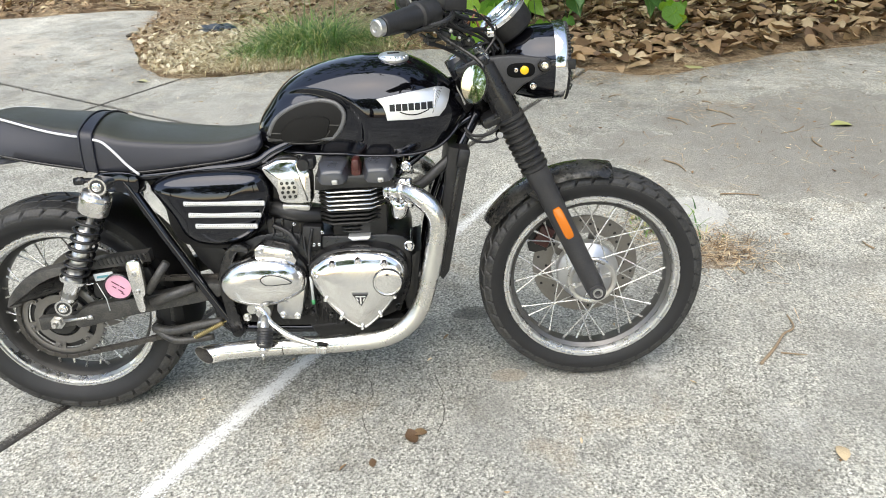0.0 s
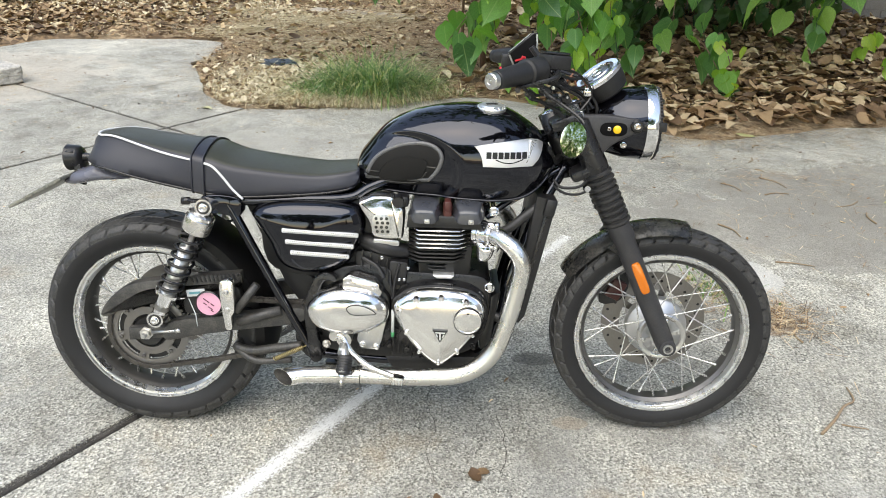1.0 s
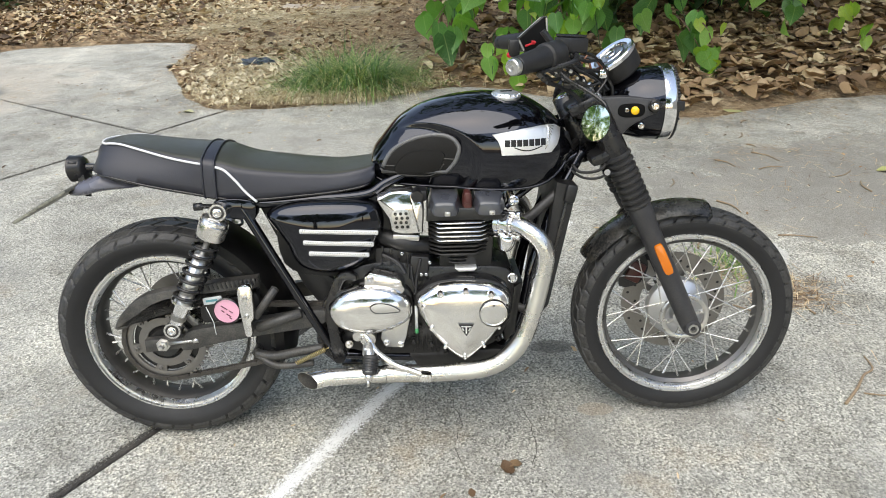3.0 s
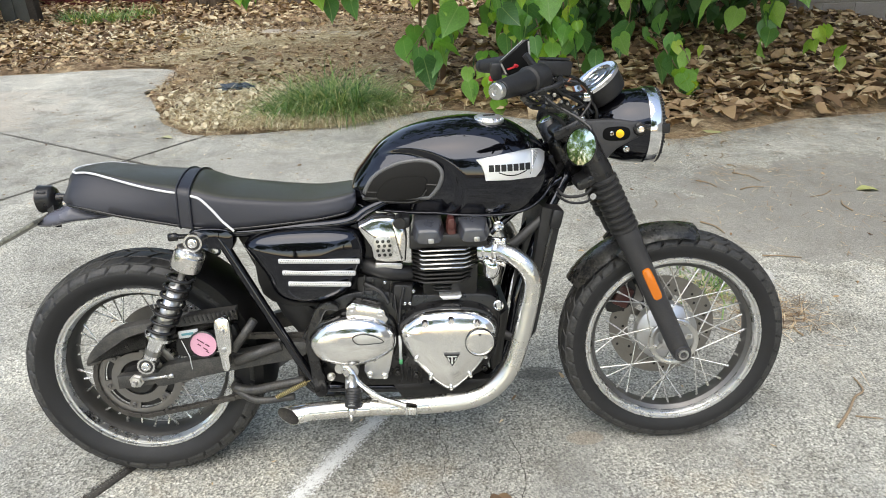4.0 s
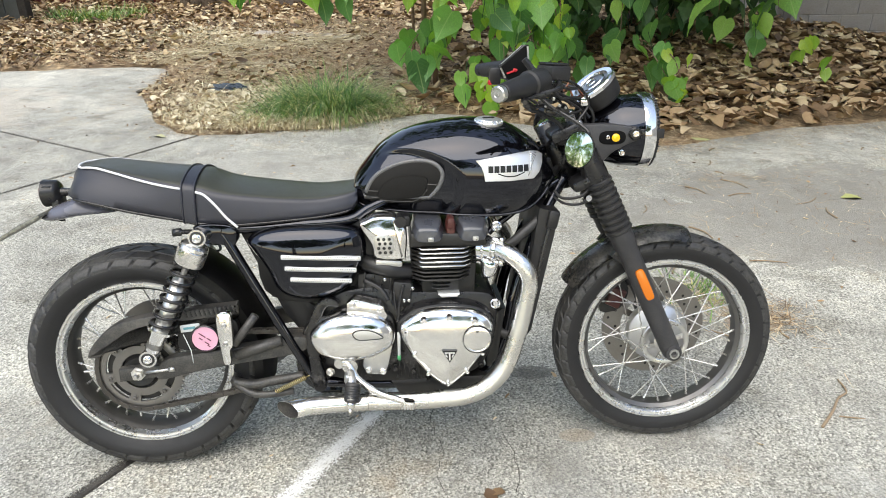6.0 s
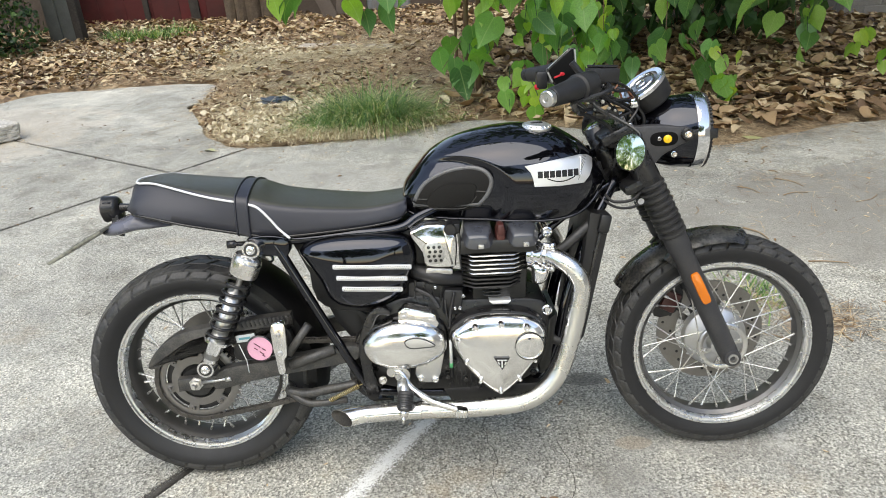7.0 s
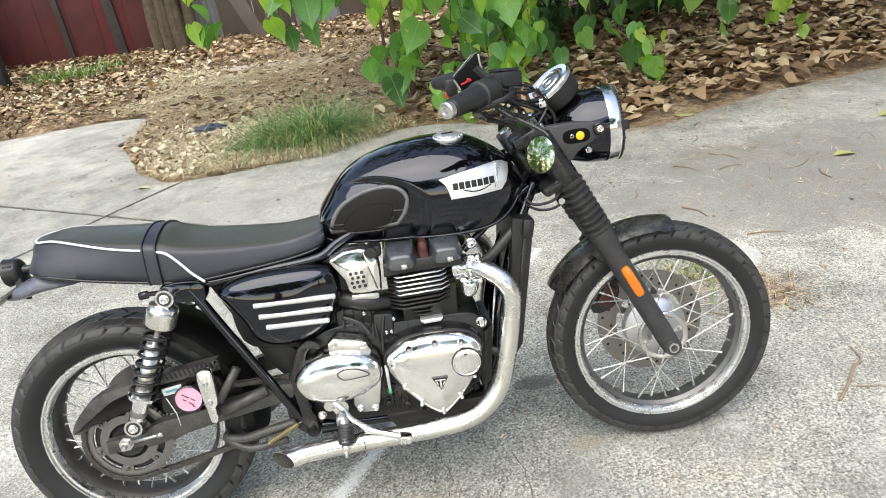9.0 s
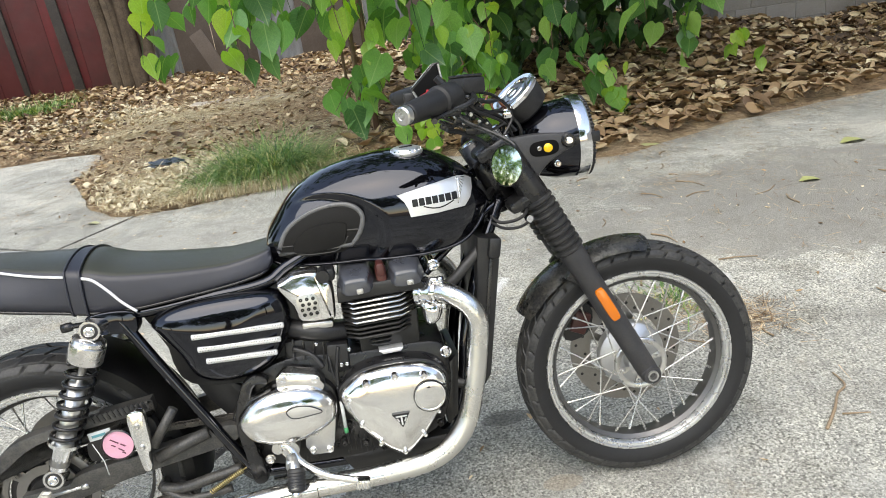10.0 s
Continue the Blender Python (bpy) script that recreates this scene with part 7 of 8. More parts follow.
s_bot = smooth_at([(-0.130, 0.776), (-0.120, 0.776), (-0.095, 0.772), (-0.05, 0.764), (0.034, 0.744), (0.141, 0.722), (0.216, 0.708), (0.293, 0.703), (0.40, 0.708), (0.50, 0.714), (0.57, 0.725), (0.590, 0.742)])
s_half = smooth_at([(-0.130, 0.050), (-0.120, 0.078), (-0.095, 0.102), (-0.05, 0.115), (0.034, 0.124), (0.141, 0.128), (0.22, 0.130), (0.30, 0.129), (0.40, 0.125), (0.50, 0.114), (0.56, 0.104), (0.590, 0.092)])


# how far the top of the seat narrows towards the tail
tail_taper = smooth_at([(-0.130, 0.50), (-0.10, 0.46), (-0.05, 0.36), (0.0, 0.24), (0.06, 0.12), (0.13, 0.03), (0.20, 0.0), (0.60, 0.0)])


def seat_ring(u, grow=0.0, top_only=False):
    h, zt, ze, zb = s_half(u) + grow, s_top(u) + grow, s_edge(u) + grow, s_bot(u) - grow
    half = []
    k = 1 - tail_taper(u)
    if not top_only:
        half += [(h * 0.90, zb), (h * 0.99, zb + 0.006)]
        half += [(h * (1 - 0.02 * f - 0.05 * f * f) * (1 - (1 - k) * f ** 1.6), zb + 0.006 + (ze - zb - 0.014) * f) for f in (0.25, 0.5, 0.75, 1.0)]
    half += [(h * k * 0.915, ze - 0.002), (h * k * 0.88, ze + (zt - ze) * 0.18)]
    half += [(h * k * 0.88 * (1 - f), ze + (zt - ze) * (0.18 + 0.82 * (1 - (1 - f) ** 2.0))) for f in (0.12, 0.3, 0.5, 0.75)]
    pts = [(u, -x, z) for x, z in half] + [(u, 0, zt)] + [(u, x, z) for x, z in half[::-1]]
    return pts


b = B()
us = [-0.130 + 0.720 * i / 90 for i in range(91)]
rings(b, [seat_ring(u) for u in us], True, True, True)
seat = part("seat", fix(b), SEAT, bike, "long black vinyl bench seat with white piping", sharp=70)
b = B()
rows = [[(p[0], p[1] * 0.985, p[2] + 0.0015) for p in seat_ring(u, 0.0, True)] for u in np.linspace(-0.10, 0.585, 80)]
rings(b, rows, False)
part("seat_top", b, SEAT_TOP, seat, "black vinyl seat top, warm light put into its colour", sharp=70)
b = B()
rings(b, [seat_ring(u, 0.0035) for u in (0.168, 0.170, 0.196, 0.198)], True, True, True)
part("strap", fix(b), SEAT, seat, "black vinyl cross strap")
for u in (0.168, 0.198):
    b = B()
    tube(b, [(p[0] + (0.012 * (1 - (p[2] - 0.70) / 0.13)) * 0, p[1] * 1.002, p[2]) for p in seat_ring(u, 0.0045)], 0.0025, 6, False)
    part("strap_edge", b, SEAT, seat)


def edge_pt(u, s, dz=0.0):
    return Vector((u, s * (s_half(u) * 0.93 * (1 - tail_taper(u)) + 0.002), s_edge(u) - 0.001 + dz))


b = B()
line = [edge_pt(u, -1) for u in np.linspace(0.166, -0.085, 26)] + [Vector((-0.094 - 0.012 * (1 - (y / 0.052) ** 2), y, s_edge(-0.094) + 0.001 + 0.002 * (1 - (y / 0.052) ** 2))) for y in (-0.046, -0.032, -0.016, 0.0, 0.016, 0.032, 0.046)] + [edge_pt(u, 1) for u in np.linspace(-0.085, 0.166, 26)]
tube(b, line, 0.0030, 8)
part("piping", b, PIPING, seat, "white piping")
for s in (-1, 1):
    b = B()
    pts = [(0.200, 0.790), (0.222, 0.781), (0.248, 0.754), (0.270, 0.726), (0.296, 0.700)]
    line = []
    for p in spl([(u, w_, 0) for u, w_ in pts], 6):
        f = (p.y - s_bot(p.x)) / (s_edge(p.x) - s_bot(p.x))
        f = min(max(f, 0), 1)
        line.append((p.x, s * (s_half(p.x) * (1 - 0.02 * f - 0.05 * f * f) + 0.001), p.y))
    tube(b, line, 0.0033, 8)
    part("piping", b, PIPING, seat, "white piping")
    b = B()
    tube(b, [(u, s * s_half(u) * 0.975, s_bot(u) + 0.002) for u in np.linspace(-0.10, 0.58, 40)], 0.004, 6)
    part("bottom_welt", b, SATIN, seat)

# -- tail: lamp, under-tray, plate --
b = B()
tray = [(-0.005, 0.731), (-0.070, 0.756), (-0.113, 0.768), (-0.149, 0.754), (-0.188, 0.740), (-0.220, 0.712), (-0.182, 0.706), (-0.126, 0.717), (-0.07, 0.722)]
dome(b, smooth2(tray, 3), 0.0, -0.066, 8, 0.5, 0.35)
dome(b, smooth2(tray, 3), 0.0, 0.066, 8, 0.5, 0.35)
tail = part("tail_tray", b, worn("grey_black_tray", (0.11, 0.113, 0.14), 0.22, dust=0.1), bike, "glossy dark tail tray")
b = B()
lathe(b, [(0.052, 0.008), (0.045, 0.010), (0.028, 0.012), (0.024, 0.026), (0.016, 0.0325), (-0.006, 0.0335), (-0.009, 0.0355), (-0.013, 0.0355), (-0.015, 0.032), (-0.017, 0.026), (-0.019, 0.0005)], (-0.197, 0.0, 0.773), (1, 0, 0.03), 36)
tl = part("tail_lamp", b, SATIN, bike, "round black tail lamp")
b = B()
lathe(b, [(-0.015, 0.030), (-0.020, 0.024), (-0.023, 0.0005)], (-0.197, 0.0, 0.773), (1, 0, 0.03), 32)
part("lens", b, REDLENS, tl, "dark red lamp lens")
for a in (0.6, 2.5, 4.4):
    b = B()
    tube(b, [(-0.210, 0.031 * math.cos(a), 0.773 + 0.031 * math.sin(a)), (-0.183, 0.031 * math.cos(a), 0.774 + 0.031 * math.sin(a))], 0.0035, 6)
    part("lamp_screw", b, SATIN, tl)
b = B()
tube(b, spl([(-0.185, 0, 0.740), (-0.182, 0, 0.70), (-0.19, 0, 0.725)], 3), 0.010, 8)
box(b, (-0.180, 0, 0.735), (0.02, 0.05, 0.05), 0.004)
part("lamp_bracket", b, SATIN, tail)
b = B()
box(b, (-0.266, 0.0, 0.694), (0.170, 0.19, 0.009), 0.0025, pose(0, 0, 0, 0, -28, 0))
plate = part("number_plate", b, PLATE, bike, "dark number plate on a bracket, seen edge-on")
b = B()
for yb in (-0.05, 0.0, 0.05):
    box(b, (-0.2675, yb, 0.6990), (0.05, 0.03, 0.002), 0.0, pose(0, 0, 0, 0, -28, 0))
part("plate_bars", b, INK, plate)
b = B()
tube(b, [(0.205, -0.12, 0.690), (0.160, -0.13, 0.693), (0.158, -0.13, 0.693), (0.138, -0.132, 0.692)], [0.006, 0.006, 0.010, 0.010], 10)
part("hook", b, SATIN, bike, "black luggage hook")
for s in (-1, 1):
    b = B()
    prism(b, smooth2([(0.185, 0.668), (0.19, 0.705), (0.24, 0.712), (0.29, 0.70), (0.285, 0.655), (0.24, 0.66)], 3), s * 0.10, s * 0.138, 0.005)
    part("shock_mount", b, GLOSS, bike)

# -- fork, front wheel, mudguard (turned with the steering) --
FC = (WB, 0, HF)
b = B()
lathe(b, [(-0.062, 0.012), (-0.062, 0.020), (-0.050, 0.024), (-0.046, 0.031), (-0.030, 0.031), (-0.012, 0.034), (0.004, 0.052), (0.012, 0.082), (0.018, 0.087), (0.050, 0.086), (0.056, 0.076), (0.062, 0.04), (0.062, 0.012)], FC, (0, 1, 0), 48)
front_wheel = part("front_wheel", b, worn("cast_hub_alloy", (0.60, 0.60, 0.60), 0.38, 0.9, dust=0.2), bike, "wire-spoked front wheel", S)
part("tyre", tyre_mesh(FC, TF, 0.2433, 0.051, 0.041, 46), RUBBER, front_wheel, "dusty black block-tread tyre", S)
tagged(part("tread", tread_mesh(FC, TF, 0.2433, 0.051, 40), TREAD, front_wheel, "dusty tread blocks", S), kind="stuff")
part("rim", rim_mesh(FC, 0.2455, 0.041), RIM, front_wheel, "polished alloy rim", S)
# drop centre coloured darker than the flange
part("rim_barrel", barrel_mesh(FC, 0.2455, 0.041), worn("dark_rim_barrel", (0.13, 0.128, 0.125), 0.40, 0.8, dust=0.3, dust_col=(0.10, 0.09, 0.08), scale=25), front_wheel, "dark alloy inner rim", S)
spokes(front_wheel, FC, 0.216, 32, ((-0.040, 0.058), (0.050, 0.072)), S)
b = B()
lathe(b, [(-0.047, 0.055), (-0.049, 0.058), (-0.049, 0.066), (-0.046, 0.069), (-0.040, 0.069), (-0.038, 0.060), (-0.040, 0.055)], FC, (0, 1, 0), 48, True)
for k in range(6):
    arc_plate(b, FC, 0.029, 0.057, -0.043, 0.006, 1.0472 * k + 0.17, 1.0472 * k + 0.43, 4)
part("hub_flange", b, ALLOY, front_wheel, "open alloy hub flange", S)
for k in range(6):
    a = 1.0472 * k + 0.3
    bolt("hub_bolt", S @ Vector((WB + 0.048 * math.cos(a), -0.046, HF + 0.048 * math.sin(a))), front_wheel, 0.005, 0.006, ALLOY)
b = B()
lathe(b, [(0.068, 0.098), (0.068, 0.152), (0.073, 0.152), (0.073, 0.098)], FC, (0, 1, 0), 64, True)
lathe(b, [(0.063, 0.045), (0.063, 0.070), (0.069, 0.070), (0.069, 0.045)], FC, (0, 1, 0), 48, True)
for k in range(5):
    a = 1.2566 * k
    arc_plate(b, FC, 0.068, 0.100, 0.068, 0.005, a, a + 0.22, 3)
part("brake_disc", b, worn("rusty_disc", (0.26, 0.25, 0.235), 0.32, 0.95, dust=0.35, dust_col=(0.14, 0.09, 0.055), scale=30), front_wheel, "lightly rusted brake disc", S)
b = B()
for k in range(30):
    a = 2 * math.pi * k / 30
    r = (0.112, 0.125, 0.138)[k % 3]
    lathe(b, [(0, 0.0005), (0, 0.0042)], (WB + r * math.cos(a), 0.0672, HF + r * math.sin(a)), (0, -1, 0), 8)
tagged(part("drilling", b, INK, front_wheel, "", S), kind="stuff")
b = B()
prism(b, smooth2([(1.275, 0.360), (1.280, 0.440), (1.320, 0.465), (1.355, 0.43), (1.335, 0.37)], 3), 0.058, 0.105, 0.006)
cal = part("brake_caliper", b, MATT, bike, "dark brake caliper", S)
b = B()
box(b, (1.318, 0.056, 0.405), (0.045, 0.02, 0.06), 0.006, pose(0, 0, 0, 0, 25, 0))
part("pad_carrier", b, RUST, cal, "", S)

for s in (-1, 1):
    v = s * 0.090
    low = Vector((1.440, v, 0.303))
    b = B()
    lathe(b, [(-0.012, 0.010), (-0.012, 0.024), (0.01, 0.0265), (0.10, 0.027), (0.33, 0.028), (0.345, 0.031), (0.385, 0.031), (0.39, 0.024)], low, ax_, 28)
    leg = part("fork_leg", b, FORK, bike, "black fork slider", S)
    b = B()
    prof = [(0.375, 0.030)]
    for k in range(9):
        a = 0.385 + 0.0175 * k
        prof += [(a, 0.030), (a + 0.004, 0.0365), (a + 0.0105, 0.0365), (a + 0.0145, 0.030)]
    prof += [(0.55, 0.030), (0.56, 0.026)]
    lathe(b, prof, low, ax_, 28)
    part("gaiter", b, GAITER, leg, "ribbed black rubber gaiter", S)
    b = B()
    lathe(b, [(0.53, 0.026), (0.53, 0.031), (0.555, 0.033), (0.60, 0.030), (0.675, 0.028), (0.68, 0.020)], low, ax_, 28)
    part("fork_shroud", b, SATIN, leg, "", S)
    b = B()
    lathe(b, [(0, 0.010), (0, 0.021), (0.006, 0.024), (0.054, 0.024), (0.060, 0.021), (0.060, 0.013)], (1.440, s * 0.060, 0.304), (0, s, 0), 24, True)
    lug = part("axle_lug", b, FORK, leg, "", S)
    b = B()
    lathe(b, [(0.045, 0.0005), (0.045, 0.007), (0.060, 0.0085), (0.064, 0.0095), (0.064, 0.0135), (0.058, 0.0145)], (1.440, s * 0.060, 0.304), (0, s, 0), 18)
    part("axle_end", b, ALLOY, lug, "", S)
    b = B()
    rc = Vector((1.3440, s * 0.1185, 0.5090))
    t2 = Vector((-math.sin(radians(RAKE)), 0, math.cos(radians(RAKE))))
    n2 = Vector((t2.z, 0, -t2.x))
    outl = []
    for k in range(28):
        a = 2 * math.pi * k / 28
        x, y = math.cos(a), math.sin(a)
        x = 0.0125 * (abs(x) ** 0.5) * (1 if x > 0 else -1)
        y = 0.047 * (abs(y) ** 0.35) * (1 if y > 0 else -1)
        p = rc + n2 * x + t2 * y
        outl.append((p.x, p.z))
    prism(b, outl, s * 0.112, s * 0.1235, 0.003)
    part("reflector", b, ORANGE, leg, "orange side reflector", S)

b = B()
lo = []
for k in range(31):
    a = radians(148 - 66 * k / 30)
    r = 0.346 - 0.018 * (k / 30) ** 1.5
    ring = []
    ring_w = 0.066 if k > 2 else 0.05 + 0.008 * k
    for x in np.linspace(-1, 1, 15):
        ring.append((WB + (r - 0.026 * abs(x) ** 2.4) * math.cos(a), x * ring_w, HF + (r - 0.026 * abs(x) ** 2.4) * math.sin(a)))
    lo.append(ring)
rings(b, lo, False)
bmesh.ops.solidify(b, geom=b.faces[:], thickness=0.0025)
fender = part("front_mudguard", b, worn("dusty_mudguard", (0.045, 0.046, 0.048), 0.26, 0.25, dust=0.85, dust_col=(0.27, 0.25, 0.21), scale=16, fine=140, Coat_Weight=0.8, Coat_Roughness=0.18), bike, "short dusty black front mudguard", S, 60)
for s in (-1, 1):
    b = B()
    prism(b, [(1.258, 0.578), (1.290, 0.615), (1.325, 0.585), (1.335, 0.545), (1.300, 0.545)], s * 0.066, s * 0.085, 0.003)
    part("mudguard_bracket", b, SATIN, fender, "", S)
for du, dw in ((1.327, 0.572), (1.300, 0.590)):
    bolt("bracket_bolt", S @ Vector((du, -0.085, dw)), fender, 0.006, 0.008, SATIN)

# yokes
b = B()
lowc = pivot + ax_ * 0.545
topc = pivot + ax_ * 0.685
for c_ in (lowc, topc):
    box(b, c_ + fw_ * 0.03, (0.085, 0.232, 0.030), 0.012, pose(0, 0, 0, 0, -RAKE, 0))
part("fork_yoke", b, SATIN, bike, "black fork yokes", S)
for s in (-1, 1):
    b = B()
    p = Vector((1.440, s * 0.090, 0.303)) + ax_ * 0.685
    lathe(b, [(0, 0.024), (0.012, 0.024), (0.016, 0.02), (0.018, 0.012), (0.018, 0.0005)], p, ax_, 18)
    part("fork_cap", b, CHROME, bike, "chrome fork cap", S)
b = B()
lathe(b, [(0, 0.022), (0.016, 0.022), (0.020, 0.016), (0.020, 0.0005)], topc + ax_ * 0.01, ax_, 6)
part("stem_nut", b, CHROME, bike, "chrome steering stem nut", S)

# headlamp and its ears
LC = Vector((1.326, 0.0, 0.901))
b = B()
lathe(b, [(-0.130, 0.0005), (-0.128, 0.030), (-0.115, 0.058), (-0.09, 0.078), (-0.05, 0.091), (-0.005, 0.0945), (0.0, 0.0945)], LC, (1, 0, 0), 48)
lamp = part("headlamp", b, GLOSS, bike, "round black headlamp with chrome rim", S)
b = B()
lathe(b, [(-0.004, 0.094), (-0.004, 0.0985), (0.020, 0.0995), (0.025, 0.097), (0.029, 0.091), (0.025, 0.088)], LC, (1, 0, 0), 56)
part("rim", b, CHROME, lamp, "chrome headlamp rim", S)
b = B()
lathe(b, [(0.022, 0.089), (0.032, 0.070), (0.040, 0.040), (0.043, 0.0005)], LC, (1, 0, 0), 40)
part("lens", b, LENS, lamp, "clear headlamp glass", S)
b = B()
lathe(b, [(0.012, 0.088), (-0.01, 0.07), (-0.04, 0.04), (-0.05, 0.0005)], LC, (1, 0, 0), 40)
part("bowl", b, CHROME, lamp, "", S)
b = B()
n = 64
for k in range(n):
    a = 2 * math.pi * k / n
    lathe(b, [(-0.0045, 0.0005), (-0.0045, 0.0026), (-0.001, 0.0034), (0.0025, 0.0030), (0.0036, 0.0005)], LC + Vector((0.0305, 0.0925 * math.cos(a), 0.0925 * math.sin(a))), (1, 0, 0), 6)
lathe(b, [(0.024, 0.086), (0.024, 0.0915), (0.033, 0.0905), (0.034, 0.0885), (0.030, 0.084)], LC, (1, 0, 0), 56, True)
part("grille_ring", b, MATT, lamp, "dark beaded ring round the glass", S)
b = B()
for k in range(5):
    z = -0.06 + 0.03 * k
    y = math.sqrt(0.088 ** 2 - z * z)
    tube(b, [LC + Vector((0.036, -y, z)), LC + Vector((0.052, 0, z)), LC + Vector((0.036, y, z))], 0.0022, 6)
part("grille_bars", b, MATT, lamp, "", S)
for s in (-1, 1):
    b = B()
    EAR = smooth2([(1.142, 0.930), (1.172, 0.932), (1.220, 0.933), (1.273, 0.927), (1.305, 0.921), (1.309, 0.893), (1.283, 0.882), (1.240, 0.858), (1.214, 0.828), (1.200, 0.795), (1.172, 0.800), (1.148, 0.86)], 4)
    prism(b, EAR, s * 0.078, s * 0.098, 0.006)
    ear = part("lamp_ear", b, FORK, lamp, "satin black headlamp ear", S)
    b = B()
    box(b, (1.333, s * 0.094, 0.906), (0.075, 0.006, 0.024), 0.003)
    part("ear_band", b, SATIN, ear, "", S)
    b = B()
    SL = [(1.2385 + 0.034 * math.copysign(abs(math.cos(a)) ** 0.6, math.cos(a)), 0.898 + 0.0175 * math.copysign(abs(math.sin(a)) ** 0.8, math.sin(a))) for a in np.linspace(0, 2 * math.pi, 24, endpoint=False)]
    prism(b, SL, s * 0.092, s * 0.0992, 0.001)
    part("ear_slot", b, SLOT, ear, "", S)
    b = B()
    lathe(b, [(0, 0.0105), (0.003, 0.0100), (0.0055, 0.006), (0.006, 0.0005)], (1.247, s * 0.0988, 0.898), (0, s, 0), 18)
    part("indicator_lens", b, AMBER, ear, "small amber indicator lens", S)
    bolt("slot_screw", S @ Vector((1.227, s * 0.099, 0.899)), ear, 0.004, 0.003, CHROME, (0, s, 0))
    b = B()
    lathe(b, [(-0.01, 0.017), (0.006, 0.0165), (0.010, 0.013), (0.010, 0.0085)], (1.295, s * 0.097, 0.908), (0, s, 0), 24)
    part("lamp_collar", b, SATIN, ear, "", S)
    bolt("lamp_bolt", S @ Vector((1.295, s * 0.105, 0.908)), ear, 0.0080, 0.007, CHROME, (0, s, 0))
    bolt("ear_screw", S @ Vector((1.196, s * 0.098, 0.846)), ear, 0.005, 0.004, SATIN, (0, s, 0))
    bolt("bucket_screw", S @ Vector((1.270, s * 0.080, 0.856)), lamp, 0.0065, 0.007, CHROME, (0, s, 0))

# instrument
GN = Vector((-0.60, -0.16, 0.78)).normalized()
GC = Vector((1.200, -0.012, 1.022))
b = B()
lathe(b, [(-0.056, 0.0005), (-0.056, 0.046), (-0.050, 0.054), (-0.030, 0.058), (-0.004, 0.060), (0.0, 0.060)], GC, GN, 44)
gauge = part("speedometer", b, MATT, bike, "round black speedometer with chrome bezel", S)
b = B()
lathe(b, [(-0.006, 0.0605), (-0.006, 0.0635), (0.003, 0.0635), (0.006, 0.060), (0.005, 0.048), (0.0, 0.047)], GC, GN, 48)
part("bezel", b, CHROME, gauge, "chrome bezel", S)
b = B()
lathe(b, [(0.0005, 0.048), (0.0035, 0.030), (0.0045, 0.0005)], GC, GN, 40)
part("dial_glass", b, DIAL, gauge, "", S)
b = B()
lathe(b, [(0.006, 0.034), (0.008, 0.036), (0.006, 0.038)], GC, GN, 40, True)
lathe(b, [(0.006, 0.012), (0.008, 0.0135), (0.006, 0.015)], GC, GN, 30, True)
part("dial_ring", b, CHROME, gauge, "", S)
b = B()
tube(b, spl([GC - GN * 0.05, GC - GN * 0.07 + Vector((-0.02, 0, -0.02)), topc + fw_ * 0.05], 4), 0.010, 8)
part("gauge_bracket", b, SATIN, gauge, "", S)

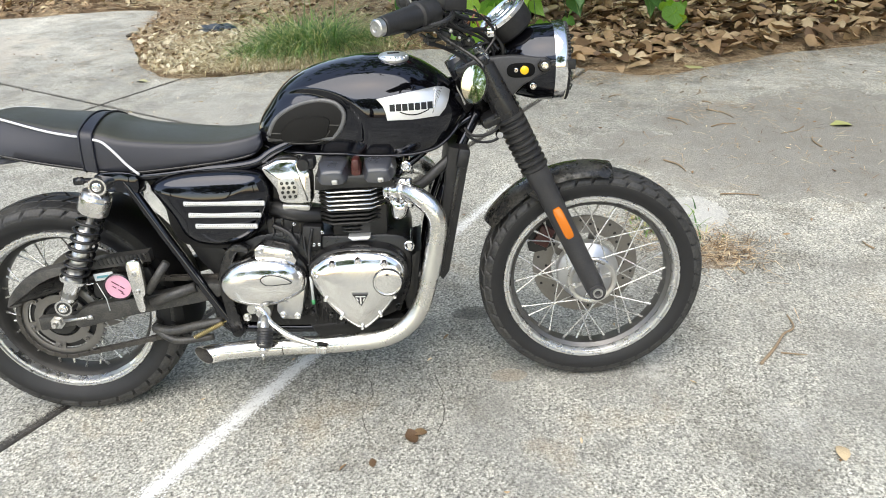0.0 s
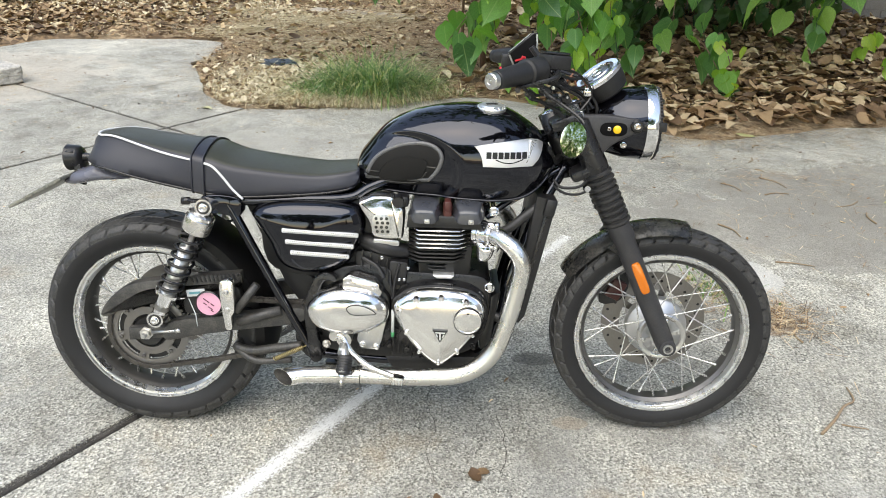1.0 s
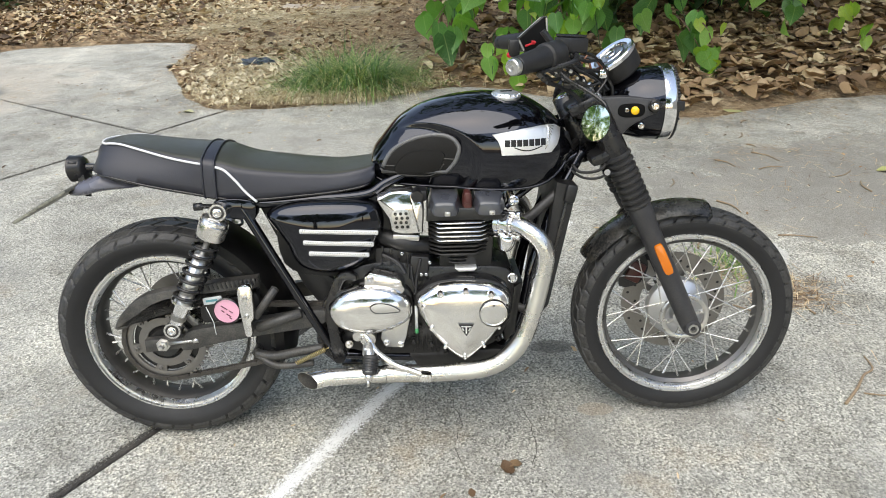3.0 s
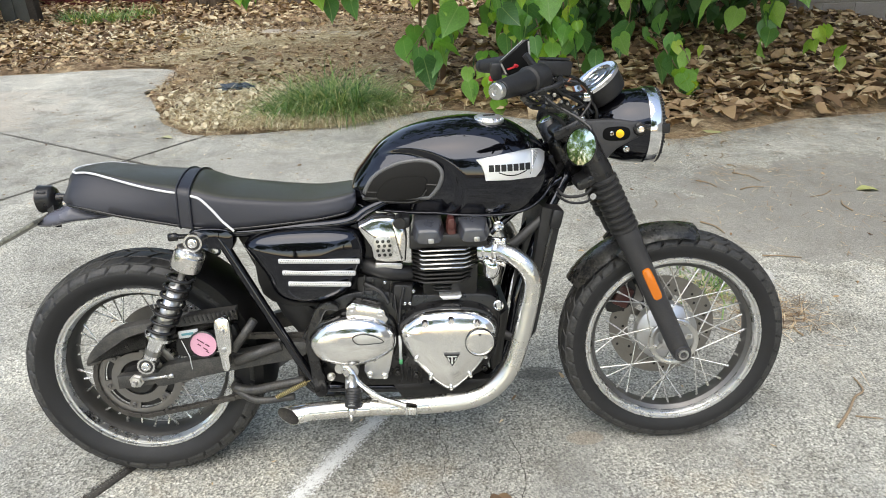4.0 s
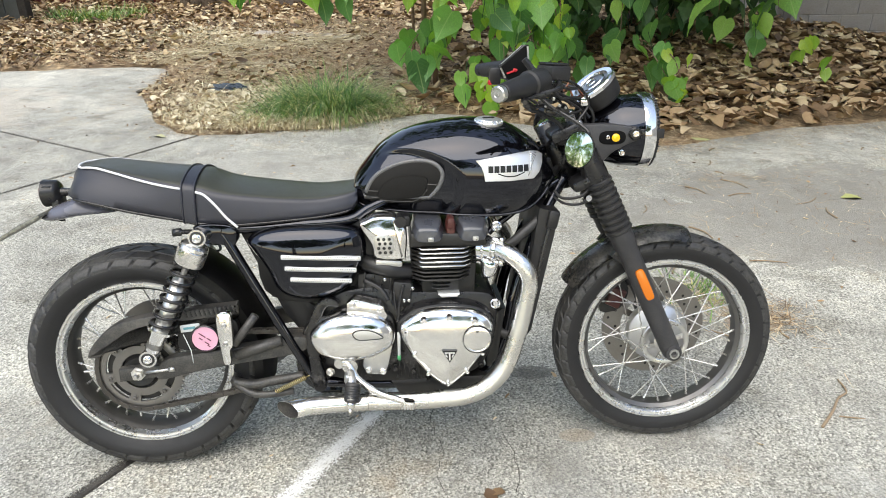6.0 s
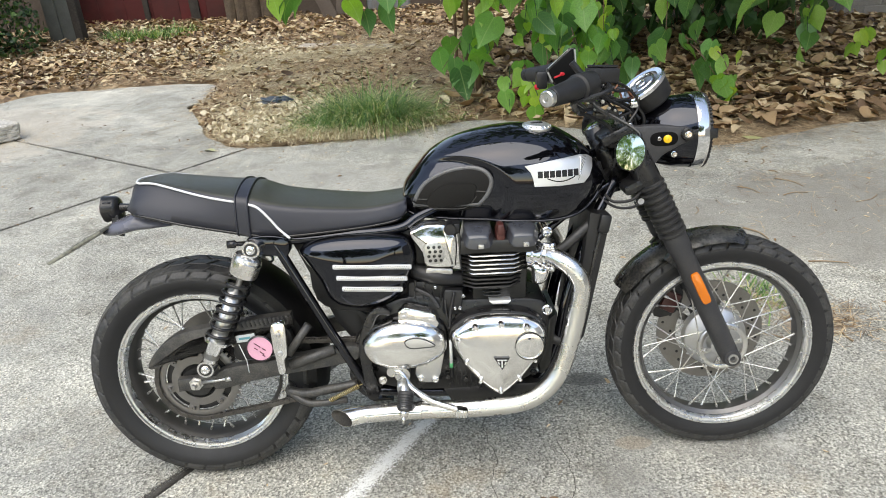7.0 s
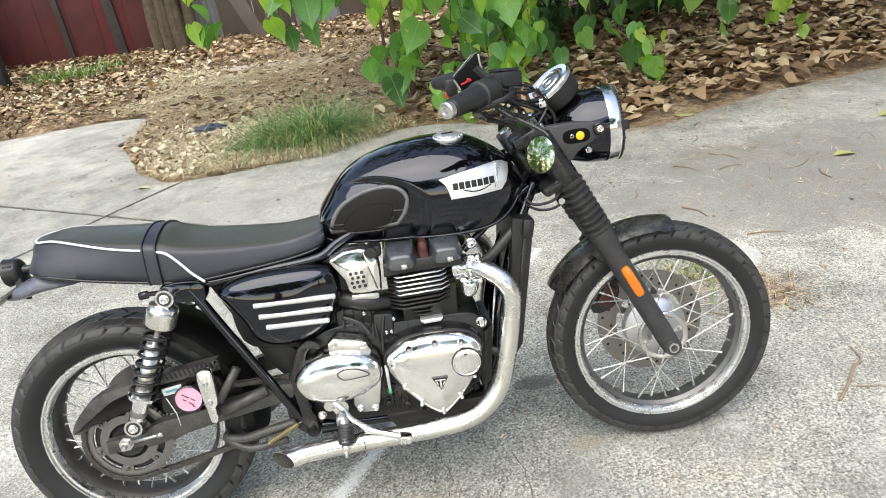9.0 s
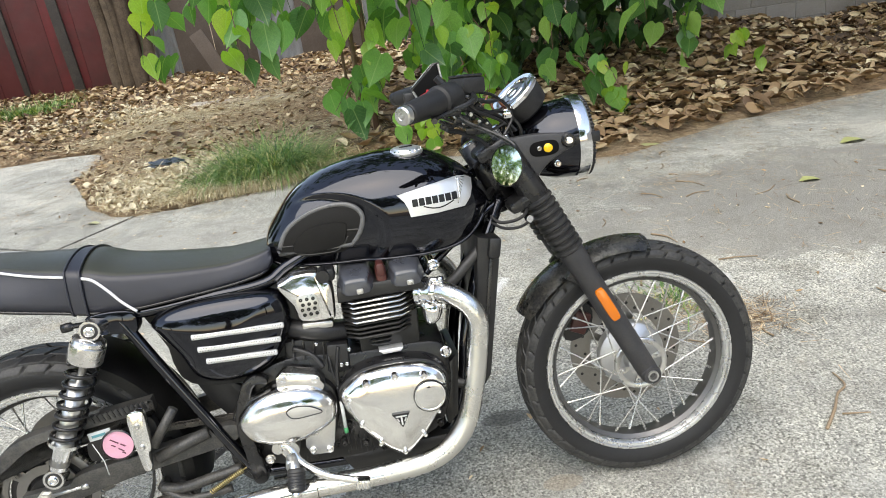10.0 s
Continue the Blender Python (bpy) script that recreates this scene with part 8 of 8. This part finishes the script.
# handlebar, grips, levers, switches
bar_pts = [(0.931, -0.330, 1.034), (1.030, -0.215, 1.048), (1.075, -0.135, 1.036), (1.105, -0.085, 1.005), (1.110, -0.045, 0.995), (1.110, 0.045, 0.995), (1.105, 0.085, 1.005), (1.075, 0.135, 1.036), (1.030, 0.215, 1.048), (0.944, 0.330, 1.039)]
b = B()
tube(b, spl(bar_pts, 7), 0.011, 14)
bars = part("handlebar", b, SATIN, bike, "low black handlebar", S)
for s in (-1, 1):
    e0, e1_ = Vector((0.931, -0.330, 1.034)) if s < 0 else Vector((0.944, 0.330, 1.039)), Vector((1.030, s * 0.215, 1.048))
    t = (e1_ - e0).normalized()
    b = B()
    prof = [(0.004, 0.011), (0.004, 0.0185)]
    for k in range(12):
        prof += [(0.007 + 0.008 * k, 0.0204 + 0.0005 * k), (0.0115 + 0.008 * k, 0.0195 + 0.0005 * k)]
    prof += [(0.106, 0.0262), (0.110, 0.031), (0.120, 0.031), (0.122, 0.012)]
    lathe(b, prof, e0, t, 22)
    part("grip", b, worn("grip_rubber", (0.010, 0.010, 0.011), 0.5, dust=0.08), bars, "ribbed black rubber grip", S)
    b = B()
    lathe(b, [(-0.016, 0.0005), (-0.016, 0.004), (-0.013, 0.005), (-0.015, 0.0075), (-0.014, 0.0155), (-0.011, 0.018), (0.002, 0.018), (0.004, 0.010)], e0, t, 26)
    part("bar_end", b, ALLOY if s < 0 else MATT, bars, "bar-end weight", S)
    b = B()
    lathe(b, [(0.118, 0.012), (0.118, 0.027), (0.126, 0.030), (0.162, 0.030), (0.168, 0.024), (0.168, 0.011)], e0, t, 24)
    box(b, e0 + t * 0.145 + Vector((0.004, 0, -0.022)), (0.036, 0.034, 0.03), 0.006)
    sw = part("switch_housing", b, MATT, bars, "black switch housing", S)
    b = B()
    box(b, e0 + t * 0.142 + Vector((-0.024, 0, 0.016)), (0.012, 0.018, 0.010), 0.002)
    part("switch_button", b, RED, sw, "red switch button", S)
    b = B()
    hinge = e0 + t * 0.175 + Vector((0.035, 0, -0.005))
    tube(b, spl([hinge, hinge + Vector((-0.012, s * 0.05, -0.012)), e0 + Vector((0.062, -s * 0.06, -0.018)), e0 + Vector((0.052, s * 0.0, -0.020))], 6), [0.007] * 7 + [0.0055] * 12, 8)
    part("lever", b, SATIN, bars, "black lever", S)
# brake reservoir
b = B()
box(b, (1.075, -0.150, 1.063), (0.058, 0.060, 0.034), 0.006, pose(0, 0, 0, 0, 4, 30))
res = part("brake_reservoir", b, MATT, bars, "black brake fluid reservoir", S)
b = B()
box(b, (1.075, -0.150, 1.083), (0.052, 0.054, 0.006), 0.003, pose(0, 0, 0, 0, 4, 30))
part("reservoir_lid", b, SATIN, res, "", S)
# flat black device mount standing beside the bar centre
DEV = [(0.971, 1.067), (0.984, 1.032), (1.003, 1.018), (1.054, 1.046), (1.048, 1.119), (1.030, 1.118)]
b = B()
prism(b, DEV, 0.094, 0.080, 0.003)
holder = part("device_mount", b, SATIN, bars, "flat black device mount with bright edges", S)
b = B()
prism(b, inset(DEV, 0.006), 0.082, 0.0785, 0.001)
part("dark_screen", b, SLOT, holder, "", S)
for p0, p1, r in (((1.050, 0.079, 1.055), (1.045, 0.079, 1.115), 0.003), ((0.975, 0.079, 1.060), (0.988, 0.079, 1.034), 0.0025), ((0.975, 0.079, 1.070), (1.029, 0.079, 1.117), 0.0012)):
    b = B()
    tube(b, [p0, p1], r, 6)
    part("bright_edge", b, ALLOY, holder, "bright metal edge", S)
for c_, sz, a in (((1.005, 0.0765, 1.050), (0.030, 0.002, 0.005), -18), ((1.012, 0.0765, 1.054), (0.010, 0.002, 0.009), 10)):
    b = B()
    box(b, c_, sz, 0.0008, pose(0, 0, 0, 0, a, 0))
    part("red_strip", b, RED, holder, "red strip", S)
b = B()
tube(b, [(1.03, 0.03, 1.085), (1.09, 0.03, 1.01)], 0.009, 8)
box(b, (1.106, 0.035, 1.003), (0.034, 0.035, 0.034), 0.006)
box(b, (1.106, -0.035, 1.003), (0.034, 0.035, 0.034), 0.006)
part("bar_clamp", b, MATT, bars, "", S)

un = S.inverted()
# round mirrors slung below the bar on thin stems
for s in (-1, 1):
    mc = Vector((1.120, s * 0.262, 0.899))
    mn = Vector((-0.77, s * 0.64, 0.19)).normalized()
    b = B()
    lathe(b, [(-0.016, 0.0005), (-0.016, 0.018), (-0.010, 0.034), (0.0, 0.0425), (0.003, 0.0425), (0.003, 0.0405)], mc, mn, 40)
    mir = part("mirror", b, SATIN, bike, "small round bar mirror", S)
    b = B()
    lathe(b, [(0.002, 0.0408), (0.0032, 0.02), (0.0036, 0.0005)], mc, mn, 40)
    part("mirror_glass", b, MIRROR, mir, "round mirror glass", S)
    b = B()
    tube(b, spl([un @ Vector((1.035, s * 0.185, 1.005)), un @ Vector((1.053, s * 0.20, 0.986)), un @ Vector((1.089, s * 0.225, 0.964)), un @ Vector((1.119, s * 0.25, 0.943)), un @ Vector((1.130, s * 0.262, 0.926)), mc - mn * 0.012], 5), 0.0048, 8)
    part("mirror_stem", b, SATIN, mir, "", S)

# cables and hoses round the steering head
cables = (([(1.06, -0.17, 1.04), (1.10, -0.12, 1.00), (1.16, -0.06, 0.99), (1.20, -0.05, 0.94), (1.17, -0.05, 0.86)], 0.0045, MATT), ([(1.05, -0.18, 1.05), (1.12, -0.10, 1.02), (1.17, -0.04, 1.01), (1.15, 0.0, 0.93), (1.08, -0.04, 0.87)], 0.004, MATT),
          ([(1.05, 0.18, 1.05), (1.12, 0.08, 1.02), (1.18, 0.02, 1.00), (1.16, -0.02, 0.93)], 0.0045, MATT), ([(1.08, -0.15, 1.05), (1.14, -0.10, 1.03), (1.18, -0.07, 0.98), (1.14, -0.09, 0.92), (1.12, -0.08, 0.83)], 0.0035, SATIN),
          ([(1.10, -0.12, 1.02), (1.06, -0.13, 0.985), (1.10, -0.10, 0.955), (1.16, -0.08, 0.965)], 0.003, MATT), ([(1.20, -0.03, 0.98), (1.165, -0.06, 1.005), (1.15, -0.05, 1.025), (1.17, -0.02, 1.0)], 0.0025, COPPER),
          ([(1.20, -0.09, 0.80), (1.17, -0.11, 0.755), (1.12, -0.10, 0.745), (1.10, -0.08, 0.76)], 0.004, MATT), ([(1.215, -0.09, 0.79), (1.18, -0.10, 0.735), (1.13, -0.08, 0.725), (1.09, -0.05, 0.75)], 0.0035, MATT),
          ([(1.13, 0.0, 0.82), (1.10, -0.05, 0.80), (1.08, -0.07, 0.84)], 0.010, MATT), ([(1.16, -0.02, 0.90), (1.19, 0.02, 0.80), (1.26, 0.08, 0.68), (1.30, 0.085, 0.50), (1.31, 0.08, 0.44)], 0.0045, MATT))
cables += (([(1.016, -0.20, 1.043), (1.079, -0.13, 1.018), (1.152, -0.06, 0.98), (1.188, -0.05, 0.942)], 0.005, MATT), ([(1.03, -0.19, 1.035), (1.09, -0.13, 1.005), (1.16, -0.075, 0.965), (1.18, -0.06, 0.92)], 0.0035, MATT),
           ([(1.021, -0.15, 0.977), (1.055, -0.13, 0.964), (1.10, -0.11, 0.936), (1.12, -0.10, 0.90)], 0.005, MATT), ([(1.106, -0.03, 1.004), (1.122, -0.035, 1.012), (1.137, -0.03, 1.030), (1.132, -0.02, 1.036)], 0.0022, COPPER),
           ([(1.115, -0.05, 1.000), (1.122, -0.055, 1.014), (1.135, -0.05, 1.016), (1.144, -0.05, 0.994), (1.155, -0.05, 0.978)], 0.0028, COPPER), ([(1.10, -0.06, 1.008), (1.118, -0.06, 0.994), (1.14, -0.055, 0.988), (1.165, -0.05, 1.0)], 0.0026, RUST),
           ([(1.005, -0.17, 1.00), (1.03, -0.16, 0.985), (1.06, -0.15, 0.985), (1.10, -0.12, 0.965)], 0.004, SATIN), ([(1.02, -0.15, 1.005), (1.06, -0.14, 1.012), (1.10, -0.11, 0.99), (1.13, -0.08, 0.955)], 0.0032, SATIN))
# clamps, perches and nuts crowded round the bar centre
for at, size, turn in (((1.053, -0.14, 0.990), (0.030, 0.028, 0.022), 25), ((1.086, -0.10, 0.995), (0.026, 0.03, 0.018), -20), ((1.043, -0.16, 1.021), (0.040, 0.03, 0.016), 14), ((1.020, -0.12, 0.979), (0.028, 0.03, 0.020), 35), ((1.075, -0.12, 0.965), (0.034, 0.03, 0.02), 10), ((1.11, -0.08, 0.965), (0.028, 0.03, 0.024), -30)):
    b = B()
    box(b, (0, 0, 0), size, 0.004, pose(0, 0, 0, 0, turn, 0))
    bmesh.ops.translate(b, verts=b.verts, vec=un @ Vector(at))
    part("perch", b, SATIN, bars, "", S)
for at, r in (((1.032, -0.178, 1.001), 0.0030), ((1.068, -0.165, 1.000), 0.0036), ((1.088, -0.145, 0.982), 0.0028), ((1.050, -0.165, 0.983), 0.0024), ((1.112, -0.105, 0.972), 0.0026)):
    bolt("perch_bolt", at, bars, r, 0.005, ALLOY)
b = B()
lathe(b, [(-0.02, 0.016), (0.0, 0.016), (0.005, 0.012), (0.006, 0.0005)], un @ Vector((1.139, -0.03, 0.952)), (-0.35, -0.15, 0.9), 20)
part("stem_nut", b, CHROME, bars, "bright steering stem nut", S)
b = B()
lathe(b, [(-0.006, 0.008), (0.002, 0.008), (0.005, 0.0005)], un @ Vector((0.968, 0.215, 1.016)), (-0.5, -0.8, 0.1), 14)
button = b
b = B()
box(b, un @ Vector((0.982, 0.225, 1.034)), (0.032, 0.036, 0.050), 0.007)
part("switch_block", b, MATT, bars, "", S)
b = button
part("kill_button", b, RED, bars, "small red switch button", S)
for pts, r, m_ in cables:
    b = B()
    tube(b, spl(pts, 6), r, 7)
    part("cable", b, m_, bike, "", S)
b = B()
box(b, (1.135, -0.01, 0.900), (0.06, 0.08, 0.05), 0.012, pose(0, 0, 0, 0, -20, 0))
box(b, (1.165, 0.0, 0.85), (0.05, 0.10, 0.07), 0.012, pose(0, 0, 0, 0, -20, 0))
part("wiring_bundle", b, MATT, bike, "", S)
b = B()
box(b, (1.170, -0.065, 0.985), (0.020, 0.018, 0.022), 0.004)
part("chrome_clamp", b, CHROME, bike, "", S)
b = B()
lathe(b, [(-0.02, 0.011), (0, 0.011), (0.004, 0.008), (0.004, 0.0005)], (1.186, -0.100, 0.744), (0, -1, 0), 14)
part("steering_stop", b, CHROME, bike, "", S)
